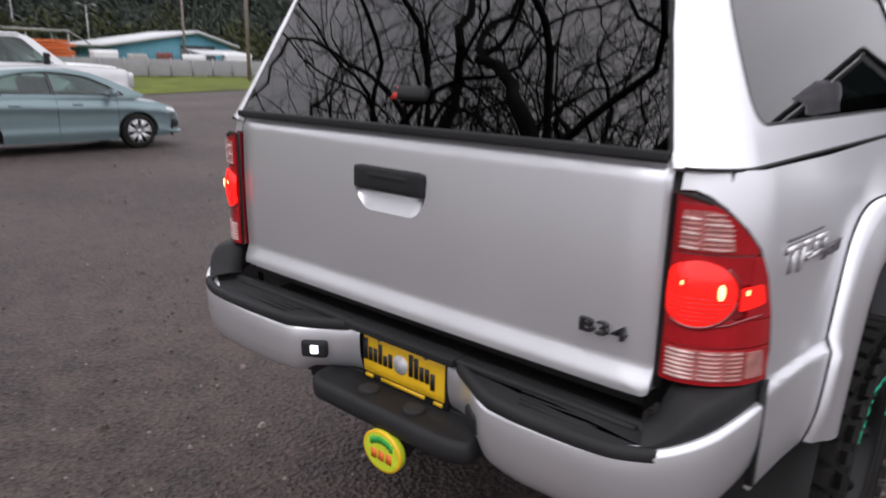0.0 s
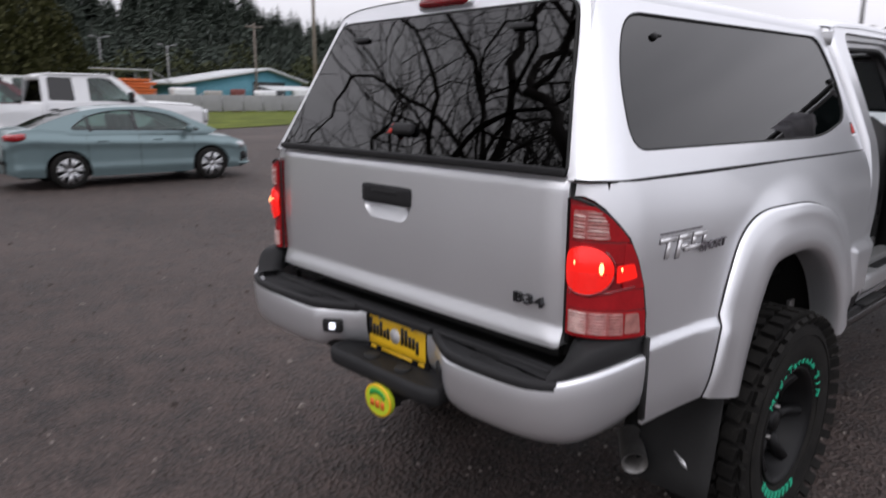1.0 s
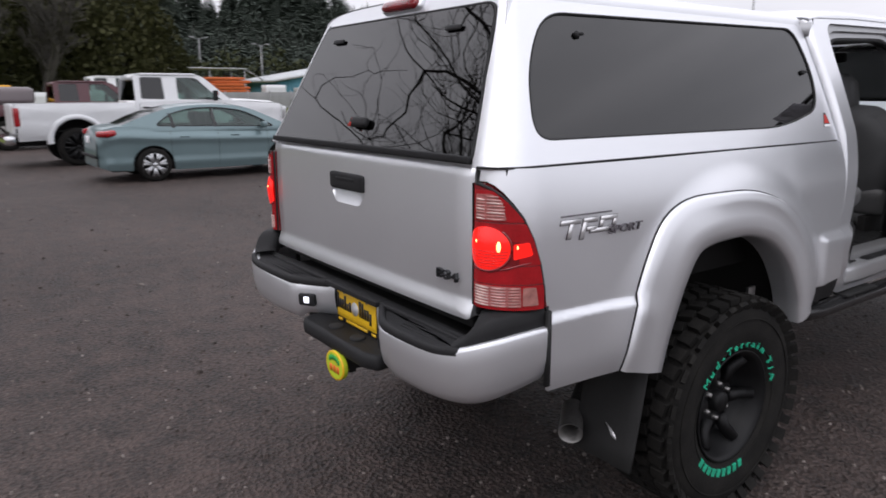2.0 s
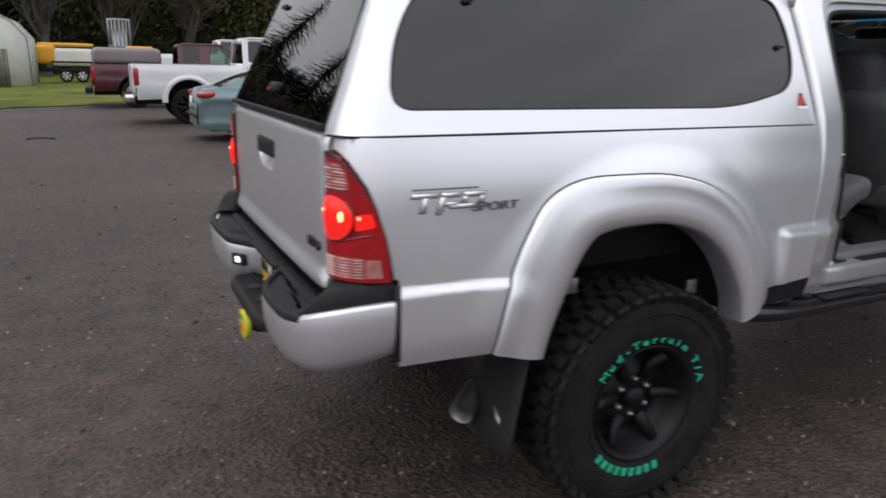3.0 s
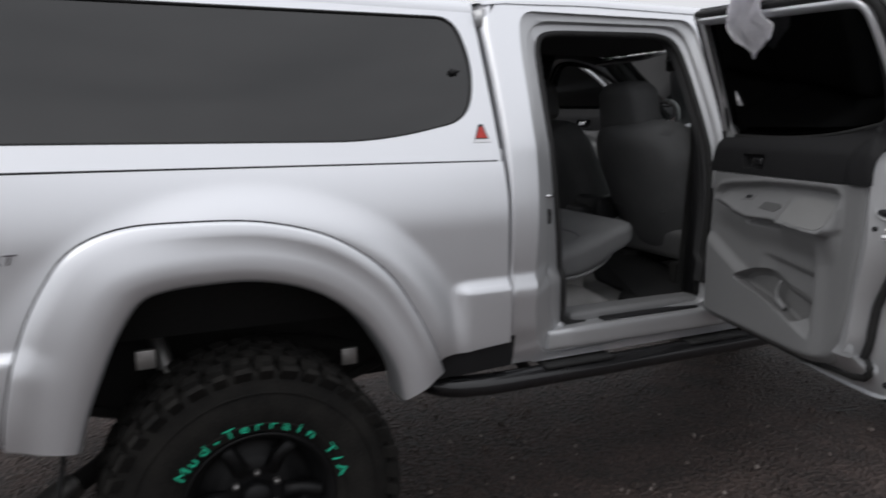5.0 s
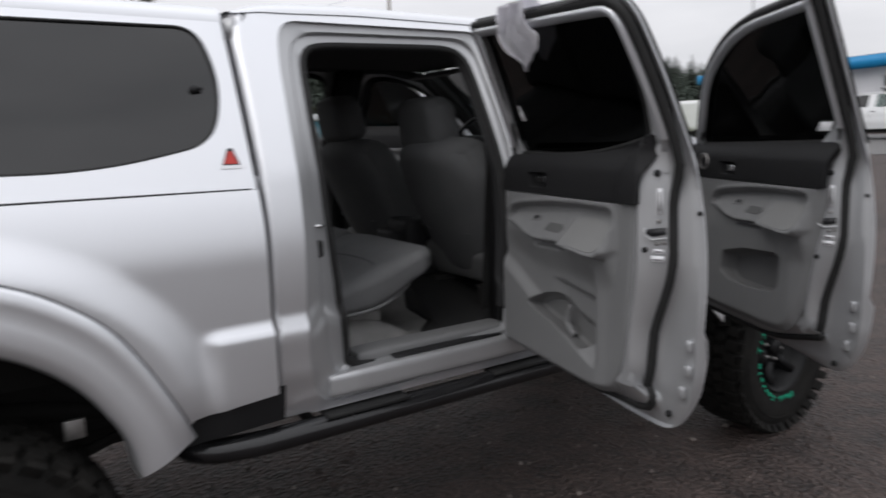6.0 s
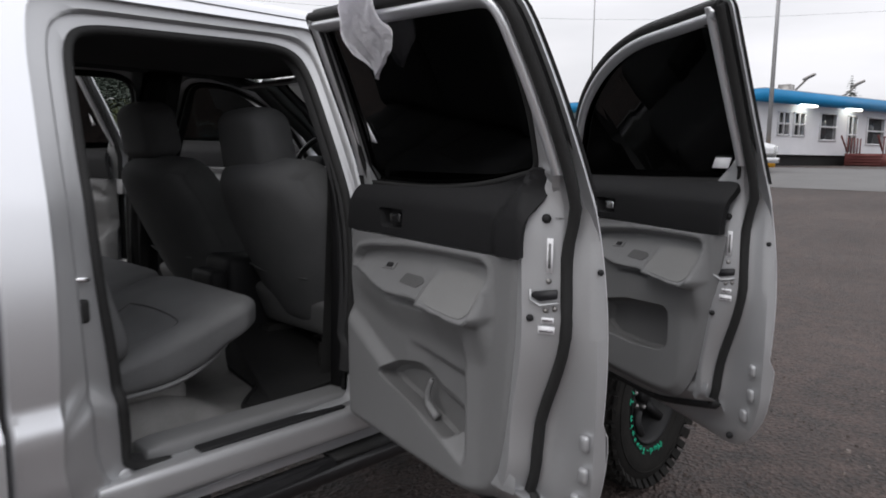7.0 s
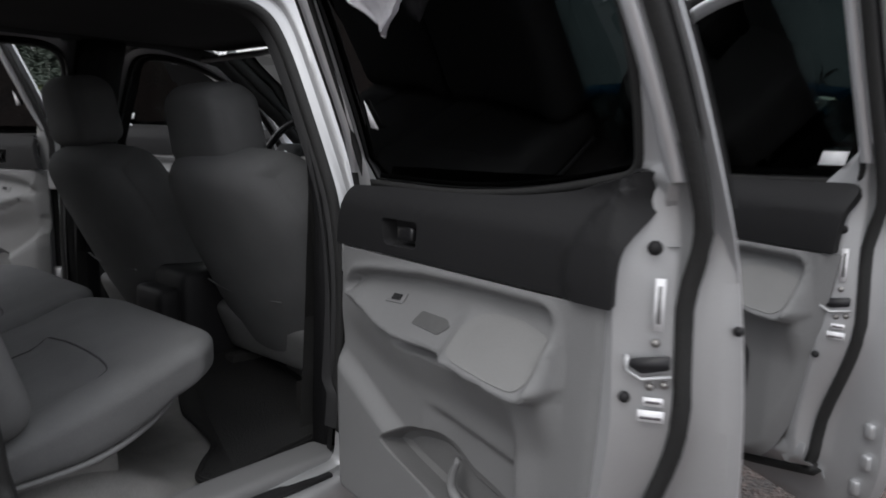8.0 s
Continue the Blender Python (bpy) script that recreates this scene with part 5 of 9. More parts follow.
    # bright inner frame round the window, and a black cap outside it
    bead = [ring(o, w_, w_, o) for o, w_ in ((0.034, 0.046), (0.035, 0.056), (0.041, 0.062), (0.050, 0.062), (0.057, 0.056), (0.060, 0.046))]
    idx = [i for i in list(range(k)) + list(range(k)) if outline[i][1] > BELT + 0.05]
    gap = next(n for n in range(len(idx) - 1) if (idx[n + 1] - idx[n]) % k != 1)
    idx = idx[gap + 1:gap + 1 + len(set(idx))]
    bm = bmesh.new()
    loft(bm, [[b[i] for b in bead] for i in idx], False, False)
    bmesh.ops.recalc_face_normals(bm, faces=bm.faces)
    sub("frame_bead", bm, SILVER, "bright silver inner window frame")
    if not flip:
        bm = bmesh.new()
        up = [i for i in range(k) if outline[i][1] > BELT + 0.03]
        o1, o2 = ring(-0.001, 0.002, 0.002), ring(0.026, 0.027, 0.030, 0.024)
        runs, run = [], []
        for i in list(range(k)) + list(range(k)):
            if i in up:
                run.append(i)
            elif run:
                runs.append(run)
                run = []
        best = max(runs, key=len)
        n_in = Vector((-0.003, 0, -0.001))
        o2 = [a.lerp(b, 0.12 + 0.88 * smoothstep(BELT, BELT + 0.24, p[1])) for a, b, p in zip(o1, o2, outline)]
        loft(bm, [[o1[i] + n_in, (o1[i] + o2[i]) / 2 + n_in * 2, o2[i] + n_in] for i in best], False, False)
        bmesh.ops.solidify(bm, geom=list(bm.faces), thickness=0.002)
        sub("frame_cap", bm, BLACK_PLASTIC)
    # glass
    bm = panel(rev(inset(win, -0.012)), lambda u, z: tuple(at(u, 0.030, z)), step=0.15, thick=0.004)
    sub("door_glass", bm, GLASS_TINT, "dark tinted side window")
    bm = bmesh.new()
    tube(bm, [at(p[0], 0.046, p[1]) for p in inset(win, -0.001)], 0.0075, 7, closed=True)
    sub("glass_run", bm, RUBBER)
    # trim relief: everything is laid out from the armrest's rear end, which lies further back on the longer door
    back = 0.235 if front else 0.0
    SPLIT = 1.356
    rear_u = 0.946 if front else 0.757
    EDGE_W = ((0.05, 0.114), (0.13, 0.134), (0.22, 0.146), (0.425, 0.154), (0.455, 0.178), (0.635, 0.182), (0.660, 0.180))
    EDGE_Z = ((0.05, 1.262), (0.13, 1.252), (0.20, 1.230), (0.27, 1.218), (0.40, 1.222), (0.48, 1.217), (0.58, 1.208), (0.640, 1.206), (0.672, 1.236))
    LIP_Z = ((0.05, 1.262), (0.062, 1.285), (0.095, 1.311), (0.155, 1.323), (0.33, 1.339), (0.47, 1.343), (0.61, 1.342), (0.70, 1.338))
    FOLD = ((-0.02, 1.135), (0.053, 1.076), (0.208, 0.999), (0.364, 0.934), (0.49, 0.884), (0.60, 0.84))

    def along(pairs, x):
        if x <= pairs[0][0]:
            return pairs[0][1]
        for (a, p), (b, q) in zip(pairs, pairs[1:]):
            if x <= b:
                return p + (q - p) * (x - a) / (b - a)
        return pairs[-1][1]

    def local(u):
        """The place on the shorter door that this place on the longer one answers to."""
        return (u - back * smoothstep(0.0, 0.30, u)) if front else u

    lower = [(0.022, 0.845), (0.70, 0.838), (0.815, 0.850), (0.868, 0.96), (0.905, 1.11), (rear_u, SPLIT), (0.020, SPLIT), (0.012, 1.10)] if front else [(0.022, 0.800), (rear_u - 0.19, 0.780), (rear_u - 0.085, 0.800), (rear_u - 0.030, 0.95), (rear_u - 0.008, 1.16), (rear_u, SPLIT), (0.020, SPLIT), (0.012, 1.10)]
    lower = rounded(lower, [0.04, 0.10, 0.08, 0.15, 0.15, 0.004, 0.004, 0.10] if not front else [0.04, 0.08, 0.07, 0.12, 0.15, 0.004, 0.004, 0.10], 5)

    def rim_gap(u, z):
        """Distance to the trim's outline, save along its joint with the upper trim."""
        best = 1.0
        for (ax, az), (bx, bz) in zip(lower, lower[1:] + lower[:1]):
            if az > SPLIT - 0.002 and bz > SPLIT - 0.002:
                continue
            dx, dz = bx - ax, bz - az
            t = max(0.0, min(1.0, ((u - ax) * dx + (z - az) * dz) / (dx * dx + dz * dz + 1e-12)))
            best = min(best, math.hypot(u - ax - dx * t, z - az - dz * t))
        return best

    def trim_w(u, z):
        """Relief of the trim: a kidney-shaped bowl with a raised lip, the armrest shelf in it, a hollow with a folded edge below."""
        v = local(u)
        lip, edge, out = along(LIP_Z, v), along(EDGE_Z, v), along(EDGE_W, v)
        start, end = smoothstep(0.050, 0.075, v), smoothstep(0.671, 0.652, v)
        w = 0.114
        if z > edge:
            # how far inside the bowl's mouth, whose rear corner is rounded
            dx, dz, r = 0.651 - v, lip - z, 0.028
            d = r - math.hypot(r - dx, r - dz) if dx < r and dz < r else min(dx, dz)
            wall = w - 0.024 * start * smoothstep(0.0, 0.017, d)
            t = max(0.0, min(1.0, (lip - 0.014 - z) / max(0.02, lip - 0.014 - edge)))
            w = wall + (out - wall) * t ** 1.5 * start * end
            w += 0.0055 * start * math.exp(-((d + 0.005) / 0.007) ** 2) * smoothstep(edge + 0.015, edge + 0.05, z)
        else:
            d = edge - z
            out = w + (out - w) * end
            slot = smoothstep(0.245, 0.275, v) * smoothstep(0.435, 0.415, v)
            under = w + (out - w) * (0.66 * (1 - smoothstep(0.0, 0.013, d)) + 0.34 * (1 - smoothstep(0.01, 0.11, d)))
            under -= slot * (0.020 * smoothstep(0.002, 0.010, d) * (1 - smoothstep(0.022, 0.030, d)))
            fold = along(FOLD, v)
            deep = smoothstep(0.004, 0.045, (z - fold) * 0.92) * smoothstep(0.592, 0.566, v) * smoothstep(-0.06, 0.10, v) * (0.0 if front else 1.0)
            shelf = 0.018 * smoothstep(0.004, 0.030, (1.150 - 0.135 * v) - z) * smoothstep(0.30, 0.40, v)
            w = under + 0.012 * (1 - deep) * smoothstep(0.0, 0.10, d) * smoothstep(0.64, 0.58, v) - (0.016 + shelf) * deep * smoothstep(0.02, 0.12, d)
        w -= (0.026 if front else 0.034) * (1 - smoothstep(-0.004, 0.034, rim_gap(u, z))) ** 1.6
        return w
    pk0 = [(0.199, 0.984), (0.235, 1.014), (0.282, 1.032), (0.35, 1.043), (0.40, 1.030), (0.44, 1.006), (0.51, 0.990), (0.552, 0.972), (0.545, 0.925), (0.505, 0.888), (0.364, 0.940), (0.27, 0.962)]
    if front:
        pk0 = [(0.40, 1.080), (0.55, 1.112), (0.748, 1.124), (0.768, 1.105), (0.770, 1.010), (0.735, 0.978), (0.60, 0.966), (0.44, 0.968), (0.385, 1.000)]
    pk = rounded(pk0, 0.02, 4)
    tsurf = lambda u, z: tuple(at(u, trim_w(u, z), z))
    # trim faces inwards: outline mirrored so that the sheet's front looks into the cab
    msurf = lambda u, z: tsurf(-u, z)
    mir = lambda pts: [(-p[0], p[1]) for p in pts]
    bm = panel(mir(lower), msurf, holes=[mir(pk)], step=(0.030, 0.015) if flip else (0.0085, 0.0055), thick=-0.005)
    sub("lower_trim", bm, TRIM_GREY, "grey plastic door trim")
    bm = bmesh.new()
    rings = [[Vector(tsurf(p[0], p[1])) for p in pk], [at(p[0], trim_w(p[0], p[1]) - 0.004, p[1]) for p in inset(pk, 0.003)], [at(p[0], 0.074, p[1] - 0.010) for p in inset(pk, 0.006)], [at(p[0], 0.062, p[1] - 0.014) for p in inset(pk, 0.016)]]
    vs = loft(bm, rings, True, False)
    bm.faces.new(vs[-1])
    sub("map_pocket", bm, POCKET_SHADE, "open map pocket", False)
    bm = bmesh.new()
    tube(bm, spline([tuple(at(a + 1.6 * back, b, c)) for a, b, c in ((0.415, 0.092, 1.012), (0.400, 0.094, 0.975), (0.405, 0.094, 0.945), (0.440, 0.092, 0.920))], 4), [0.006 + 0.006 * k / 12 for k in range(13)], 8)
    sub("pocket_rib", bm, TRIM_GREY)
    upper = [(0.022, SPLIT + 0.003), (rear_u, SPLIT + 0.003), (rear_u + 0.006, 1.430), (rear_u + 0.030, 1.490), (rear_u + 0.036, 1.546), (rear_u - 0.02, 1.530), (rear_u - 0.09, 1.511), (rear_u - 0.20, 1.495), (rear_u * 0.5, 1.487), (0.2, 1.487), (0.055, 1.484)]
    if front:
        upper = [(0.022, SPLIT + 0.003), (rear_u, SPLIT + 0.003), (rear_u + 0.012, 1.430), (rear_u + 0.028, 1.506), (0.80, 1.503), (0.70, 1.502), (0.60, 1.501), (0.45, 1.500), (0.30, 1.499), (0.2, 1.497), (0.055, 1.490)]
    upper = rounded(upper, [0.003, 0.003, 0.04, 0.03, 0.02, 0.04, 0.05, 0.08, 0.1, 0.1, 0.02], 4)
    hu = 0.258 if not front else 0.40
    pull = rounded([(hu - 0.050, 1.378), (hu + 0.052, 1.380), (hu + 0.058, 1.430), (hu - 0.060, 1.430)], 0.012)

    def upper_w(u, z):
        """The charcoal trim rolls back to the glass, and steps out behind a curved crease near its rear end."""
        crease = rear_u + along(((1.352, -0.074), (1.382, -0.088), (1.43, -0.082), (1.49, -0.046), (1.531, 0.0)), z)
        proud = 0.0 if front else smoothstep(crease - 0.006, crease + 0.012, u)
        w = 0.114 + 0.004 * math.sin(math.pi * (z - 1.35) / 0.12) * (z < 1.47)
        w -= 0.052 * smoothstep(1.445, 1.515, z) * (1 - 0.35 * proud)
        return w + 0.011 * proud * (1 - smoothstep(rear_u - 0.01, rear_u + 0.05, u)) - (0.010 if front else 0.042) * smoothstep(rear_u - 0.01, rear_u + 0.045, u) * (1.0 if front else 0.35 + 0.65 * smoothstep(1.42, 1.50, z))
    usurf = lambda u, z: tuple(at(-u, upper_w(-u, z), z))
    bm = panel(mir(upper), usurf, holes=[mir(pull)], step=(0.014, 0.012), thick=-0.02)
    sub("upper_trim", bm, TRIM_BLACK, "charcoal upper door trim")
    bm = bmesh.new()
    vs = loft(bm, [[at(p[0], upper_w(p[0], p[1]), p[1]) for p in pull], [at(p[0], 0.086, p[1]) for p in inset(pull, 0.004)]], True, False)
    bm.faces.new(vs[-1])
    sub("handle_bowl", bm, BLACK_PLASTIC, "", False)
    bm = bmesh.new()
    soft_box(bm, tuple(at(hu + 0.012, 0.108, 1.405)), (0.014, 0.052, 0.026), 0.006, 4)
    sub("inner_handle", bm, BLACK_GLOSS if not front else CHROME, "inner door handle")
    # padded patch on the shelf, switch and pull cup
    def patch(pts, lift, r=0.012, step=(0.012, 0.006)):
        """A thin sheet that follows the trim's relief."""
        ps = rounded([(a + back, b) for a, b in pts], r, 4)
        return panel(mir(ps), lambda u, z: tuple(at(-u, trim_w(-u, z) + lift, z)), step=step, thick=-0.004)
    sub("armrest_pad", patch([(0.452, 1.236), (0.485, 1.226), (0.58, 1.217), (0.630, 1.217), (0.645, 1.245), (0.643, 1.290), (0.56, 1.306), (0.48, 1.298), (0.448, 1.265)], 0.0030, 0.022), ARM_PAD, "soft grey armrest pad")
    sub("switch_bezel", patch([(0.205, 1.268), (0.262, 1.272), (0.268, 1.290), (0.212, 1.288)], 0.0030, 0.004, (0.02, 0.01)), TRIM_GREY)
    sub("window_switch", patch([(0.226, 1.275), (0.252, 1.277), (0.255, 1.287), (0.230, 1.286)], 0.0060, 0.002, (0.02, 0.01)), BLACK_PLASTIC, "black window switch")
    # no recess here: a dark sheet on the relief stands for the cup's shade
    sub("pull_cup", patch([(0.315, 1.248), (0.400, 1.246), (0.420, 1.262), (0.405, 1.272), (0.330, 1.272)], 0.0022, 0.006, (0.02, 0.01)), CUP_SHADE, "pull cup, its hollow painted as a dark patch")
    # lock, labels and plugs on the slanting latch face
    fu, fw_ = length - 0.095, (0.0805 if front else 0.0855)
    tu, tw = (-0.872, 0.489) if front else (-0.812, 0.584)
    drop = 0.035 if front else 0.0

    def face(a, h, z):
        """A place on the latch face: a across it towards the cab, h out of it."""
        return at(fu + tu * a + tw * h, fw_ + tw * a - tu * h, z - drop)

    def plate_on(a0, a1, z0, z1, h=0.0015, base=0.0):
        bm = bmesh.new()
        prism(bm, [(a0, z0), (a1, z0), (a1, z1), (a0, z1)], lambda a, z, d: face(a, base + d, z), h)
        return bm
    bm = bmesh.new()
    prism(bm, rounded([(-0.026, 1.303), (0.024, 1.296), (0.028, 1.286), (0.010, 1.276), (-0.026, 1.284)], 0.004, 3), lambda a, z, d: face(a, d, z), 0.0022)
    sub("latch_slot", bm, BLACK_INK, "dark latch slot")
    bm = bmesh.new()
    tube(bm, [face(-0.028, 0.002, 1.275), face(0.010, 0.003, 1.268), face(0.030, 0.003, 1.280), face(0.030, 0.002, 1.300)], 0.0035, 6)
    sub("latch_rim", bm, SILVER_SHADED)
    for a0, a1, z0, z1 in ((-0.020, 0.006, 1.232, 1.244), (-0.022, 0.012, 1.210, 1.226), (-0.014, -0.001, 1.335, 1.405)):
        lb = sub("data_label", plate_on(a0, a1, z0, z1), PAPER, "small white data label")
        if z1 - z0 < 0.05:
            part("label_writing", plate_on(a0 + 0.003, a1 - 0.003, z0 + 0.004, z0 + 0.0075, 0.0006, 0.0016), BADGE_DARK, lb, m=turn, flip=flip)
        else:
            part("label_writing", plate_on(a0 + 0.004, a1 - 0.004, z0 + 0.010, z1 - 0.010, 0.0006, 0.0016), TRIM_GREY, lb, m=turn, flip=flip)
    for a, zz, r, mt in ((0.002, 1.444, 0.010, BLACK_PLASTIC), (0.030, 1.170 if front else 1.240, 0.008, BLACK_PLASTIC), (-0.006, 1.318, 0.006, STEEL), (-0.020, 1.262, 0.006, STEEL), (-0.002, 1.258, 0.006, STEEL)):
        bm = bmesh.new()
        bmesh.ops.create_uvsphere(bm, u_segments=10, v_segments=6, radius=r, matrix=Matrix.Translation(face(a, -0.003, zz)) @ Matrix.Diagonal((1, 1, 1.25 if r > 0.01 else 1, 1)))
        sub("edge_plug" if r > 0.01 else "latch_screw", bm, mt)
    for zz in (0.985, 0.915, 0.85):
        bm = bmesh.new()
        soft_box(bm, tuple(at(length - 0.030 - 0.02 * (zz < 0.9), 0.025, zz)), (0.014, 0.022, 0.034), 0.0065, 4)
        sub("stamped_dimple", bm, SILVER_SHADED)
    bm = bmesh.new()
    bmesh.ops.create_uvsphere(bm, u_segments=10, v_segments=6, radius=0.010, matrix=Matrix.Translation(at(length - 0.095, 0.026, 0.775)))
    sub("drain_plug", bm, BLACK_PLASTIC)
    # outer handle
    bm = bmesh.new()
    hz = 1.27
    x0 = cab_x(hy - length + 0.14, hz)
    tube(bm, spline([(x0, hy - length + 0.07, hz), (x0 + 0.035, hy - length + 0.09, hz), (x0 + 0.04, hy - length + 0.16, hz), (x0 + 0.035, hy - length + 0.23, hz), (x0, hy - length + 0.25, hz)], 4), 0.013, 8)
    sub("outer_handle", bm, SILVER)
    # hinges and check strap
    for zz in (0.95, 1.32):
        bm = bmesh.new()
        box(bm, tuple(at(0.004, 0.055, zz)), (0.05, 0.05, 0.07))
        sub("hinge", bevelled(bm, 0.006), SILVER_SHADED)
    # paper tag on the inside of the glass
    tag = (length - 0.135, 1.560) if front else (0.125, 1.600)
    bm = bmesh.new()
    if front:
        box(bm, tuple(at(tag[0], 0.037, tag[1])), (0.001, 0.062, 0.042), (0, 21, 0))
    else:
        prism(bm, [(0, 0), (0.026, -0.004), (0.010, 0.05)], lambda u, v, d: at(tag[0] + u, 0.036 + d, tag[1] + v), 0.001)
    sub("glass_tag", bm, PAPER, "small white tag on the glass")
    if front:
        bm = bmesh.new()
        revolve(bm, [(0.0, 0.034), (-0.010, 0.034), (-0.012, 0.029), (-0.005, 0.026), (-0.004, 0.0)], tuple(at(0.225, 0.112, 1.425)), "x", 20)
        sub("tweeter", bm, STEEL, "round speaker ring")
        # door mirror
        bm = bmesh.new()
        mx = cab_x(hy - 0.16, 1.5)
        soft_box(bm, (mx + 0.15, hy - 0.14, 1.53), (0.19, 0.09, 0.16), 0.035, 6)
        tube(bm, [(mx - 0.02, hy - 0.12, 1.47), (mx + 0.08, hy - 0.13, 1.50)], 0.025, 8)
        sub("door_mirror", bm, BLACK_PLASTIC, "black door mirror")
        # plug at the rear edge of the skin
    bm = bmesh.new()
    bmesh.ops.create_uvsphere(bm, u_segments=8, v_segments=5, radius=0.007, matrix=Matrix.Translation(at(length - 0.016, 0.012, 1.34)))
    sub("edge_bumper", bm, BLACK_PLASTIC)
    return shell, turn, at


rear_right, turn_rr, at_rr = door("rear_door", REAR_DOOR, REAR_GLASS, RH, 80, False, 0.89, False, "open silver rear passenger door with grey trim")
front_right, turn_fr, at_fr = door("front_door", FRONT_DOOR, FRONT_GLASS, FH, 64.5, False, 1.035, True, "open silver front passenger door with grey trim")
door("rear_door", REAR_DOOR, REAR_GLASS, RH, 74, True, 0.89, False, "open silver rear door on the driver's side")
door("front_door", FRONT_DOOR, FRONT_GLASS, FH, 66, True, 1.035, True, "open silver driver's door with grey trim")

# white cloth hanging over the rear door's window frame
cloth = thing("cloth", "crumpled white cloth hung over the open rear door's window frame", "cloth")
bm = bmesh.new()
cols, rows_ = 18, 20
grid = []
for j in range(rows_ + 1):
    t = j / rows_
    row = []
    for i in range(cols + 1):
        s = i / cols
        left = curve(((0.0, 0.300), (0.22, 0.262), (0.44, 0.240), (0.72, 0.258), (0.92, 0.292), (1.0, 0.318)), t)
        right = curve(((0.0, 0.445), (0.42, 0.418), (0.54, 0.440), (0.75, 0.428), (0.90, 0.385), (1.0, 0.338)), t)
        u = left + (right - left) * s + 0.006 * math.sin(9 * t + 3 * s)
        z = 1.932 - (0.172 + 0.018 * math.sin(math.pi * s)) * t
        w = 0.072 + 0.0040 * math.sin(s * 15 + t * 3) + 0.0030 * math.sin(s * 31 - t * 8) * t + 0.0035 * math.sin(t * 11 + s * 5)
        row.append(at_rr(u, w, z))
    grid.append(row)
over = [[at_rr(0.300 + 0.145 * i / cols, 0.055 - 0.022 * k, 1.938 - 0.012 * k * (k - 1)) for i in range(cols + 1)] for k in range(3, 0, -1)]
loft(bm, over + grid, False, False)
bmesh.ops.solidify(bm, geom=list(bm.faces), thickness=0.002)
part("cloth_sheet", bm, CLOTH, cloth, m=turn_rr)


# ---- inside the cab ----
SEAT_PLASTIC = material("seat_plastic", (0.13, 0.13, 0.13), rough=0.6, vary=0.1)


def floor_z(x, y):
    return 0.800 + 0.10 * smoothstep(0.26, 0.12, abs(x)) + 0.10 * smoothstep(2.68, 2.40, y) * (1 - smoothstep(0.60, 0.715, abs(x)))


floor = part("cab_floor", panel([(-0.735, 2.02), (0.735, 2.02), (0.735, 3.98), (-0.735, 3.98)], lambda x, y: (x, y, floor_z(x, y)), step=0.03, thick=0.01), CARPET, cab, "grey carpeted floor")
mat_line = rounded([(0.10, 2.90), (0.04, 3.02), (0.05, 3.14), (0.62, 3.14), (0.655, 2.92), (0.690, 2.70), (0.685, 2.645), (0.635, 2.635), (0.565, 2.690), (0.500, 2.765), (0.36, 2.795), (0.20, 2.82)], [0.06, 0.05, 0.03, 0.03, 0.05, 0.03, 0.02, 0.025, 0.05, 0.05, 0.06, 0.06], 5)
bm = bmesh.new()
prism(bm, mat_line, lambda u, v, h: Vector((u, v, floor_z(u, v) + 0.006 + h)), 0.012)
fmat = thing("floor_mat", "black rubber floor mat lying on grey carpet", "floor mat")
part("mat_sheet", bevelled(bm, 0.003), MAT_BLACK, fmat)
bm = bmesh.new()
tube(bm, [(p.x, p.y, floor_z(p.x, p.y) + 0.020) for p in inset(mat_line, 0.010)], 0.006, 6, closed=True)
part("mat_rim", bm, MAT_BLACK, fmat)
for k in range(9):
    bm = bmesh.new()
    soft_box(bm, (0.42, 2.84 + 0.030 * k, floor_z(0.42, 2.84 + 0.030 * k) + 0.020), (0.34, 0.010, 0.006), 0.0025, 3)
    part("mat_rib", bm, MAT_BLACK, fmat)

# rear bench
bench = thing("rear_bench_seat", "grey cloth rear bench seat with dark centre seam", "car seat")
SEAM_CLOTH = material("seam_cloth", (0.045, 0.046, 0.048), rough=0.9, vary=0.1)


def bench_low(t):
    """Height of the cushion's lower edge; t runs from the backrest to the front."""
    return 0.930 + 0.090 * smoothstep(0.30, 0.98, t)


def bench_top(t, ux):
    """Height of the cushion's top: it rises to the front; a sunk middle panel lies between a broad front roll and the side rolls."""
    sunk = smoothstep(0.66, 0.46, t) * smoothstep(0.66, 0.44, abs(ux - 0.08))
    return 1.000 + 0.175 * t - 0.022 * t * t - 0.034 * sunk - 0.010 * smoothstep(0.80, 1.0, t)


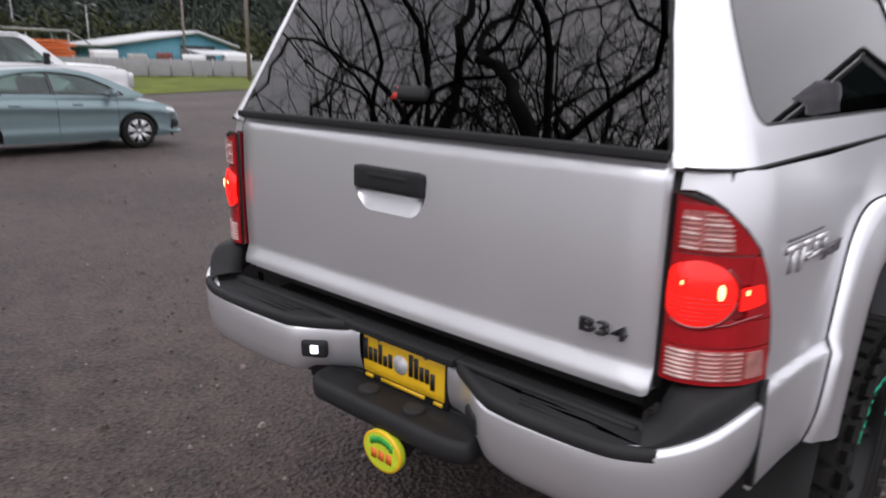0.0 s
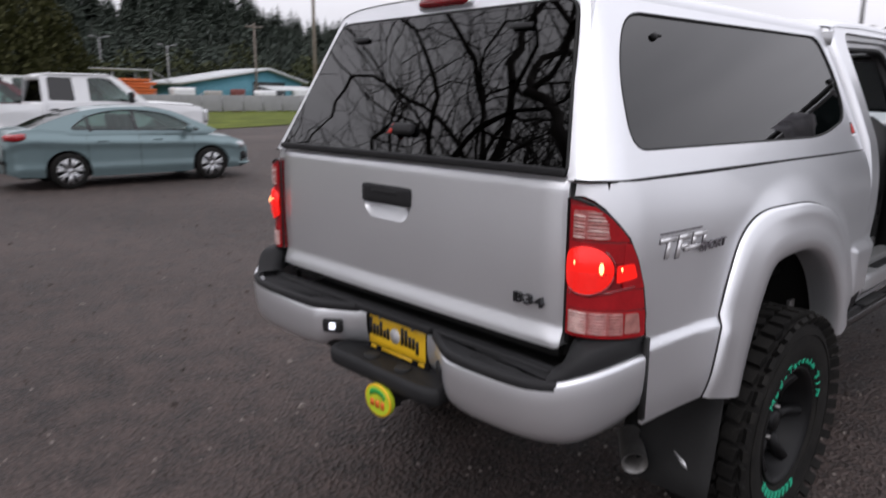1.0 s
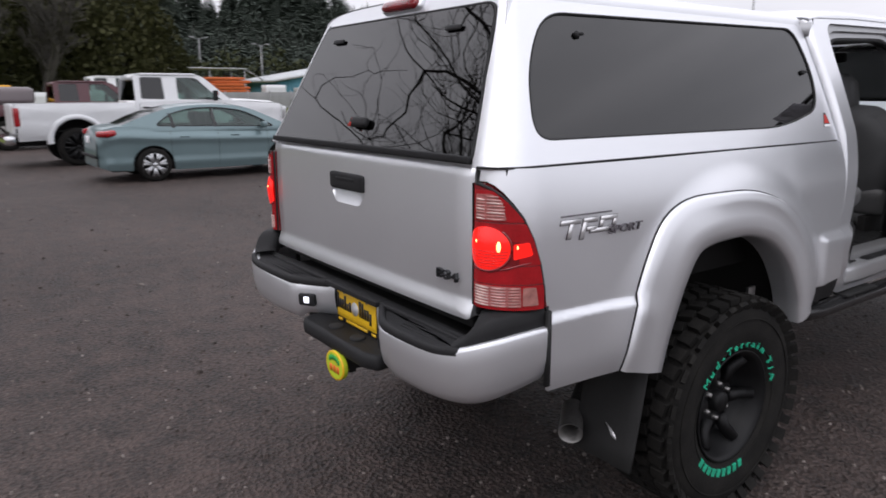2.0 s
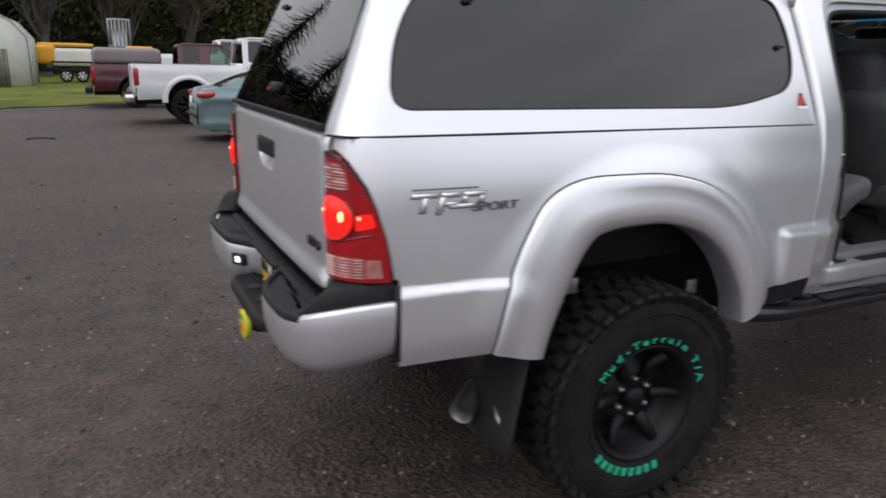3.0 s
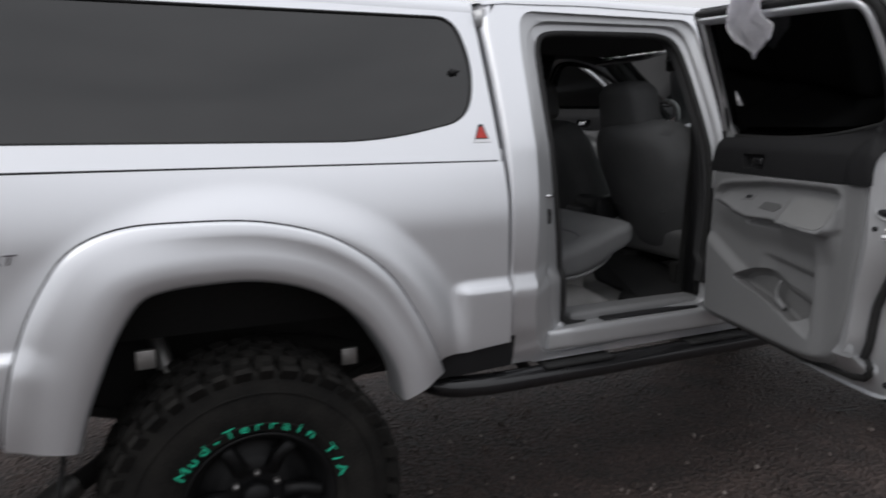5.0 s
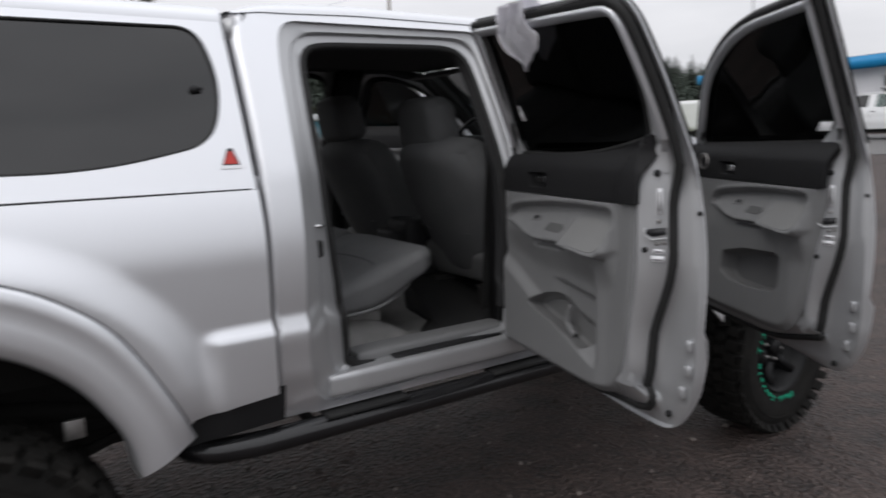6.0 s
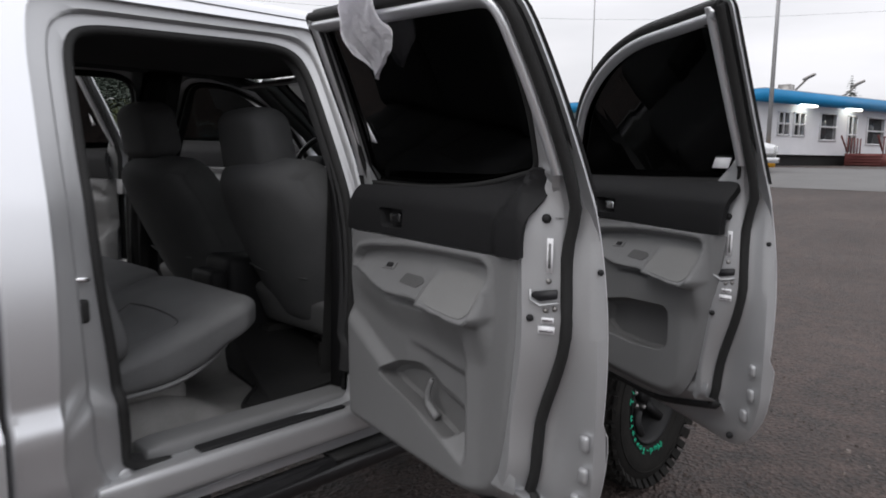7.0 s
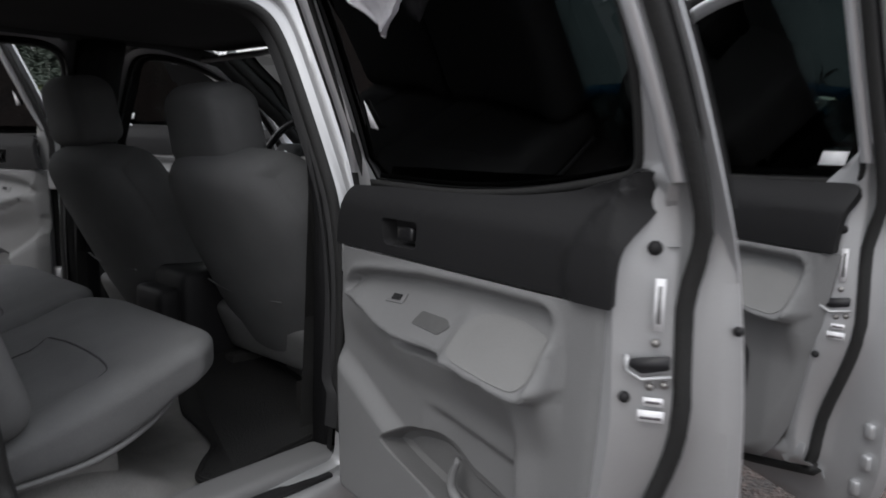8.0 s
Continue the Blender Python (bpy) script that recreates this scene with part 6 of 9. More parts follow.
for x0, w in ((0.338, 0.660), (-0.345, 0.70)):
    bm = bmesh.new()
    def cushion(p, u):
        t = max(0.0, min(1.0, (p.y + 0.26) / 0.52))
        v = (p.z / 0.09 + 1) / 2
        x = p.x * (1 - 0.02 * smoothstep(0.5, 0.0, v))
        y = p.y - 0.050 * smoothstep(0.50, 1.0, abs(u.x)) ** 2 * smoothstep(0.0, 1.0, u.y) - 0.040 * smoothstep(0.45, 0.0, v) * smoothstep(0.2, 1.0, u.y)
        return Vector((x, y, bench_low(t) + (bench_top(t, p.x / (w / 2)) - bench_low(t)) * v))
    soft_box(bm, (x0, 2.475, 0.0), (w, 0.52, 0.18), 0.052, 26, shape=cushion)
    cu = part("cushion", bm, FABRIC, bench, "grey woven cloth cushion")
    e = x0 + w / 2
    bm = bmesh.new()
    tube(bm, spline([(x0 - w / 2 + 0.05, 2.665, 1.022), (x0, 2.695, 1.024), (e - 0.16, 2.672, 1.018), (e - 0.06, 2.600, 0.998), (e - 0.020, 2.50, 0.962), (e - 0.010, 2.40, 0.940), (e - 0.012, 2.26, 0.934)], 4), 0.007, 6)
    part("piping", bm, TRIM_GREY, cu)
    for pts in ([(x0 - 0.15, 2.26), (x0 - 0.148, 2.46), (x0 - 0.12, 2.515), (x0 + 0.16, 2.515), (x0 + 0.185, 2.46), (x0 + 0.19, 2.26)],):
        bm = bmesh.new()
        tube(bm, [(x, y, bench_top((y - 2.215) / 0.52, (x - x0) / (w / 2)) - 0.0015) for x, y, _ in spline([(a, b, 0) for a, b in pts], 5)], 0.0030, 5)
        part("seam", bm, SEAM_CLOTH, cu)
    bm = bmesh.new()
    soft_box(bm, (x0, 2.122, 1.31), (w, 0.20, 0.66), 0.060, 16, rot=(17, 0, 0), shape=lambda p, u: Vector((p.x, p.y + 0.030 * smoothstep(0.45, 0.85, abs(u.x)) * (1 if u.y > 0 else 0) * smoothstep(1.0, 0.2, u.z), p.z)))
    part("backrest", bm, FABRIC, bench)
    bm = bmesh.new()
    soft_box(bm, (x0, 2.075, 1.67), (0.26, 0.09, 0.15), 0.042, 8, rot=(8, 0, 0))
    part("headrest", bm, FABRIC, bench)
bm = bmesh.new()
soft_box(bm, (0, 2.30, 0.870), (1.20, 0.40, 0.13), 0.03, 6)
part("seat_base", bm, CARPET, bench)

# front seats
def front_seat(x0, dy, hz):
    st = thing("front_seat", "grey cloth front seat with padded headrest", "car seat", "two front seats")
    def back(p, u):
        q = p.copy()
        q.x *= 1.06 - 0.20 * smoothstep(0.35, 1.0, u.z) - 0.10 * smoothstep(-0.3, -1.0, u.z)
        q.y -= 0.024 * (1 - u.x ** 2) * (1 if u.y < 0 else 0)
        q.y += 0.050 * abs(u.x) ** 2.5
        q.z -= 0.045 * abs(u.x) ** 2.2 * smoothstep(0.3, 1.0, u.z)
        return q
    bm = bmesh.new()
    soft_box(bm, (x0 + 0.015, 2.985 + dy, 1.258), (0.580, 0.155, 0.64), 0.066, 18, rot=(26, 0, 0), shape=back)
    b = part("backrest", bm, FABRIC_DARK, st, "dark grey cloth seat back")
    rear = lambda z, dx: 2.985 + dy - 0.488 * (z - 1.258) - 0.109 + 0.33 * dx * dx
    bm = bmesh.new()
    tube(bm, spline([(x0 + dx, rear(z, dx), z) for dx, z in ((-0.18, 1.165), (-0.10, 1.150), (0.03, 1.145), (0.17, 1.150))], 5), 0.003, 6)
    part("pocket_seam", bm, FABRIC_DARK, b)
    bm = bmesh.new()
    soft_box(bm, (x0 + 0.01, 3.045 + dy, 1.010), (0.53, 0.085, 0.17), 0.034, 8, rot=(22, 0, 0))
    part("back_panel", bm, SEAT_PLASTIC, b, "lighter grey lower seat-back panel")
    bm = bmesh.new()
    soft_box(bm, (x0 - 0.03, 2.862 + dy, hz), (0.305, 0.135, 0.225), 0.050, 14, rot=(10, 0, 0), shape=lambda p, u: Vector((p.x * (1 - 0.05 * u.z - 0.05 * u.z ** 4), p.y + 0.02 * u.x ** 2, p.z - 0.014 * u.x ** 2 * (1 if u.z > 0 else 0))))
    h = part("headrest", bm, FABRIC_DARK, st)
    for dx in (-0.08, 0.04):
        bm = bmesh.new()
        tube(bm, [(x0 + dx, 2.865 + dy, hz - 0.07), (x0 + dx, 2.872 + dy, hz - 0.16)], 0.007, 8)
        part("headrest_post", bm, CHROME, h)
    bm = bmesh.new()
    soft_box(bm, (x0, 3.285 + dy, 1.045), (0.50, 0.54, 0.17), 0.06, 10, shape=lambda p, u: Vector((p.x, p.y, p.z + 0.025 * u.x ** 2 * (1 if u.z > 0 else 0))))
    part("cushion", bm, FABRIC, st)
    for dx in (-0.18, 0.18):
        part("seat_rail", boxes(((x0 + dx, 3.24 + dy, 0.865), (0.045, 0.50, 0.11)), bevel=0.006), UNDER, st)
    return st


front_seat(0.350, 0.02, 1.605)
front_seat(-0.350, -0.04, 1.650)
console = thing("centre_console", "dark grey centre console between the seats", "console")
bm = bmesh.new()
soft_box(bm, (0, 3.12, 1.00), (0.21, 0.42, 0.36), 0.035, 8)
part("console_box", bm, TRIM_BLACK, console)
bm = bmesh.new()
soft_box(bm, (0, 3.55, 0.96), (0.20, 0.50, 0.22), 0.03, 8)
part("console_tray", bm, TRIM_GREY, console)
bm = bmesh.new()
soft_box(bm, (0, 2.88, 1.03), (0.17, 0.07, 0.20), 0.02, 6)
part("rear_cup_holder", bm, TRIM_BLACK, console)
dash = thing("dashboard", "dark dashboard with grey lower half under the windscreen", "dashboard")
bm = bmesh.new()
soft_box(bm, (0, 3.92, 1.31), (1.46, 0.36, 0.30), 0.09, 10)
part("dash_top", bm, TRIM_BLACK, dash)
bm = bmesh.new()
soft_box(bm, (0, 3.83, 1.10), (1.42, 0.26, 0.24), 0.06, 8)
part("dash_lower", bm, TRIM_GREY, dash)
bm = bmesh.new()
soft_box(bm, (-0.365, 3.76, 1.455), (0.36, 0.16, 0.12), 0.05, 8)
part("instrument_hood", bm, TRIM_BLACK, dash)
bm = bmesh.new()
soft_box(bm, (0, 3.735, 1.27), (0.30, 0.06, 0.30), 0.02, 6)
part("radio_panel", bm, material("radio_grey", (0.18, 0.18, 0.185), rough=0.4, vary=0.1, metal=0.3), dash)
wheel = thing("steering_wheel", "black steering wheel with silver emblem", "steering wheel")
WM = Matrix.Translation((-0.365, 3.63, 1.495)) @ Matrix.Rotation(radians(-28), 4, "X")
bm = bmesh.new()
tube(bm, [(0.185 * math.cos(t), 0, 0.185 * math.sin(t)) for t in [2 * math.pi * k / 36 for k in range(36)]], 0.016, 8, closed=True)
part("rim", bm, BLACK_GLOSS, wheel, m=WM)
bm = bmesh.new()
soft_box(bm, (0, 0.0, -0.01), (0.17, 0.06, 0.15), 0.028, 6)
part("hub", bm, TRIM_BLACK, wheel, m=WM)
for a in (0, 180, 250, 290):
    bm = bmesh.new()
    tube(bm, [(0.06 * math.cos(radians(a)), 0, 0.06 * math.sin(radians(a))), (0.178 * math.cos(radians(a)), 0, 0.178 * math.sin(radians(a)))], 0.013, 6)
    part("spoke", bm, STEEL, wheel, m=WM)
bm = bmesh.new()
revolve(bm, [(-0.030, 0.022), (-0.036, 0.020), (-0.036, 0.0)], (0, 0, 0), "y", 20)
part("emblem", bm, CHROME, wheel, m=WM)
# seat belts on the pillars
for sx in (-1, 1):
    belt = thing("seat_belt", "black seat belt hanging from the door pillar", "seat belt", "seat belts")
    bm = bmesh.new()
    loft(bm, [[Vector((sx * (x - 0.003), y - 0.022, z)), Vector((sx * (x - 0.003), y + 0.022, z))] for x, y, z in ((0.655, 2.96, 1.72), (0.685, 2.95, 1.45), (0.69, 2.93, 1.15), (0.68, 2.92, 0.87))], False, False)
    bmesh.ops.solidify(bm, geom=list(bm.faces), thickness=0.002)
    part("webbing", bm, RUBBER, belt)
    bm = bmesh.new()
    soft_box(bm, (sx * 0.66, 2.96, 1.73), (0.02, 0.05, 0.06), 0.008, 3)
    part("belt_guide", bm, TRIM_BLACK, belt)


# ---- wheels ----
def build_wheel(label):
    """A big all-terrain tyre on a black rim; the outer face looks to +x, the hub at the origin."""
    w = thing("wheel", label, "wheel", "wheels of the silver pickup")
    R = TYRE_R
    bm = bmesh.new()
    prof = [(-0.125, 0.225), (-0.140, 0.250), (-0.150, 0.310), (-0.146, 0.370), (-0.128, 0.405), (-0.110, 0.414), (0.110, 0.414), (0.128, 0.405), (0.146, 0.370), (0.150, 0.310), (0.140, 0.250), (0.125, 0.225)]
    revolve(bm, prof, (0, 0, 0), "x", 64)
    bmesh.ops.recalc_face_normals(bm, faces=bm.faces)
    tyre = part("tyre", bm, TYRE, w, "black mud-terrain tyre with green lettering")
    bm = bmesh.new()
    n = 40
    for k in range(n):
        a = 360 * k / n
        for x0, wd, ln, off, sk in ((-0.098, 0.056, 0.046, 0, 8), (0.098, 0.056, 0.046, 4.5, -8), (-0.034, 0.052, 0.040, 4.5, -14), (0.034, 0.052, 0.040, 0, 14)):
            m = Matrix.Rotation(radians(a + off), 4, "X") @ Matrix.Translation((x0, 0, R - 0.012)) @ Matrix.Rotation(radians(sk), 4, "Z")
            bmesh.ops.create_cube(bm, size=1.0, matrix=m @ Matrix.Diagonal((wd, ln, 0.024, 1)))
        for sx in (-1, 1):
            m = Matrix.Rotation(radians(a + (0 if sx < 0 else 4.5)), 4, "X") @ Matrix.Translation((sx * 0.138, 0, R - 0.036)) @ Matrix.Rotation(radians(sx * 38), 4, "Y")
            bmesh.ops.create_cube(bm, size=1.0, matrix=m @ Matrix.Diagonal((0.016, 0.036 if k % 2 else 0.046, 0.062, 1)))
    part("tread_block", bm, TYRE, tyre, "", False)["kind"] = "stuff"
    bm = bmesh.new()
    for r0 in (0.258, 0.352):
        tube(bm, [(0.149 if r0 > 0.3 else 0.142, r0 * math.cos(t), r0 * math.sin(t)) for t in [2 * math.pi * k / 48 for k in range(48)]], 0.003, 5, closed=True)
    part("sidewall_ring", bm, TYRE, tyre)
    # lettering along arcs
    def arc(text, mid, rad, size, step):
        for i, ch in enumerate(text):
            if ch == " ":
                continue
            a = mid - (i - (len(text) - 1) / 2) * step
            m = Matrix.Translation((0.1425, rad * math.cos(radians(a)), rad * math.sin(radians(a)))) @ Matrix(((0, 0, 1, 0), (1, 0, 0, 0), (0, 1, 0, 0), (0, 0, 0, 1)))
            m = m @ Matrix.Rotation(radians(a - 90), 4, "Z") @ Matrix.Diagonal((1.40, 1, 1, 1))
            lettering("tyre_lettering", ch, size, GREEN_MARK, m, tyre, 0.004)
    arc("Mud-Terrain T/A", 98, 0.253, 0.040, 9.2)
    bm = bmesh.new()
    for k in range(9):
        a = radians(238 + 8.0 * k)
        m = Matrix.Rotation(a, 4, "X") @ Matrix.Translation((0.1425, 0.264, 0)) 
        bmesh.ops.create_cube(bm, size=1.0, matrix=m @ Matrix.Diagonal((0.007, 0.030, 0.022, 1)))
    part("tyre_marking", bm, GREEN_MARK, tyre, "", False)
    bm = bmesh.new()
    prof = [(-0.12, 0.222), (-0.10, 0.205), (0.06, 0.200), (0.100, 0.206), (0.124, 0.224), (0.134, 0.226), (0.136, 0.220), (0.118, 0.208), (0.095, 0.196), (0.070, 0.185), (0.030, 0.172), (0.020, 0.150), (0.040, 0.120), (0.055, 0.095), (0.052, 0.07), (0.050, 0.0)]
    revolve(bm, prof, (0, 0, 0), "x", 48)
    bmesh.ops.recalc_face_normals(bm, faces=bm.faces)
    rim = part("rim", bm, RIM_BLACK, w, "matt black rim")
    for k in range(6):
        a = radians(60 * k + 15)
        bm = bmesh.new()
        pts = [(0.052, 0.085 * math.cos(a), 0.085 * math.sin(a)), (0.060, 0.14 * math.cos(a), 0.14 * math.sin(a)), (0.095, 0.196 * math.cos(a), 0.196 * math.sin(a))]
        tube(bm, pts, [0.028, 0.024, 0.022], 8)
        part("spoke", bm, RIM_BLACK, rim)
        bm = bmesh.new()
        b = radians(60 * k + 45)
        revolve(bm, [(0.0, 0.011), (0.022, 0.010), (0.026, 0.0)], (0.050, 0.070 * math.cos(b), 0.070 * math.sin(b)), "x", 6)
        part("wheel_nut", bm, STEEL, rim)
    bm = bmesh.new()
    revolve(bm, [(0.0, 0.045), (0.030, 0.043), (0.040, 0.034), (0.042, 0.0)], (0.050, 0, 0), "x", 20)
    part("hub_cap", bm, RIM_BLACK, rim)
    return w


TRACK = 0.825
w0 = build_wheel("large mud-terrain wheel with green sidewall lettering on gravel")
w0.matrix_world = Matrix.Translation((TRACK, AXLE_R, HUB_Z)) @ Matrix.Rotation(radians(-18), 4, "X")
copy_thing(w0, Matrix.Translation((TRACK, AXLE_F, HUB_Z)) @ Matrix.Rotation(radians(118), 4, "X"))
copy_thing(w0, Matrix.Translation((-TRACK, AXLE_R, HUB_Z)) @ Matrix.Rotation(radians(180), 4, "Z") @ Matrix.Rotation(radians(40), 4, "X"))
copy_thing(w0, Matrix.Translation((-TRACK, AXLE_F, HUB_Z)) @ Matrix.Rotation(radians(180), 4, "Z") @ Matrix.Rotation(radians(75), 4, "X"))


# ---- ground ----
def ground_z(x, y):
    """The yard is flat round the truck and rises gently towards the office."""
    return 1.22 * smoothstep(7.0, 46.0, y) * smoothstep(-62, -22, x) * (1 - smoothstep(40, 80, x)) * (1 if y < 90 else 1)


GRAVEL = bpy.data.materials.new("wet_gravel")
GRAVEL.use_nodes = True
gn, gl = GRAVEL.node_tree.nodes, GRAVEL.node_tree.links
gb = gn["Principled BSDF"]
gb.inputs["Specular IOR Level"].default_value = 0.42
gco = gn.new("ShaderNodeTexCoord")
def gnoise(scale, detail=5.0, kind="ShaderNodeTexNoise"):
    t = gn.new(kind)
    t.inputs["Scale"].default_value = scale
    if kind == "ShaderNodeTexNoise":
        t.inputs["Detail"].default_value = detail
    gl.new(gco.outputs["Object"], t.inputs["Vector"])
    return t
g1, g2, g3, gv = gnoise(0.35), gnoise(5.0), gnoise(38.0, 4.0), gnoise(45.0, kind="ShaderNodeTexVoronoi")
gr = gn.new("ShaderNodeValToRGB")
gr.color_ramp.elements[0].position, gr.color_ramp.elements[0].color = 0.405, (0.0160, 0.0112, 0.0098, 1)
gr.color_ramp.elements[1].position, gr.color_ramp.elements[1].color = 0.605, (0.098, 0.070, 0.0615, 1)
gm = gn.new("ShaderNodeMath"); gm.operation = "MULTIPLY_ADD"; gm.inputs[1].default_value = 0.22
gm2 = gn.new("ShaderNodeMath"); gm2.operation = "MULTIPLY_ADD"; gm2.inputs[1].default_value = 0.34
gm3 = gn.new("ShaderNodeMath"); gm3.operation = "MULTIPLY"; gm3.inputs[1].default_value = 0.44
gl.new(g3.outputs["Fac"], gm3.inputs[0])
gl.new(g2.outputs["Fac"], gm2.inputs[0]); gl.new(gm3.outputs[0], gm2.inputs[2])
gl.new(g1.outputs["Fac"], gm.inputs[0]); gl.new(gm2.outputs[0], gm.inputs[2])
gl.new(gm.outputs[0], gr.inputs["Fac"])
gl.new(gr.outputs["Color"], gb.inputs["Base Color"])
grr = gn.new("ShaderNodeMapRange"); grr.inputs["To Min"].default_value, grr.inputs["To Max"].default_value = 0.52, 0.86
gl.new(g2.outputs["Fac"], grr.inputs["Value"]); gl.new(grr.outputs["Result"], gb.inputs["Roughness"])
gbp = gn.new("ShaderNodeBump"); gbp.inputs["Strength"].default_value, gbp.inputs["Distance"].default_value = 1.0, 0.02
gadd = gn.new("ShaderNodeMath"); gadd.operation = "ADD"
gl.new(gv.outputs["Distance"], gadd.inputs[0]); gl.new(g3.outputs["Fac"], gadd.inputs[1])
gl.new(gadd.outputs[0], gbp.inputs["Height"]); gl.new(gbp.outputs["Normal"], gb.inputs["Normal"])
GRASS = material("grass", (0.048, 0.066, 0.013), rough=0.9, spec=0.1, vary=0.45, scale=0.5, grain=30, bump=0.8, bump_scale=40, tint2=(0.105, 0.125, 0.022))
ROAD = material("worn_asphalt", (0.125, 0.122, 0.120), rough=0.8, vary=0.2, scale=0.6, grain=80, bump=0.3, bump_scale=120)

bm = bmesh.new()
xs = [-900, -400, -200, -120] + [-90 + 3 * i for i in range(61)] + [120, 200, 400, 900]
ys = [-900, -400, -200, -100] + [-60 + 3 * i for i in range(61)] + [150, 220, 400, 900]
gvx = [[bm.verts.new((x, y, ground_z(x, y))) for x in xs] for y in ys]
for j in range(len(ys) - 1):
    for i in range(len(xs) - 1):
        bm.faces.new((gvx[j][i], gvx[j][i + 1], gvx[j + 1][i + 1], gvx[j + 1][i]))
tagged(part("ground", bm, GRAVEL), "dark wet gravel and worn asphalt yard", "ground", kind="structure")

lawn = [(-31, 60), (-31, 14), (-29, 8), (-26, 3), (-23.5, -1.5), (-21.5, -5), (-22, -14), (-30, -40), (-90, -40), (-110, 60)]
tagged(part("lawn", panel(lawn, lambda x, y: (x, y, ground_z(x, y) + 0.03), step=6.0), GRASS), "rough mown grass strip beside the yard", "grass", kind="structure")
rd = [(-40, 27), (40, 26), (60, 39), (-60, 41)]
tagged(part("road", panel(rd, lambda x, y: (x, y, ground_z(x, y) + 0.012), step=3.0), ROAD), "pale grey asphalt drive in front of the office", "road", kind="structure")

# loose stones on the yard
bm = bmesh.new()
rng = random.Random(5)
verts, faces = [], []
def stone(x, y, r, z0=0.0):
    b = len(verts)
    a0 = rng.random() * 6.28
    hgt = r * rng.uniform(0.5, 0.9)
    for k in range(5):
        a = a0 + k * 1.2566
        q = r * rng.uniform(0.7, 1.15)
        verts.append((x + q * math.cos(a), y + q * math.sin(a), z0 - 0.002))
    for k in range(5):
        a = a0 + k * 1.2566 + 0.3
        q = r * rng.uniform(0.35, 0.7)
        verts.append((x + q * math.cos(a), y + q * math.sin(a), z0 + hgt))
    for k in range(5):
        j = (k + 1) % 5
        faces.append((b + k, b + j, b + 5 + j, b + 5 + k))
    faces.append((b + 5, b + 6, b + 7, b + 8, b + 9))
for _ in range(42000):
    d = 0.6 + 17 * rng.random() ** 1.3
    a = rng.uniform(0, 2 * math.pi)
    stone(1.0 + d * math.cos(a), 0.5 + d * math.sin(a), 0.003 + 0.011 * rng.random() ** 4)
for _ in range(4600):
    d = 1.0 + 19 * rng.random() ** 0.8
    a = rng.uniform(0, 2 * math.pi)
    stone(1.0 + d * math.cos(a), 0.5 + d * math.sin(a), 0.009 + 0.016 * rng.random() ** 2)
me = bpy.data.meshes.new("gravel")
me.from_pydata(verts, [], faces)
STONE = bpy.data.materials.new("loose_stone")
STONE.use_nodes = True
sn, sl_ = STONE.node_tree.nodes, STONE.node_tree.links
si, sr = sn.new("ShaderNodeNewGeometry"), sn.new("ShaderNodeValToRGB")
sr.color_ramp.elements[0].color, sr.color_ramp.elements[1].color = (0.038, 0.029, 0.025, 1), (0.26, 0.225, 0.205, 1)
sr.color_ramp.elements.new(0.72).color = (0.088, 0.068, 0.060, 1)
sl_.new(si.outputs["Random Per Island"], sr.inputs["Fac"])
sl_.new(sr.outputs["Color"], sn["Principled BSDF"].inputs["Base Color"])
sn["Principled BSDF"].inputs["Roughness"].default_value = 0.8
me.materials.append(STONE)
tagged(new("gravel", me), "loose grey and brown gravel stones on the yard", "gravel", kind="stuff")


# ---- other vehicles ----
PAINT_TEAL = material("teal_grey_paint", (0.168, 0.240, 0.252), rough=0.32, metal=0.45, vary=0.04, scale=2, grain=700, coat=0.6)
PAINT_WHITE = material("white_paint", (0.74, 0.75, 0.76), rough=0.35, vary=0.04, scale=2, grain=300, coat=0.5)
PAINT_MAROON = material("maroon_paint", (0.075, 0.012, 0.018), rough=0.35, vary=0.1, scale=2, grain=400, coat=0.5)
PAINT_GREY = material("brown_grey_paint", (0.12, 0.095, 0.10), rough=0.4, vary=0.06, scale=2, coat=0.4)
ALLOY = material("alloy_rim", (0.55, 0.56, 0.57), rough=0.28, metal=0.85, vary=0.06, scale=10)


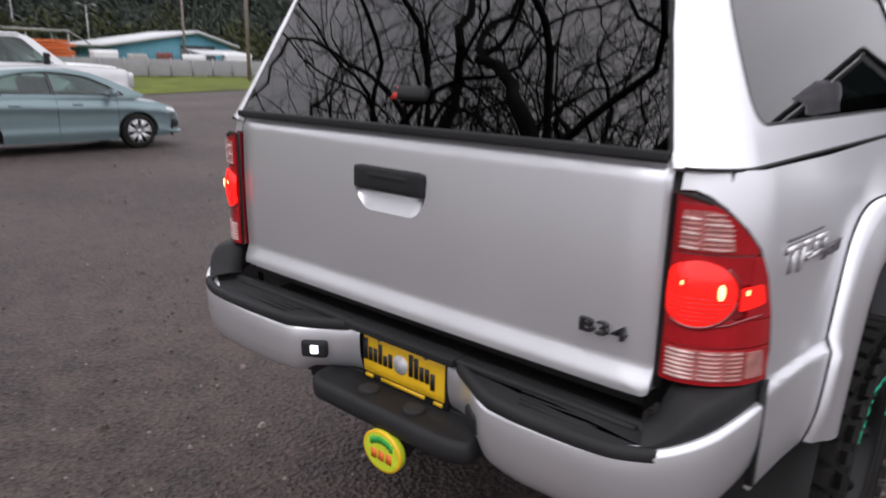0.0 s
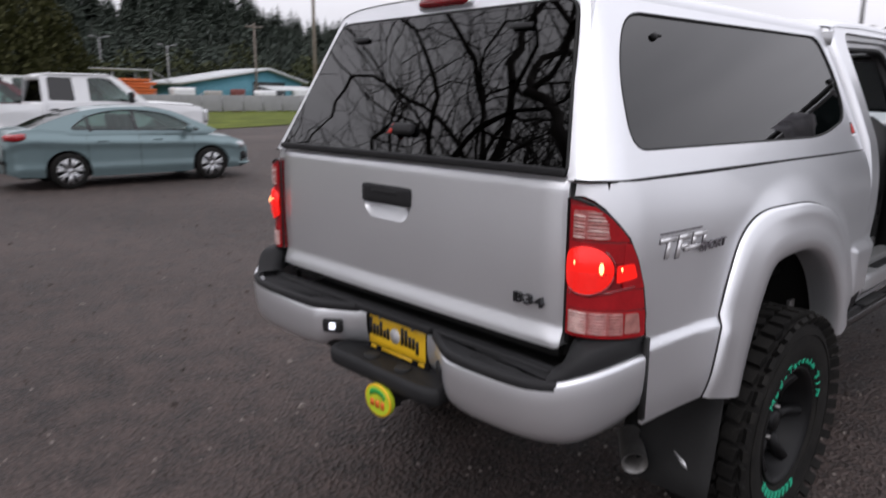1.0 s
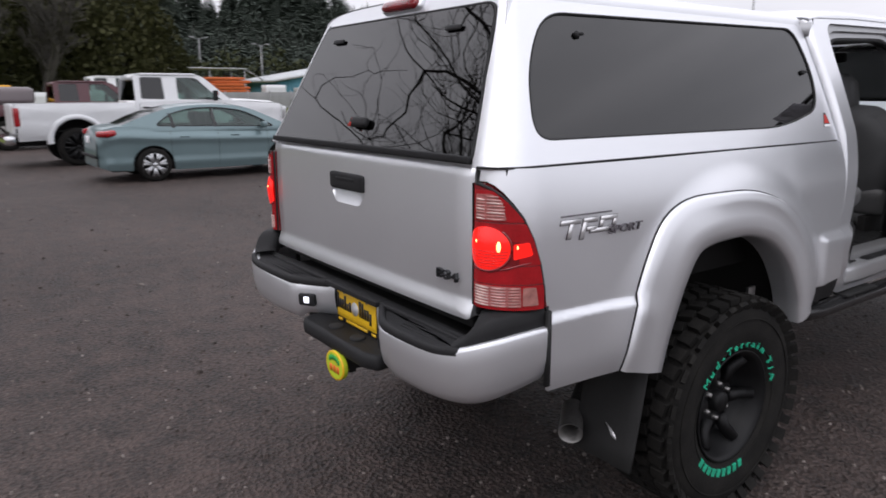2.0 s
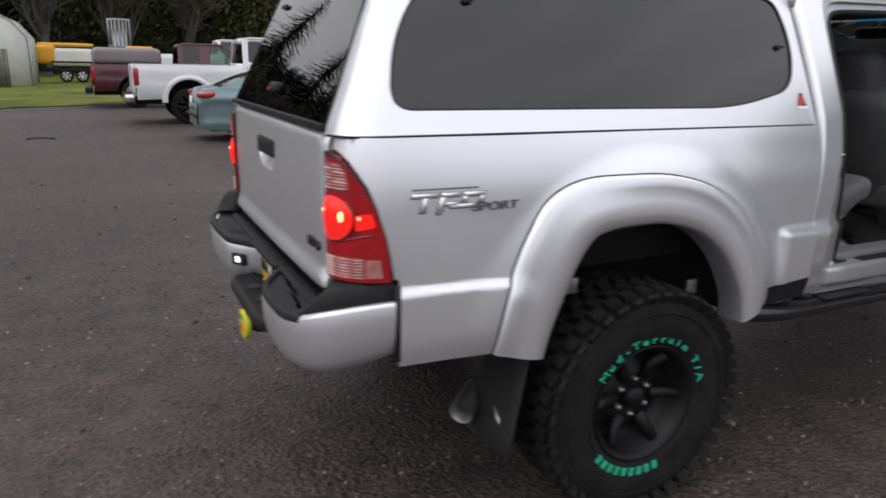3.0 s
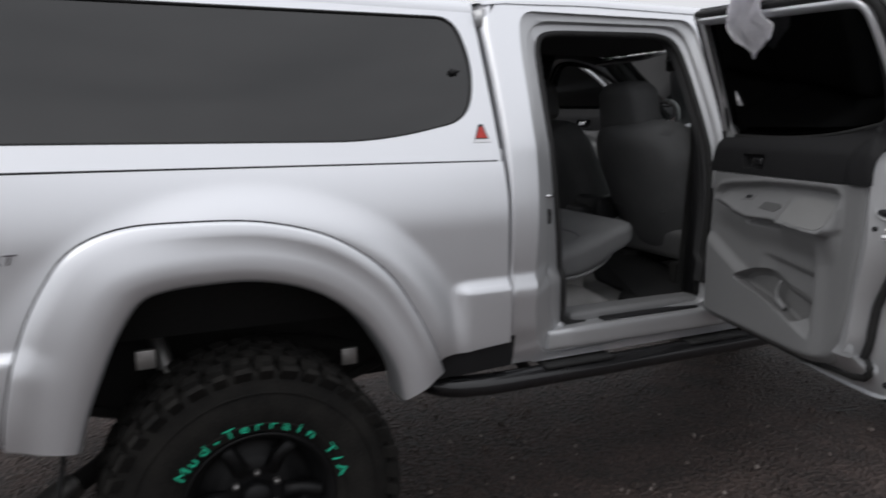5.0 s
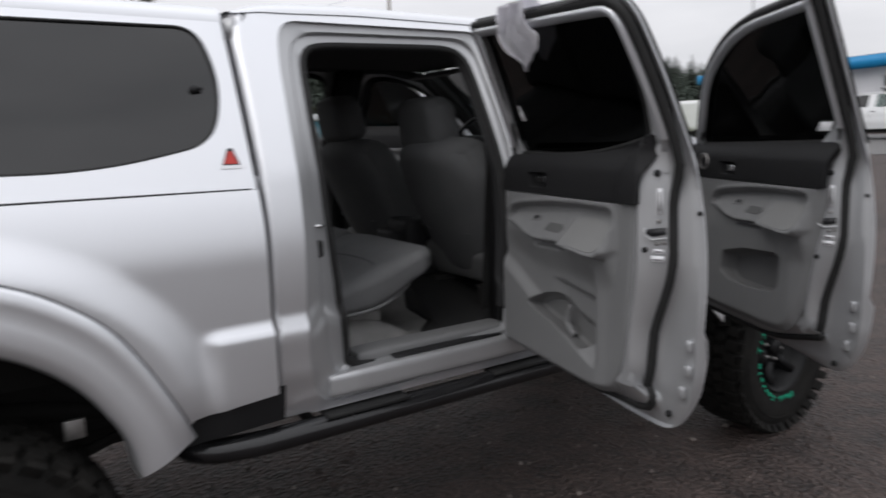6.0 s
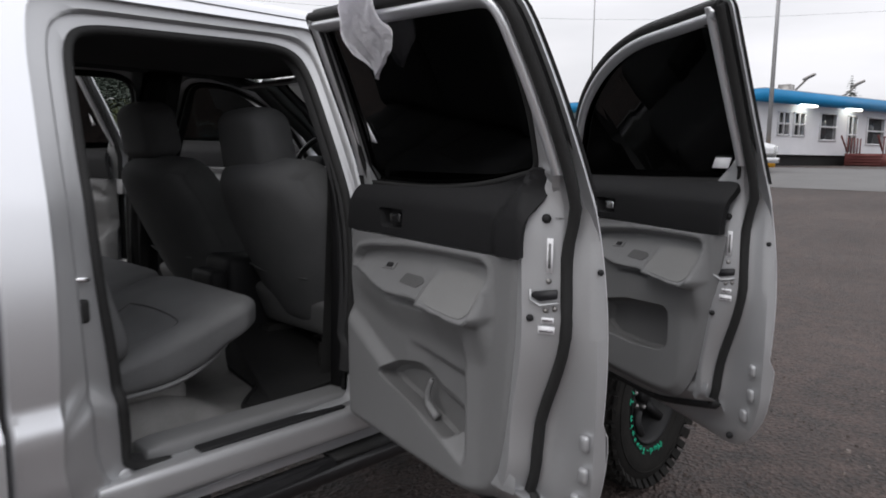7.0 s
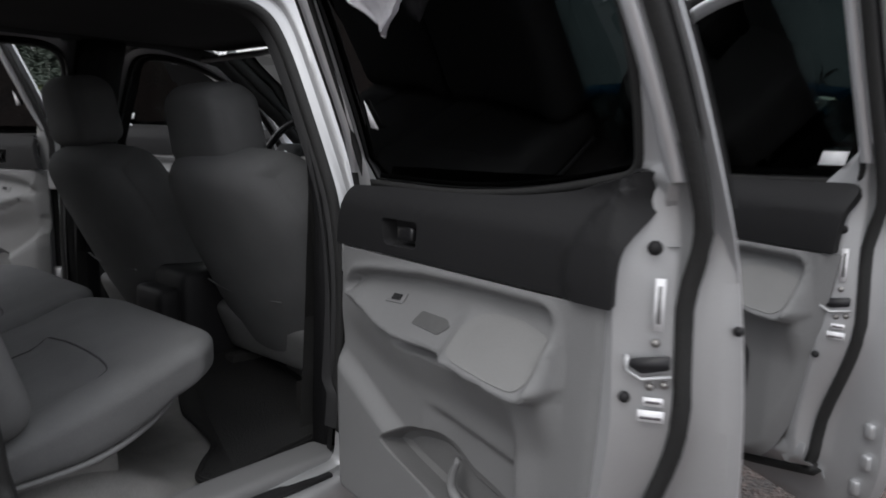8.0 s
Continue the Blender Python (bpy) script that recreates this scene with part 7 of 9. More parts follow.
def road_wheel(parent, x, y, r, w, rim_mat, spokes, flip):
    """A road wheel of a parked vehicle, with tyre, rim, spokes and nuts."""
    s = -1 if flip else 1
    bm = bmesh.new()
    rr = r * 0.72
    revolve(bm, [(-w / 2, rr), (-w / 2 - 0.004, (r + rr) / 2), (-w / 2 + 0.02, r * 0.98), (-w / 2 + 0.04, r), (w / 2 - 0.04, r), (w / 2 - 0.02, r * 0.98), (w / 2 + 0.004, (r + rr) / 2), (w / 2, rr)], (x, y, r), "x", 36)
    bmesh.ops.recalc_face_normals(bm, faces=bm.faces)
    t = part("wheel", bm, TYRE, parent)
    bm = bmesh.new()
    revolve(bm, [(s * w / 2, rr), (s * (w / 2 + 0.004), rr * 0.97), (s * (w / 2 - 0.03), rr * 0.90), (s * (w / 2 - 0.09), rr * 0.84), (s * (w / 2 - 0.09), 0.0)], (x, y, r), "x", 32)
    part("rim_barrel", bm, RIM_BLACK if rim_mat is not CHROME else rim_mat, t)
    bm = bmesh.new()
    for k in range(spokes):
        a = 2 * math.pi * k / spokes + 0.2
        for da in (-0.11, 0.11):
            tube(bm, [(x + s * (w / 2 - 0.028), y + 0.05 * math.cos(a), r + 0.05 * math.sin(a)), (x + s * (w / 2 - 0.012), y + rr * 0.6 * math.cos(a + da), r + rr * 0.6 * math.sin(a + da)), (x + s * (w / 2 - 0.010), y + rr * 0.95 * math.cos(a + da * 1.5), r + rr * 0.95 * math.sin(a + da * 1.5))], [0.030, 0.028, 0.030], 6)
    revolve(bm, [(s * (w / 2 - 0.04), 0.062), (s * (w / 2 - 0.008), 0.055), (s * (w / 2 - 0.004), 0.0)], (x, y, r), "x", 16)
    revolve(bm, [(s * (w / 2 - 0.03), rr * 0.93), (s * (w / 2 + 0.002), rr * 0.99), (s * (w / 2 + 0.005), rr * 0.95)], (x, y, r), "x", 32)
    part("rim", bm, rim_mat, t)


def sedan(m):
    """A four-door saloon: local y forward, origin on the ground under its middle. Rear axle at y -1.32, front at 1.32."""
    car = thing("sedan_car", "teal-grey four-door sedan parked on gravel", "car", m=m)
    HW = 0.875

    def top(y):      # shoulder line
        return curve(((-2.28, 0.80), (-2.20, 1.00), (-1.9, 1.050), (-0.9, 0.985), (0.6, 0.935), (1.1, 0.915), (1.7, 0.845), (2.15, 0.735), (2.30, 0.58)), y)

    def wide(y):
        return HW * curve(((-2.30, 0.74), (-2.1, 0.90), (-1.5, 0.985), (0, 1.0), (1.4, 0.985), (1.95, 0.88), (2.30, 0.62)), y)

    def side(y, z):
        t = top(y)
        k = max(0.0, min(1.0, (z - 0.18) / (t - 0.18)))
        bulge = 1 - 0.10 * smoothstep(0.75, 1.0, k) - 0.05 * smoothstep(0.3, 0.0, k) - 0.030 * smoothstep(0.80, 0.62, k) * smoothstep(0.14, 0.34, k)
        return wide(y) * bulge, y, z
    arch = lambda yc: [(yc + 0.375 * math.cos(a), 0.325 + 0.355 * math.sin(a)) for a in [math.pi * k / 16 for k in range(17)]]
    low = [(-2.26, 0.30), (-2.1, 0.24), (-1.70, 0.22)]
    out = low + list(reversed(arch(-1.32))) + [(-0.94, 0.20), (0.94, 0.19)] + list(reversed(arch(1.32))) + [(1.70, 0.20), (2.12, 0.22), (2.27, 0.30)]
    out += [(y, top(y)) for y in [2.28 - 4.54 * k / 40 for k in range(41)]]
    for s in (False, True):
        part("body_side", panel(out, side, step=(0.10, 0.05), thick=0.01), PAINT_TEAL, car, flip=s)
    # bonnet, boot and nose between the sides
    bm = bmesh.new()
    rings = []
    for k in range(41):
        y = -2.27 + 4.55 * k / 40
        x, z = side(y, top(y))[0], top(y)
        cr = curve(((-2.3, 0.03), (-1.9, 0.035), (-1.2, 0.02), (0.7, 0.02), (1.2, 0.07), (2.0, 0.05), (2.3, 0.02)), y)
        rings.append([Vector((x * (j / 6 - 1), y, z + cr * (1 - (j / 6 - 1) ** 2) ** 0.8)) for j in range(13)])
    rings = [[Vector((p.x, -2.285, 0.30)) for p in rings[0]]] + rings + [[Vector((p.x, 2.30, 0.30)) for p in rings[-1]]]
    loft(bm, rings, False, False)
    bmesh.ops.recalc_face_normals(bm, faces=bm.faces)
    part("body_top", bm, PAINT_TEAL, car)
    # greenhouse
    ROOF = [(-1.86, 1.045), (-1.40, 1.235), (-0.98, 1.358), (-0.55, 1.418), (0.0, 1.430), (0.45, 1.392), (0.75, 1.315), (1.08, 1.170), (1.50, 0.975)]
    roof = spline([(0, a, b) for a, b in ROOF], 4)
    def gh(y, z):
        return 0.800 - 0.42 * max(0, z - 0.96) - 0.10 * smoothstep(-1.2, -1.9, y), y, z
    glass_o = [(p.y, p.z) for p in roof]
    win = rounded([(-1.24, 1.048), (1.12, 0.985), (0.84, 1.150), (0.52, 1.300), (0.0, 1.376), (-0.5, 1.364), (-0.92, 1.265)], [0.10, 0.03, 0.08, 0.15, 0.2, 0.2, 0.15], 5)
    for s in (False, True):
        part("cabin_side", panel(list(reversed(glass_o)) + [(-1.70, 0.93), (1.30, 0.89)], gh, holes=[win], step=(0.12, 0.06), thick=0.01), PAINT_TEAL, car, flip=s)
        part("side_window", panel(inset(win, -0.01), lambda u, v: tuple(Vector(gh(u, v)) - Vector((0.012, 0, 0))), step=0.3, thick=0.004), GLASS_CAR, car, flip=s)
        bm = bmesh.new()
        tube(bm, [Vector(gh(p[0], p[1])) + Vector((0.001, 0, 0)) for p in win], 0.014, 5, closed=True)
        part("window_frame", bm, BLACK_GLOSS, car, flip=s)
        for y0 in (-0.08, -0.90):
            bm = bmesh.new()
            loft(bm, [[Vector(gh(y0 + dy - 0.03, z)) + Vector((0.003, 0, 0)), Vector(gh(y0 + dy + 0.03, z)) + Vector((0.003, 0, 0))] for z, dy in ((1.00, 0), (1.19, -0.02), (1.376 if y0 > -0.5 else 1.275, -0.04))], False, False)
            part("window_post", bm, BLACK_GLOSS, car, flip=s)
        for y0 in (0.28, -0.72):
            bm = bmesh.new()
            soft_box(bm, (side(y0, 0.835)[0] + 0.012, y0, 0.835), (0.03, 0.18, 0.03), 0.012, 4)
            part("door_handle", bm, PAINT_TEAL, car, flip=s)
        for y0 in (0.98, -0.06, -0.98):
            bm = bmesh.new()
            tube(bm, [Vector(side(y0, 0.26 + (top(y0) - 0.28) * k / 8)) + Vector((0.001, 0, 0)) for k in range(9)], 0.004, 4)
            part("door_seam", bm, BLACK_INK, car, flip=s)
        bm = bmesh.new()
        soft_box(bm, (0.93, 0.87, 1.02), (0.20, 0.10, 0.13), 0.04, 5)
        part("door_mirror", bm, PAINT_TEAL, car, flip=s)
        bm = bmesh.new()
        soft_box(bm, (0.705, -2.10, 0.925), (0.30, 0.26, 0.12), 0.05, 6, rot=(6, 0, 30))
        part("tail_lamp", bm, LENS_RED, car, "red tail lamp", flip=s)
        bm = bmesh.new()
        soft_box(bm, (0.60, 1.985, 0.690), (0.28, 0.36, 0.11), 0.05, 6, rot=(-16, 0, -30))
        part("headlamp", bm, material("headlamp_glass", (0.55, 0.57, 0.58), rough=0.1, metal=0.4, coat=1.0), car, "clear headlamp", flip=s)
        bm = bmesh.new()
        soft_box(bm, (0.640, 2.085, 0.435), (0.20, 0.20, 0.15), 0.05, 5, rot=(0, 0, -42))
        part("bumper_pocket", bm, BLACK_PLASTIC, car, "dark bumper corner pocket", flip=s)
        bm = bmesh.new()
        soft_box(bm, (0.665, 2.06, 0.285), (0.24, 0.30, 0.06), 0.028, 5, rot=(0, 0, -40))
        part("bumper_lip", bm, PAINT_TEAL, car, flip=s)
        for yc in (-1.32, 1.32):
            road_wheel(car, -0.78 if s else 0.78, yc, 0.318, 0.20, ALLOY, 7, s)
            bm = bmesh.new()
            loft(bm, [[Vector((0.84, yc + 0.385 * math.cos(a), 0.325 + 0.365 * math.sin(a))), Vector((0.60, yc + 0.385 * math.cos(a), 0.325 + 0.365 * math.sin(a))), Vector((0.55, yc, 0.325))] for a in [math.pi * k / 12 for k in range(13)]], False, False)
            part("wheel_well", bm, UNDER, car, flip=s)
    bm = bmesh.new()
    rings = []
    for p in roof:
        x = gh(p.y, p.z)[0]
        rings.append([Vector((x * (j / 6 - 1), p.y, p.z + 0.035 * (1 - (j / 6 - 1) ** 2))) for j in range(13)])
    n = len(rings)
    loft(bm, rings[8:22], False, False)
    bmesh.ops.recalc_face_normals(bm, faces=bm.faces)
    part("roof", bm, PAINT_TEAL, car)
    bm = bmesh.new()
    loft(bm, rings[21:], False, False)
    part("windscreen", bm, GLASS_CAR, car)
    bm = bmesh.new()
    loft(bm, rings[:9], False, False)
    part("rear_window", bm, GLASS_CAR, car)
    bm = boxes(((0, 0.0, 0.30), (1.46, 4.1, 0.18)))
    part("underbody", bm, UNDER, car)
    bm = bmesh.new()
    for x0, y0 in ((0.36, 0.15), (-0.36, 0.15), (0.0, -0.95)):
        soft_box(bm, (x0, y0 - 0.25, 0.98), (0.48 if y0 > 0 else 1.2, 0.16, 0.62), 0.06, 5, rot=(12, 0, 0))
        soft_box(bm, (x0, y0 + 0.05, 0.58), (0.48 if y0 > 0 else 1.2, 0.50, 0.16), 0.05, 5)
    part("seats", bm, FABRIC_DARK, car)
    bm = bmesh.new()
    soft_box(bm, (0, -2.31, 0.50), (1.40, 0.03, 0.06), 0.012, 4)
    part("bumper_strip", bm, BLACK_PLASTIC, car)
    bm = bmesh.new()
    soft_box(bm, (0, -2.30, 0.80), (0.31, 0.02, 0.13), 0.006, 3)
    part("plate", bm, PAPER, car)
    return car


def big_pickup(m, paint, label, wheel_mat, gate=None, cap=None, flare=True, lift=0.0):
    """A full-size crew-cab pickup: local y forward, origin on the ground under its tailgate."""
    t = thing("pickup_truck", label, "pickup truck", m=m)
    W, R = 1.0, 0.44
    ya, yf = 1.22, 5.20
    z0, zr = 0.66 + lift, 1.50 + lift
    def side(y, z):
        k = (z - z0) / (zr - z0)
        return W - 0.05 * smoothstep(0.8, 1.0, k) - 0.05 * smoothstep(0.2, 0.0, k) + 0.02 * smoothstep(0.08, 0.0, abs(k - 0.40)) - 0.10 * smoothstep(6.0, 6.5, y), y, z
    ar = lambda yc, r=0.52: [(yc + r * math.cos(a), z0 + 0.02 + (r - 0.03) * math.sin(a)) for a in [math.pi * k / 14 for k in range(15)]]
    bed = [(0.02, z0)] + list(reversed(ar(ya))) + [(2.52, z0), (2.52, zr), (0.02, zr)]
    cabo = [(2.57, z0 - 0.02), (4.55, z0 - 0.02)] + list(reversed(ar(yf))) + [(6.05, z0), (6.42, z0 + 0.05), (6.45, zr - 0.25), (6.30, zr - 0.06), (5.2, zr + 0.02), (4.62, zr + 0.06), (4.2, zr + 0.05), (2.57, zr + 0.02)]
    for s in (False, True):
        part("bed_side", panel(bed, side, step=(0.14, 0.10), thick=0.05), paint, t, flip=s)
        part("cab_side", panel(cabo, side, step=(0.2, 0.12), thick=0.02), paint, t, flip=s)
        for yc in (ya, yf):
            if flare:
                bm = bmesh.new()
                rings = []
                for a in [math.pi * (k / 20 * 1.08 - 0.04) for k in range(21)]:
                    c, sn_ = math.cos(a), math.sin(a)
                    rings.append([Vector((W - 0.02, yc + 0.65 * c, z0 + 0.60 * sn_)), Vector((W + 0.045, yc + 0.62 * c, z0 + 0.575 * sn_)), Vector((W + 0.055, yc + 0.56 * c, z0 + 0.52 * sn_)), Vector((W + 0.045, yc + 0.515 * c, z0 + 0.485 * sn_)), Vector((W - 0.08, yc + 0.51 * c, z0 + 0.48 * sn_))])
                loft(bm, rings, False, False)
                bmesh.ops.recalc_face_normals(bm, faces=bm.faces)
                part("wheel_flare", bm, paint, t, flip=s)
            bm = bmesh.new()
            loft(bm, [[Vector((W - 0.02, yc + 0.54 * math.cos(a), z0 + 0.52 * math.sin(a))), Vector((0.6, yc + 0.54 * math.cos(a), z0 + 0.52 * math.sin(a))), Vector((0.58, yc, z0))] for a in [math.pi * k / 12 for k in range(13)]], False, False)
            part("wheel_well", bm, UNDER, t, flip=s)
            road_wheel(t, (-1 if s else 1) * (W - 0.12), yc, R, 0.29, wheel_mat, 8, s)
        def up(y, z):
            return W - 0.07 - 0.30 * max(0, z - zr), y, z
        zt = zr + 0.69
        cabin = rounded([(2.58, zr), (4.96, zr + 0.03), (4.30, zt - 0.06), (4.08, zt), (2.80, zt), (2.60, zt - 0.05)], [0.01, 0.01, 0.15, 0.1, 0.1, 0.06], 4)
        w1 = rounded([(2.72, zr + 0.09), (3.28, zr + 0.07), (3.27, zt - 0.08), (2.75, zt - 0.08)], 0.05)
        w2 = rounded([(3.60, zr + 0.07), (4.72, zr + 0.05), (4.52, zr + 0.20), (4.13, zt - 0.10), (4.00, zt - 0.08), (3.62, zt - 0.08)], [0.05, 0.03, 0.1, 0.08, 0.05, 0.05])
        part("cabin_side", panel(cabin, up, holes=[w1, w2], step=(0.25, 0.15), thick=0.02), paint, t, flip=s)
        for nm, wn_, mt in (("rear_side_window", w1, GLASS_DARK), ("front_side_window", w2, GLASS_CAR)):
            part(nm, panel(inset(wn_, -0.01), lambda u, v: tuple(Vector(up(u, v)) - Vector((0.018, 0, 0))), step=0.3, thick=0.004), mt, t, flip=s)
        for y0 in (3.45, 4.78, 2.66):
            bm = bmesh.new()
            tube(bm, [Vector(side(y0, z0 + 0.05 + (zr - z0 - 0.06) * k / 6)) + Vector((0.001, 0, 0)) for k in range(7)], 0.005, 4)
            part("door_seam", bm, BLACK_INK, t, flip=s)
        for y0 in (2.80, 3.60):
            bm = bmesh.new()
            soft_box(bm, (W + 0.01, y0, zr - 0.12), (0.04, 0.18, 0.04), 0.015, 4)
            part("door_handle", bm, BLACK_PLASTIC, t, flip=s)
        bm = bmesh.new()
        soft_box(bm, (W + 0.18, 4.46, zr + 0.16), (0.18, 0.09, 0.26), 0.03, 5)
        tube(bm, [(W - 0.05, 4.49, zr + 0.10), (W + 0.12, 4.47, zr + 0.12)], 0.03, 6)
        mir = part("door_mirror", bm, BLACK_PLASTIC, t, flip=s)
        bm = bmesh.new()
        soft_box(bm, (W + 0.18, 4.51, zr + 0.22), (0.13, 0.03, 0.09), 0.01, 3)
        part("mirror_signal", bm, LENS_RED, mir, "red-orange mirror lens", flip=s)
        bm = bmesh.new()
        soft_box(bm, (W - 0.05, 0.03, zr - 0.30), (0.14, 0.12, 0.42), 0.03, 5)
        part("tail_lamp", bm, LENS_RED, t, "red tail lamp", flip=s)
        bm = bmesh.new()
        soft_box(bm, (W - 0.16, 6.40, zr - 0.30), (0.28, 0.14, 0.34), 0.04, 5)
        part("headlamp", bm, material("truck_headlamp", (0.6, 0.61, 0.62), rough=0.1, metal=0.4, coat=1.0), t, flip=s)
    bm = bmesh.new()
    soft_box(bm, (0, 3.43, zt - 0.01), (2 * (W - 0.07 - 0.30 * 0.56), 1.40, 0.06), 0.028, 8)
    part("roof", bm, paint, t)
    bm = bmesh.new()
    loft(bm, [[Vector((x, 4.10 + 0.06 * (1 - x * x), zt - 0.02)) for x in (-0.72, -0.36, 0, 0.36, 0.72)], [Vector((x * 1.22, 4.96 + 0.06 * (1 - x * x), zr + 0.05)) for x in (-0.72, -0.36, 0, 0.36, 0.72)]], False, False)
    part("windscreen", bm, GLASS_CAR, t)
    part("cab_back", boxes(((0, 2.58, (z0 + zr) / 2 + 0.05), (1.86, 0.02, zr - z0)), ((0, 2.64, zt - 0.08), (1.4, 0.04, 0.12))), paint, t)
    bm = bmesh.new()
    loft(bm, [[Vector((-0.85, 2.60, zr + 0.05)), Vector((0.85, 2.60, zr + 0.05))], [Vector((-0.70, 2.68, zt - 0.10)), Vector((0.70, 2.68, zt - 0.10))]], False, False)
    part("cab_rear_window", bm, GLASS_DARK, t)
    bm = bmesh.new()
    rings = [[Vector(((j / 6 - 1) * w, y, z + 0.06 * (1 - (j / 6 - 1) ** 4))) for j in range(13)] for y, w, z in ((4.62, 0.95, zr + 0.05), (5.4, 0.94, zr + 0.02), (6.1, 0.92, zr - 0.03), (6.40, 0.88, zr - 0.12), (6.46, 0.84, zr - 0.26))]
    loft(bm, rings, False, False)
    bmesh.ops.recalc_face_normals(bm, faces=bm.faces)
    part("bonnet", bm, paint, t)
    bm = bmesh.new()
    soft_box(bm, (0, 6.46, zr - 0.38), (1.30, 0.06, 0.36), 0.025, 6)
    part("grille", bm, CHROME, t)
    bm = bmesh.new()
    soft_box(bm, (0, 6.50, z0 + 0.06), (1.94, 0.22, 0.26), 0.06, 6)
    part("front_bumper", bm, CHROME, t)
    bm = bmesh.new()
    soft_box(bm, (0, -0.02, zr - 0.34), (1.66, 0.07, 0.66), 0.025, 6)
    part("tailgate", bm, gate or paint, t)
    bm = bmesh.new()
    soft_box(bm, (0, -0.14, z0 + 0.02), (1.86, 0.24, 0.20), 0.05, 6)
    part("rear_bumper", bm, CHROME if gate is None else UNDER, t)
    part("bed_floor", boxes(((0, 1.27, z0 + 0.20), (1.7, 2.5, 0.04)), ((0.5, 3.0, z0 - 0.06), (0.1, 6.0, 0.14)), ((-0.5, 3.0, z0 - 0.06), (0.1, 6.0, 0.14)), ((0, ya, R), (1.6, 0.12, 0.12)), ((0, yf, R), (1.6, 0.12, 0.12))), UNDER, t)
    bm = bmesh.new()
    for x0 in (0.42, -0.42):
        soft_box(bm, (x0, 3.15, zr + 0.05), (0.5, 0.16, 0.75), 0.06, 5)
    part("seats", bm, FABRIC_DARK, t)
    if cap:
        bm = bmesh.new()
        soft_box(bm, (0, 1.05, zr + 0.26), (1.86, 2.05, 0.52), 0.16, 8, shape=lambda p, u: Vector((p.x * (1 - 0.08 * u.z), p.y, p.z)))
        part("bed_cap", bm, cap, t)
    return t


sedan(Matrix.Translation((-12.62, 3.49, 0)))
big_pickup(Matrix.Translation((-17.1, 0.35, 0)), PAINT_WHITE, "white lifted crew-cab pickup with black wheels", RIM_BLACK, lift=-0.06)
big_pickup(Matrix.Translation((-23.5, -0.55, 0)), PAINT_MAROON, "maroon pickup with a dark canopy, partly hidden", STEEL, gate=PAINT_MAROON, cap=PAINT_GREY, flare=False, lift=-0.14)
big_pickup(Matrix.Translation((-33.0, 2.2, 0)), PAINT_WHITE, "white pickup parked far behind, partly hidden", STEEL, flare=False, lift=0.25)
big_pickup(Matrix.Translation((-15.6, 35.5, ground_z(-15.6, 35.5))) @ Matrix.Rotation(radians(-98), 4, "Z"), PAINT_WHITE, "white pickup parked beside the office", STEEL, flare=False, lift=-0.2)


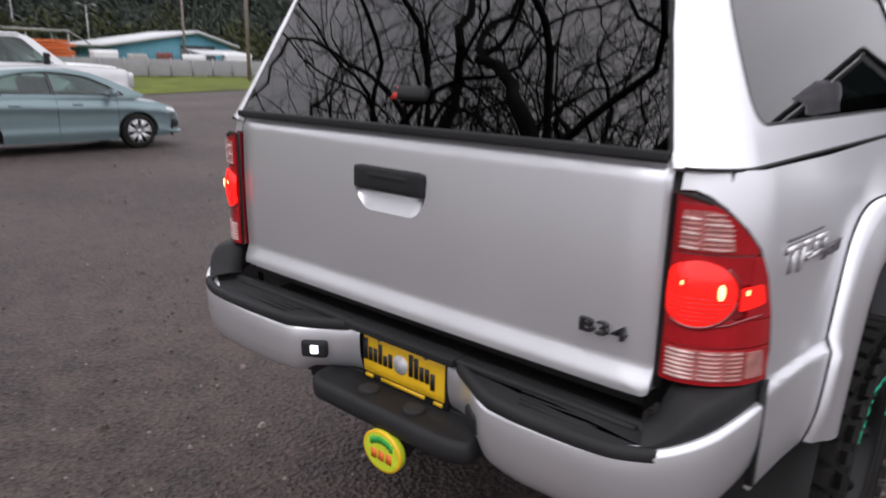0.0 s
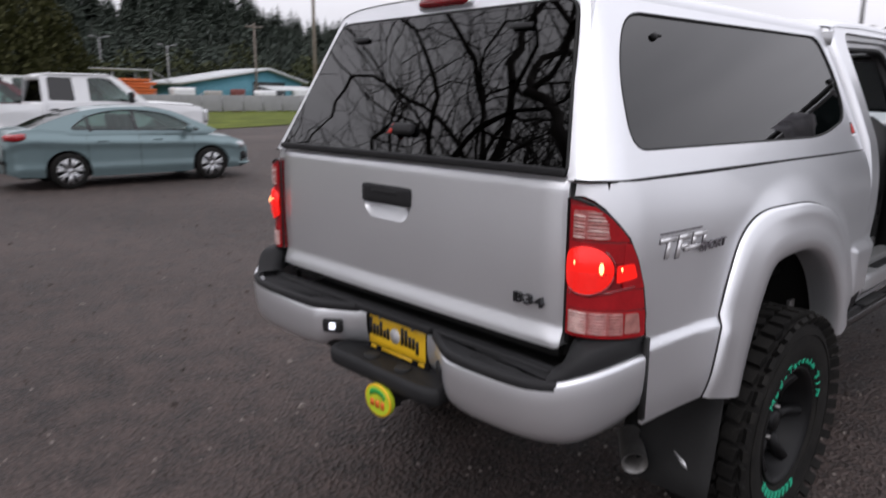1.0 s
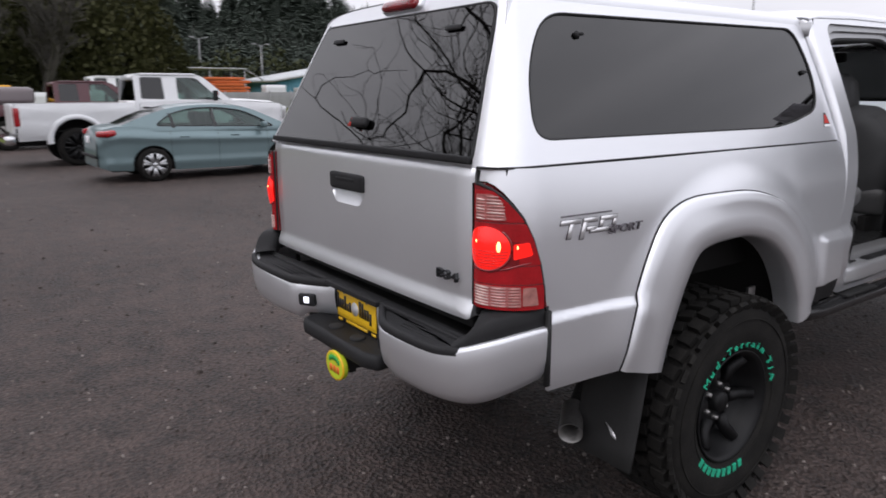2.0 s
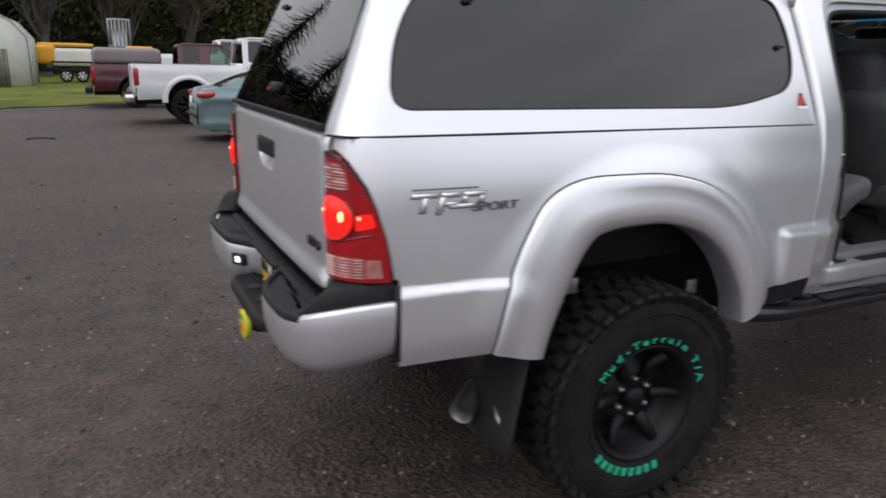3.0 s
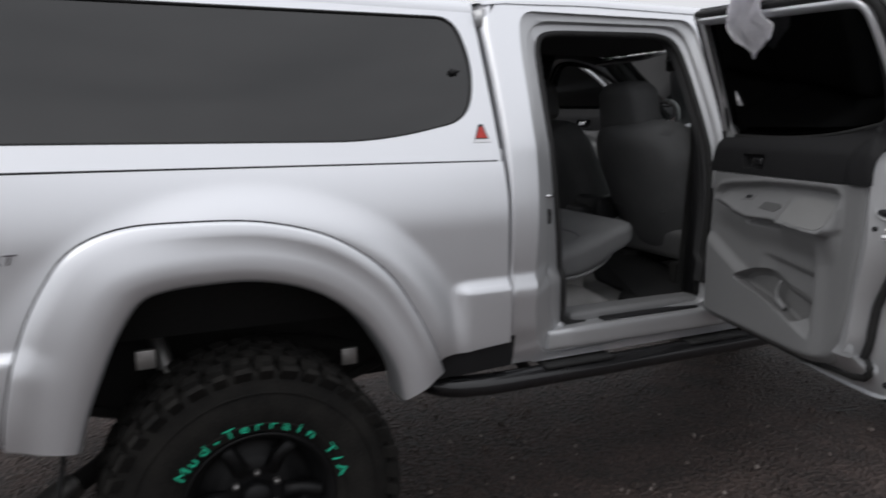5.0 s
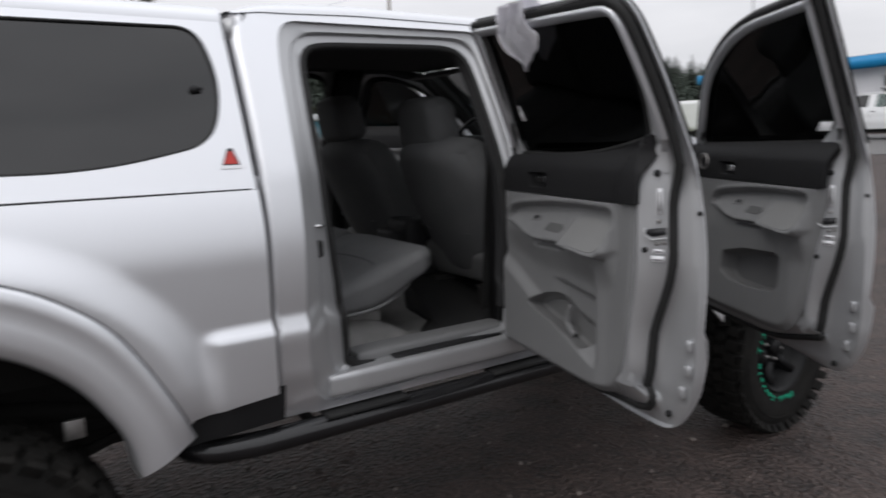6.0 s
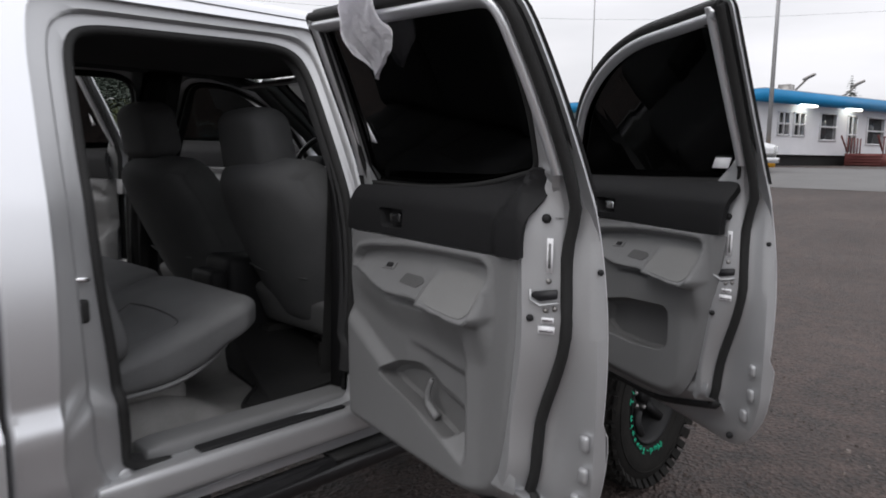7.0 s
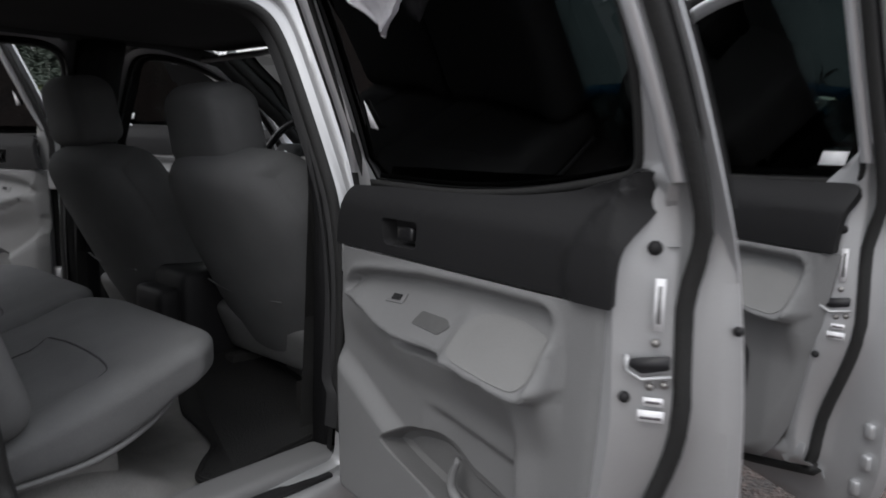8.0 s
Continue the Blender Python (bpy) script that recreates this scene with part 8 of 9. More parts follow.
# ---- distance: fence, sheds, office, poles, woods ----
def bare_tree(name, base, height, seed, label, mat, lean=(0, 0), spread=1.0, crook=0.22, most=6):
    """A leafless oak: a tapered trunk that forks again and again into crooked limbs and twigs."""
    rng = random.Random(seed)
    tr = thing(name, label, "tree", "bare trees", Matrix.Translation(base))
    vt, fc = [], []
    tw_v, tw_f = [], []

    def limb(p, d, ln, r, depth):
        steps = 5 if depth < 4 else 4
        n = 7 if depth < 2 else 5 if depth < 4 else 3
        vs, fs = (vt, fc) if depth < 3 else (tw_v, tw_f)
        pts = [p.copy()]
        dd = d.copy()
        for s in range(steps):
            dd = (dd + Vector((rng.uniform(-1, 1), rng.uniform(-1, 1), rng.uniform(-0.5, 0.7))) * (crook if depth else 0.10)).normalized()
            if pts[-1].z < 5.0 and depth:
                dd = Vector((dd.x, dd.y, abs(dd.z) + 0.15)).normalized()
            pts.append(pts[-1] + dd * ln / steps)
        rings = []
        for i, q in enumerate(pts):
            rad = r * (1 - 0.38 * i / steps)
            t = (pts[min(i + 1, steps)] - pts[max(i - 1, 0)]).normalized()
            a = t.cross(Vector((0.3, 0.9, 0.2))).normalized()
            b = t.cross(a)
            k0 = len(vs)
            for k in range(n):
                ang = 2 * math.pi * k / n
                vs.append(tuple(q + (a * math.cos(ang) + b * math.sin(ang)) * rad))
            rings.append(k0)
        for a0, b0 in zip(rings, rings[1:]):
            for k in range(n):
                j = (k + 1) % n
                fs.append((a0 + k, a0 + j, b0 + j, b0 + k))
        if depth >= most or r < 0.006:
            return
        kids = rng.choice((2, 3, 3)) if depth else (3 if most == 7 else 4)
        for c in range(kids):
            ax = Vector((rng.uniform(-1, 1), rng.uniform(-1, 1), rng.uniform(-0.25, 0.55))).normalized()
            nd = (dd * (0.75 if c else 1.0) + ax * spread * (0.85 if c else 0.45)).normalized()
            if most == 7:
                # one winding leader with much thinner side limbs
                limb(pts[-1], nd, ln * rng.uniform(*((0.62, 0.80) if c else (0.80, 0.95))), r * (0.70 if depth == 0 else 0.42 if c else 0.74) * rng.uniform(0.85, 1.05), depth + 1)
            else:
                limb(pts[-1], nd, ln * rng.uniform(0.62, 0.85), r * (0.62 if c else 0.70) * rng.uniform(0.85, 1.05), depth + 1)
        if depth < (3 if most == 7 else 4):
            for c in range(2):
                i = rng.randint(1, steps - 1)
                ax = Vector((rng.uniform(-1, 1), rng.uniform(-1, 1), rng.uniform(-0.1, 0.5))).normalized()
                limb(pts[i], (dd * 0.4 + ax).normalized(), ln * 0.62, r * (0.24 if most == 7 else 0.38), depth + 2)
    limb(Vector((0, 0, -0.1)), Vector((lean[0], lean[1], 1)).normalized(), height * (0.22 if most == 7 else 0.20), height * (0.0150 if most == 7 else 0.028), 0)
    for nm, vs, fs in (("trunk", vt, fc), ("crown", tw_v, tw_f)):
        me = bpy.data.meshes.new(nm)
        me.from_pydata(vs, [], fs)
        for f in me.polygons:
            f.use_smooth = True
        me.materials.append(mat)
        ob = new(nm, me)
        ob.parent = tr
    return tr


BARK = material("dark_bark", (0.050, 0.043, 0.038), rough=0.9, vary=0.3, scale=4, grain=30, bump=0.6, bump_scale=25)
BARK_GREY = material("grey_bark", (0.055, 0.050, 0.043), rough=0.9, vary=0.3, scale=4, grain=30)


def conifer_mesh(seed, layers=34, boughs=9, sprays=4):
    """A fir: layered drooping boughs, each a fan of small needled sprays, round a tapered trunk; one unit high."""
    rng = random.Random(seed)
    vs, fs = [], []
    for k in range(layers):
        t = 0.10 + 0.88 * k / (layers - 1)
        rad = 0.20 * (1 - t) ** 0.85 * rng.uniform(0.8, 1.15) + 0.008
        nb = boughs if t < 0.7 else boughs * 2 // 3
        for b in range(nb):
            a = 2 * math.pi * (b + rng.random()) / nb
            ln = rad * rng.uniform(0.65, 1.2)
            c, s = math.cos(a), math.sin(a)
            droop = rng.uniform(0.15, 0.5)
            for q in range(sprays):
                f0, f1 = q / sprays, (q + 1.25) / sprays
                wd = 0.88 / sprays * ln * (9 / boughs) ** 0.7 * (1.15 - f0) * rng.uniform(0.7, 1.3)
                p0 = Vector((c * ln * f0, s * ln * f0, t + 0.01 - droop * ln * f0 ** 1.3))
                p1 = Vector((c * ln * f1, s * ln * f1, t + 0.01 - droop * ln * f1 ** 1.3 - 0.004))
                side = Vector((-s, c, rng.uniform(-0.35, 0.35))) * wd
                i = len(vs)
                vs += [tuple(p0 + side * 0.5), tuple(p0 - side * 0.5), tuple((p0 + p1) / 2 - side), tuple(p1), tuple((p0 + p1) / 2 + side)]
                fs.append((i, i + 1, i + 2, i + 3, i + 4))
    return vs, fs


def needle_material(name, dark, light):
    m = bpy.data.materials.new(name)
    m.use_nodes = True
    n, l = m.node_tree.nodes, m.node_tree.links
    g, r, oi, mx = n.new("ShaderNodeNewGeometry"), n.new("ShaderNodeValToRGB"), n.new("ShaderNodeObjectInfo"), n.new("ShaderNodeMath")
    mx.operation = "MULTIPLY_ADD"
    mx.inputs[1].default_value = 0.55
    hm = n.new("ShaderNodeMath")
    hm.operation = "MULTIPLY"
    hm.inputs[1].default_value = 0.45
    l.new(oi.outputs["Random"], hm.inputs[0])
    l.new(g.outputs["Random Per Island"], mx.inputs[0])
    l.new(hm.outputs[0], mx.inputs[2])
    r.color_ramp.elements[0].color, r.color_ramp.elements[1].color = (*dark, 1), (*light, 1)
    l.new(mx.outputs[0], r.inputs["Fac"])
    b = n["Principled BSDF"]
    l.new(r.outputs["Color"], b.inputs["Base Color"])
    b.inputs["Roughness"].default_value = 0.85
    b.inputs["Specular IOR Level"].default_value = 0.15
    return m


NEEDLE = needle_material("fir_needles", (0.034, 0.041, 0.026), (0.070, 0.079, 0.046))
# far needles: distance haze put into the colour, paler and low in contrast
NEEDLE_HAZY = needle_material("hazy_fir_needles", (0.074, 0.092, 0.078), (0.096, 0.116, 0.094))
LEAF = needle_material("mixed_leaves", (0.032, 0.038, 0.018), (0.070, 0.076, 0.034))

fir_meshes = []
for k in range(3):
    pair = []
    for mt, fine in ((NEEDLE, (64, 18, 9)), (NEEDLE_HAZY, (34, 9, 4))):
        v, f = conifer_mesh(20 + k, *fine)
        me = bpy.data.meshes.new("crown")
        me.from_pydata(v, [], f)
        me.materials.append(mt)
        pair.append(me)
    fir_meshes.append(pair)
bm = bmesh.new()
tube(bm, [(0, 0, -0.02), (0, 0, 0.3), (0, 0, 0.95)], [0.018, 0.013, 0.002], 7)
trunk_me = bpy.data.meshes.new("trunk")
bm.to_mesh(trunk_me)
bm.free()
trunk_me.materials.append(BARK)


def fir(x, y, h, k, far=False, wide=1.0, rot=0.0):
    tr = thing("fir_tree", "tall dark green fir tree", "tree", "fir trees", Matrix.Translation((x, y, ground_z(x, y))) @ Matrix.Rotation(rot, 4, "Z") @ Matrix.Diagonal((h * wide, h * wide, h, 1)))
    for nm, me in (("trunk", trunk_me), ("crown", fir_meshes[k % 3][1 if far else 0])):
        ob = new(nm, me)
        ob.parent = tr
    return tr


rng = random.Random(11)
# hill of firs behind the sheds: a wooded ridge, far off
def ridge(az):
    """Height of the tree line, in degrees, over the compass direction."""
    return curve(((-125, 9.0), (-100, 11.0), (-84, 8.8), (-76, 8.0), (-72.6, 7.6), (-71.2, 6.8), (-70.2, 7.9), (-68.6, 8.9), (-67.0, 9.5), (-65, 8.8), (-63.3, 8.3), (-61.8, 7.7), (-60.6, 6.5), (-57, 5.8), (-53, 5.4), (-46, 5.4), (-38, 5.0), (-35, 4.4), (-32, 2.8), (-30, 2.0)), az)


hill_bm = bmesh.new()
# hill floor greyed by the same painted haze as its firs
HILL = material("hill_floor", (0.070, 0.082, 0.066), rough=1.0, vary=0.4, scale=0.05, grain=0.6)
hr = []
for k in range(49):
    az = radians(-128 + 100 * k / 48)
    e = math.tan(radians(ridge(math.degrees(az)))) * 0.76
    hr.append([Vector((d * math.sin(az), d * math.cos(az), -0.5 if d < 140 else 1.0 + (e * 290 - 1.0) * smoothstep(140, 300, d))) for d in (135, 150, 180, 210, 250, 290, 330, 420)])
loft(hill_bm, hr, False, False)
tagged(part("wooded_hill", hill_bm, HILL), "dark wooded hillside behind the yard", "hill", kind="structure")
far_v, far_f = [], []
for row in range(7):
    d0 = 150 + 25 * row
    n = 118
    for k in range(n):
        az = -126 + 97 * (k + 0.9 * rng.random()) / n
        d = d0 + rng.uniform(-10, 10)
        e = math.tan(radians(ridge(az))) * 0.76
        zb = 1.0 + (e * 290 - 1.0) * smoothstep(140, 300, d)
        x, y = d * math.sin(radians(az)), d * math.cos(radians(az))
        h = rng.uniform(8.5, 12.5) * (0.75 + 0.5 * ridge(az) / 9)
        kind, wd, turn_ = rng.randrange(3), rng.uniform(1.7, 2.5), rng.random() * 6
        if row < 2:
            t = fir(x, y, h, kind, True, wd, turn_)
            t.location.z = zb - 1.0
        else:
            m = Matrix.Translation((x, y, zb - 1.0)) @ Matrix.Rotation(turn_, 4, "Z") @ Matrix.Diagonal((h * wd, h * wd, h, 1))
            n0 = len(far_v)
            far_v += [tuple(m @ v.co) for v in fir_meshes[kind][1].vertices]
            far_f += [tuple(n0 + i for i in f.vertices) for f in fir_meshes[kind][1].polygons]
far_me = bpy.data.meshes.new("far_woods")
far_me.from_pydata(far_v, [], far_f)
far_me.materials.append(NEEDLE_HAZY)
tagged(new("far_woods", far_me), "fir woods on the far hillside, coloured with grey haze", "woods", kind="stuff")
# nearer firs on the west side
for x, y, h, w in ((-86, 8, 27, 1.5), (-80, 2, 24, 1.6), (-78, -5, 25, 1.6), (-84, -12, 26, 1.5), (-74, -16, 23, 1.6), (-92, 15, 28, 1.4), (-96, 3, 30, 1.5), (-90, -22, 26, 1.6), (-70, -26, 22, 1.6), (-100, 24, 26, 1.3), (-104, 12, 30, 1.5), (-66, -34, 22, 1.7)):
    fir(x, y, h, rng.randrange(3), False, w, rng.random() * 6)


# bare oaks behind the camera, mirrored in the dark glass
for k, (x, y, h, lean) in enumerate(((-8.2, -10.6, 22.0, (0.1, 0.05)), (-5.2, -9.6, 21.0, (0.02, 0.06)), (-11.0, -9.8, 20.5, (0.12, 0.0)), (-14.6, -10.2, 20.0, (0.05, -0.08)), (-2.4, -11.4, 21.5, (-0.06, 0.06)), (-10.4, -14.0, 24.0, (0.0, 0.0)))):
    bare_tree("oak_tree", (x, y, 0), h, 40 + k, "leafless oak with dark crooked limbs", BARK, lean, 1.30, 0.52, 7)

CONCRETE = material("concrete", (0.34, 0.33, 0.31), rough=0.85, vary=0.15, scale=1.5, grain=30, bump=0.2, bump_scale=40)
WOOD_GREY = material("weathered_wood", (0.16, 0.145, 0.12), rough=0.85, vary=0.3, scale=3, grain=40, bump=0.3, bump_scale=30)
FENCE_GREY = material("grey_fence_sheet", (0.30, 0.30, 0.31), rough=0.7, vary=0.12, scale=1.0, grain=12)
BLUE_SHEET = material("blue_sheet_metal", (0.10, 0.30, 0.38), rough=0.5, vary=0.12, scale=0.6, grain=6)
ROOF_PALE = material("pale_roof_sheet", (0.50, 0.52, 0.53), rough=0.45, metal=0.3, vary=0.1, scale=0.6)
ORANGE = material("orange_paint", (0.62, 0.13, 0.025), rough=0.55, vary=0.15, scale=1.5, grain=20)
AMBER = material("yellow_machine_paint", (0.66, 0.32, 0.02), rough=0.5, vary=0.12, scale=2)
WHITE_WALL = material("white_siding", (0.70, 0.70, 0.73), rough=0.6, vary=0.06, scale=1.0, grain=14)
BLUE_TRIM = material("blue_fascia", (0.008, 0.24, 0.52), rough=0.45, vary=0.08, scale=1.0)
WINDOW_DARK = material("dark_window", (0.05, 0.055, 0.06), rough=0.12, vary=0.2, scale=2)
RED_WOOD = material("red_brown_deck", (0.16, 0.045, 0.04), rough=0.7, vary=0.2, scale=3)
CANVAS = material("white_canvas", (0.62, 0.62, 0.58), rough=0.8, vary=0.1, scale=2)
BRICK_ROOF = material("brown_roof", (0.12, 0.06, 0.045), rough=0.8, vary=0.2, scale=2)
POLE_WOOD = material("pole_wood", (0.20, 0.17, 0.145), rough=0.85, vary=0.2, scale=2, grain=30)
POLE_STEEL = material("galvanised_pole", (0.36, 0.36, 0.37), rough=0.5, metal=0.5, vary=0.1, scale=3)

# long grey fence behind the grass
fence = thing("sheet_fence", "long grey sheet fence at the far side of the grass", "fence", m=Matrix.Translation((-70, 34, 0)))
for k in range(30):
    bm = boxes(((0, -33 + 2.4 * k, 1.02), (0.04, 2.36, 1.66)), bevel=0.01)
    part("fence_panel", bm, FENCE_GREY, fence)
    bm = boxes(((0.06, -34.2 + 2.4 * k, 1.0), (0.09, 0.09, 2.0)))
    part("fence_post", bm, POLE_STEEL, fence)

# blue shed with a pale roof, and what stands round it
shed = thing("storage_shed", "low blue sheet-metal shed with a pale pitched roof", "shed", m=Matrix.Translation((-82.4, 43.0, 0)) @ Matrix.Rotation(radians(6), 4, "Z"))
bm = bmesh.new()
prism(bm, [(-8.5, 0), (8.5, 0), (8.5, 3.55), (3.0, 5.1), (-8.5, 3.2)], lambda u, v, h: Vector((-h, u, v)), 9.0)
part("wall", bm, BLUE_SHEET, shed)
bm = bmesh.new()
prism(bm, [(-9.4, 3.05), (3.0, 5.05), (9.2, 3.45), (9.2, 3.75), (3.0, 5.40), (-9.4, 3.40)], lambda u, v, h: Vector((0.6 - h, u, v)), 10.2)
part("roof", bm, ROOF_PALE, shed)
part("doorway", boxes(((0.03, 3.2, 2.0), (0.06, 5.0, 3.2))), WINDOW_DARK, shed)
for k in range(14):
    part("sheet_rib", boxes(((0.04, -8.2 + 0.6 * k, 1.7), (0.05, 0.06, 3.0))), BLUE_SHEET, shed)
awn = thing("lean_to_roof", "pale lean-to roof before the blue shed", "roof", m=Matrix.Translation((-76.5, 45.5, 0)))
part("roof_sheet", boxes(((0, 0, 2.75), (4.0, 6.5, 0.10), (0, 8, 0))), ROOF_PALE, awn)
for dx, dy in ((-1.6, -3), (1.6, -3), (-1.6, 3), (1.6, 3)):
    part("post", boxes(((dx, dy, 1.35), (0.12, 0.12, 2.7))), POLE_STEEL, awn)
rack = thing("open_rack_roof", "open steel rack with a flat pale roof", "shelter", m=Matrix.Translation((-82, 25.6, 0)))
part("roof_sheet", boxes(((0, 0, 4.55), (5, 8.6, 0.14))), ROOF_PALE, rack)
for dx in (-2.3, 2.3):
    for dy in (-4.1, 0, 4.1):
        part("post", boxes(((dx, dy, 2.25), (0.14, 0.14, 4.5))), POLE_STEEL, rack)
part("brace", boxes(((2.3, 5.2, 3.9), (0.1, 2.6, 0.1), (-30, 0, 0))), POLE_STEEL, rack)
pile = thing("orange_barriers", "stack of orange traffic barriers behind the fence", "barriers", m=Matrix.Translation((-76, 26.0, 0)))
rngp = random.Random(3)
for r in range(5):
    bm = bmesh.new()
    soft_box(bm, (0.1 * rngp.uniform(-1, 1), 0.5 * rngp.uniform(-1, 1), 2.00 + 0.33 * r), (1.6, 5.0 - 0.12 * r, 0.31), 0.08, 5)
    part("barrier", bm, ORANGE, pile)
part("trestle", boxes(((0, -1.6, 0.95), (1.2, 0.12, 1.9)), ((0, 1.6, 0.95), (1.2, 0.12, 1.9)), ((0, 0, 1.88), (1.4, 4.6, 0.08))), WOOD_GREY, pile)
for k, (y, w, h, mt) in enumerate(((31, 2.4, 1.1, PAINT_WHITE), (34.5, 1.6, 0.8, CONCRETE), (37.5, 1.2, 1.0, RED_WOOD), (41, 2.2, 0.9, PAINT_WHITE), (46.5, 3.2, 1.2, PAINT_WHITE))):
    cr = thing("stored_crate", "pale stored crate seen over the fence", "crate", "stored crates", Matrix.Translation((-74.5, y, 0)))
    bm = bmesh.new()
    soft_box(bm, (0, 0, (1.55 + h) / 2), (1.4, w, 1.55 + h), 0.06, 4)
    part("crate_body", bm, mt, cr)
    part("skid", boxes(((0, 0, 0.05), (1.2, w * 0.9, 0.1))), WOOD_GREY, cr)


def pole(name, x, y, h, r, mat, label, arms=0, lamp=False):
    z0 = ground_z(x, y)
    t = thing(name, label, "pole", "poles", Matrix.Translation((x, y, z0)))
    bm = bmesh.new()
    tube(bm, [(0, 0, -0.1), (0, 0, h * 0.5), (0, 0, h)], [r, r * 0.85, r * 0.65], 10)
    part("mast", bm, mat, t)
    for k in range(arms):
        bm = bmesh.new()
        box(bm, (0, 0, h - 0.5 - 0.8 * k), (0.12, 2.4, 0.14))
        part("crossarm", bm, mat, t)
        for dy in (-1.0, -0.5, 0.5, 1.0):
            bm = bmesh.new()
            tube(bm, [(0, dy, h - 0.43 - 0.8 * k), (0, dy, h - 0.25 - 0.8 * k)], 0.05, 6)
            part("insulator", bm, CONCRETE, t)
    if lamp:
        bm = bmesh.new()
        for s in (-1, 1):
            tube(bm, [(0, 0, h - 0.2), (0, 0.7 * s, h + 0.1)], 0.035, 6)
            soft_box(bm, (0, 1.0 * s, h + 0.12), (0.3, 0.6, 0.16), 0.06, 3)
        part("lamp_head", bm, POLE_STEEL, t)
    return t


def seen(ex, ey, az, d):
    return ex + d * math.sin(radians(az)), ey + d * math.cos(radians(az))


x, y = seen(1.63, -1.4, -57.0, 62); pole("utility_pole", x, y, 15.5, 0.17, POLE_WOOD, "tall wooden utility pole", 1)
x, y = seen(1.63, -1.4, -61.5, 95); pole("utility_pole", x, y, 10.8, 0.16, POLE_WOOD, "wooden utility pole with a transformer", 1)
x, y = seen(1.63, -1.4, -67.8, 105); pole("yard_lamp", x, y, 8.4, 0.10, POLE_STEEL, "tall steel floodlight pole with twin lamps", 0, True)
x, y = seen(1.63, -1.4, -72.3, 105); pole("yard_lamp", x, y, 9.2, 0.10, POLE_STEEL, "tall steel floodlight pole with twin lamps", 0, True)
x, y = seen(2.45, 1.61, -32.4, 70); pole("flag_pole", x, y, 22, 0.07, POLE_STEEL, "thin grey steel flag mast")
big = pole("lamp_mast", -11.15, 40.2, 14, 0.12, POLE_STEEL, "tall steel lamp mast with a yellow base", 0, True)
bm = bmesh.new()
tube(bm, [(0, 0, 0), (0, 0, 0.74), (0, 0, 0.78)], [0.42, 0.42, 0.36], 20)
part("painted_base", bm, AMBER, big, "yellow painted concrete base")
# overhead wires
for z0, dx in ((13.9, 0),):
    wire = thing("overhead_wire", "thin overhead wire strung between poles", "wire", "overhead wires")
    a, b = Vector((-50.4 + dx, 32.4, z0)), Vector((-12.0 + dx, 74.0, z0 + 0.5))
    c = Vector((-150, 4.0, z0 + 1))
    bm = bmesh.new()
    tube(bm, [c.lerp(a, k / 12) - Vector((0, 0, 1.6 * math.sin(math.pi * k / 12))) for k in range(13)] + [a.lerp(b, k / 10) - Vector((0, 0, 1.2 * math.sin(math.pi * k / 10))) for k in range(1, 11)], 0.008, 4)
    part("cable", bm, BLACK_INK, wire)

# tow-behind compressor, cable reel and digger parts on the grass
comp = thing("trailer_compressor", "yellow and cream trailer compressor parked on grass", "compressor", m=Matrix.Translation((-46.5, -2.0, 0.03)))
bm = bmesh.new()
soft_box(bm, (0, 0.5, 1.45), (1.5, 2.3, 1.05), 0.22, 8)
part("cream_body", bm, CANVAS, comp)
bm = bmesh.new()
soft_box(bm, (0, -0.85, 1.60), (1.55, 1.1, 1.15), 0.25, 8)
part("yellow_hood", bm, AMBER, comp)
bm = bmesh.new()
soft_box(bm, (0, 0.2, 2.16), (1.3, 3.0, 0.22), 0.09, 6)
part("yellow_lid", bm, AMBER, comp)
part("dark_band", boxes(((0.76, 0.5, 1.18), (0.03, 2.2, 0.10))), UNDER, comp)
part("chassis", boxes(((0, 0.2, 0.72), (1.3, 3.2, 0.22)), ((0, 2.3, 0.62), (0.14, 1.4, 0.12)), ((0, -1.2, 0.95), (1.2, 0.5, 0.3))), UNDER, comp)
for s in (False, True):
    for yy in (0.10, 0.95):
        road_wheel(comp, (-0.72 if s else 0.72), yy, 0.36, 0.22, CANVAS, 6, s)
reel = thing("cable_reel", "tall grey cable reel standing behind the machines", "cable reel", m=Matrix.Translation((-50.5, 0.95, 0.03)))
bm = bmesh.new()
revolve(bm, [(-0.55, 0.0), (-0.55, 1.25), (-0.48, 1.25), (-0.48, 0.9), (0.48, 0.9), (0.48, 1.25), (0.55, 1.25), (0.55, 0.0)], (0, 0, 0), "z", 32)
part("drum", bm, material("reel_grey", (0.33, 0.36, 0.40), rough=0.5, metal=0.3, vary=0.15, scale=3), reel, m=Matrix.Translation((0, 0.4, 3.05)) @ Matrix.Diagonal((0.55, 0.55, 1.65, 1)))
part("stand", boxes(((0, 0.4, 1.1), (1.0, 1.1, 2.2))), UNDER, reel)
for k in range(9):
    bm = bmesh.new()
    a = radians(-80 + 20 * k)
    tube(bm, [(0.69 * math.cos(a), 0.4 + 0.69 * math.sin(a), 2.2), (0.69 * math.cos(a), 0.4 + 0.69 * math.sin(a), 3.95)], 0.03, 5)
    part("drum_rib", bm, POLE_STEEL, reel)
box_ = thing("machine_housing", "yellow machine housing on a low skid", "machine", m=Matrix.Translation((-47.5, 2.3, 0.03)))
bm = bmesh.new()
soft_box(bm, (0, 0, 1.72), (1.2, 1.6, 0.95), 0.10, 6)
part("housing", bm, AMBER, box_)
bm = bmesh.new()
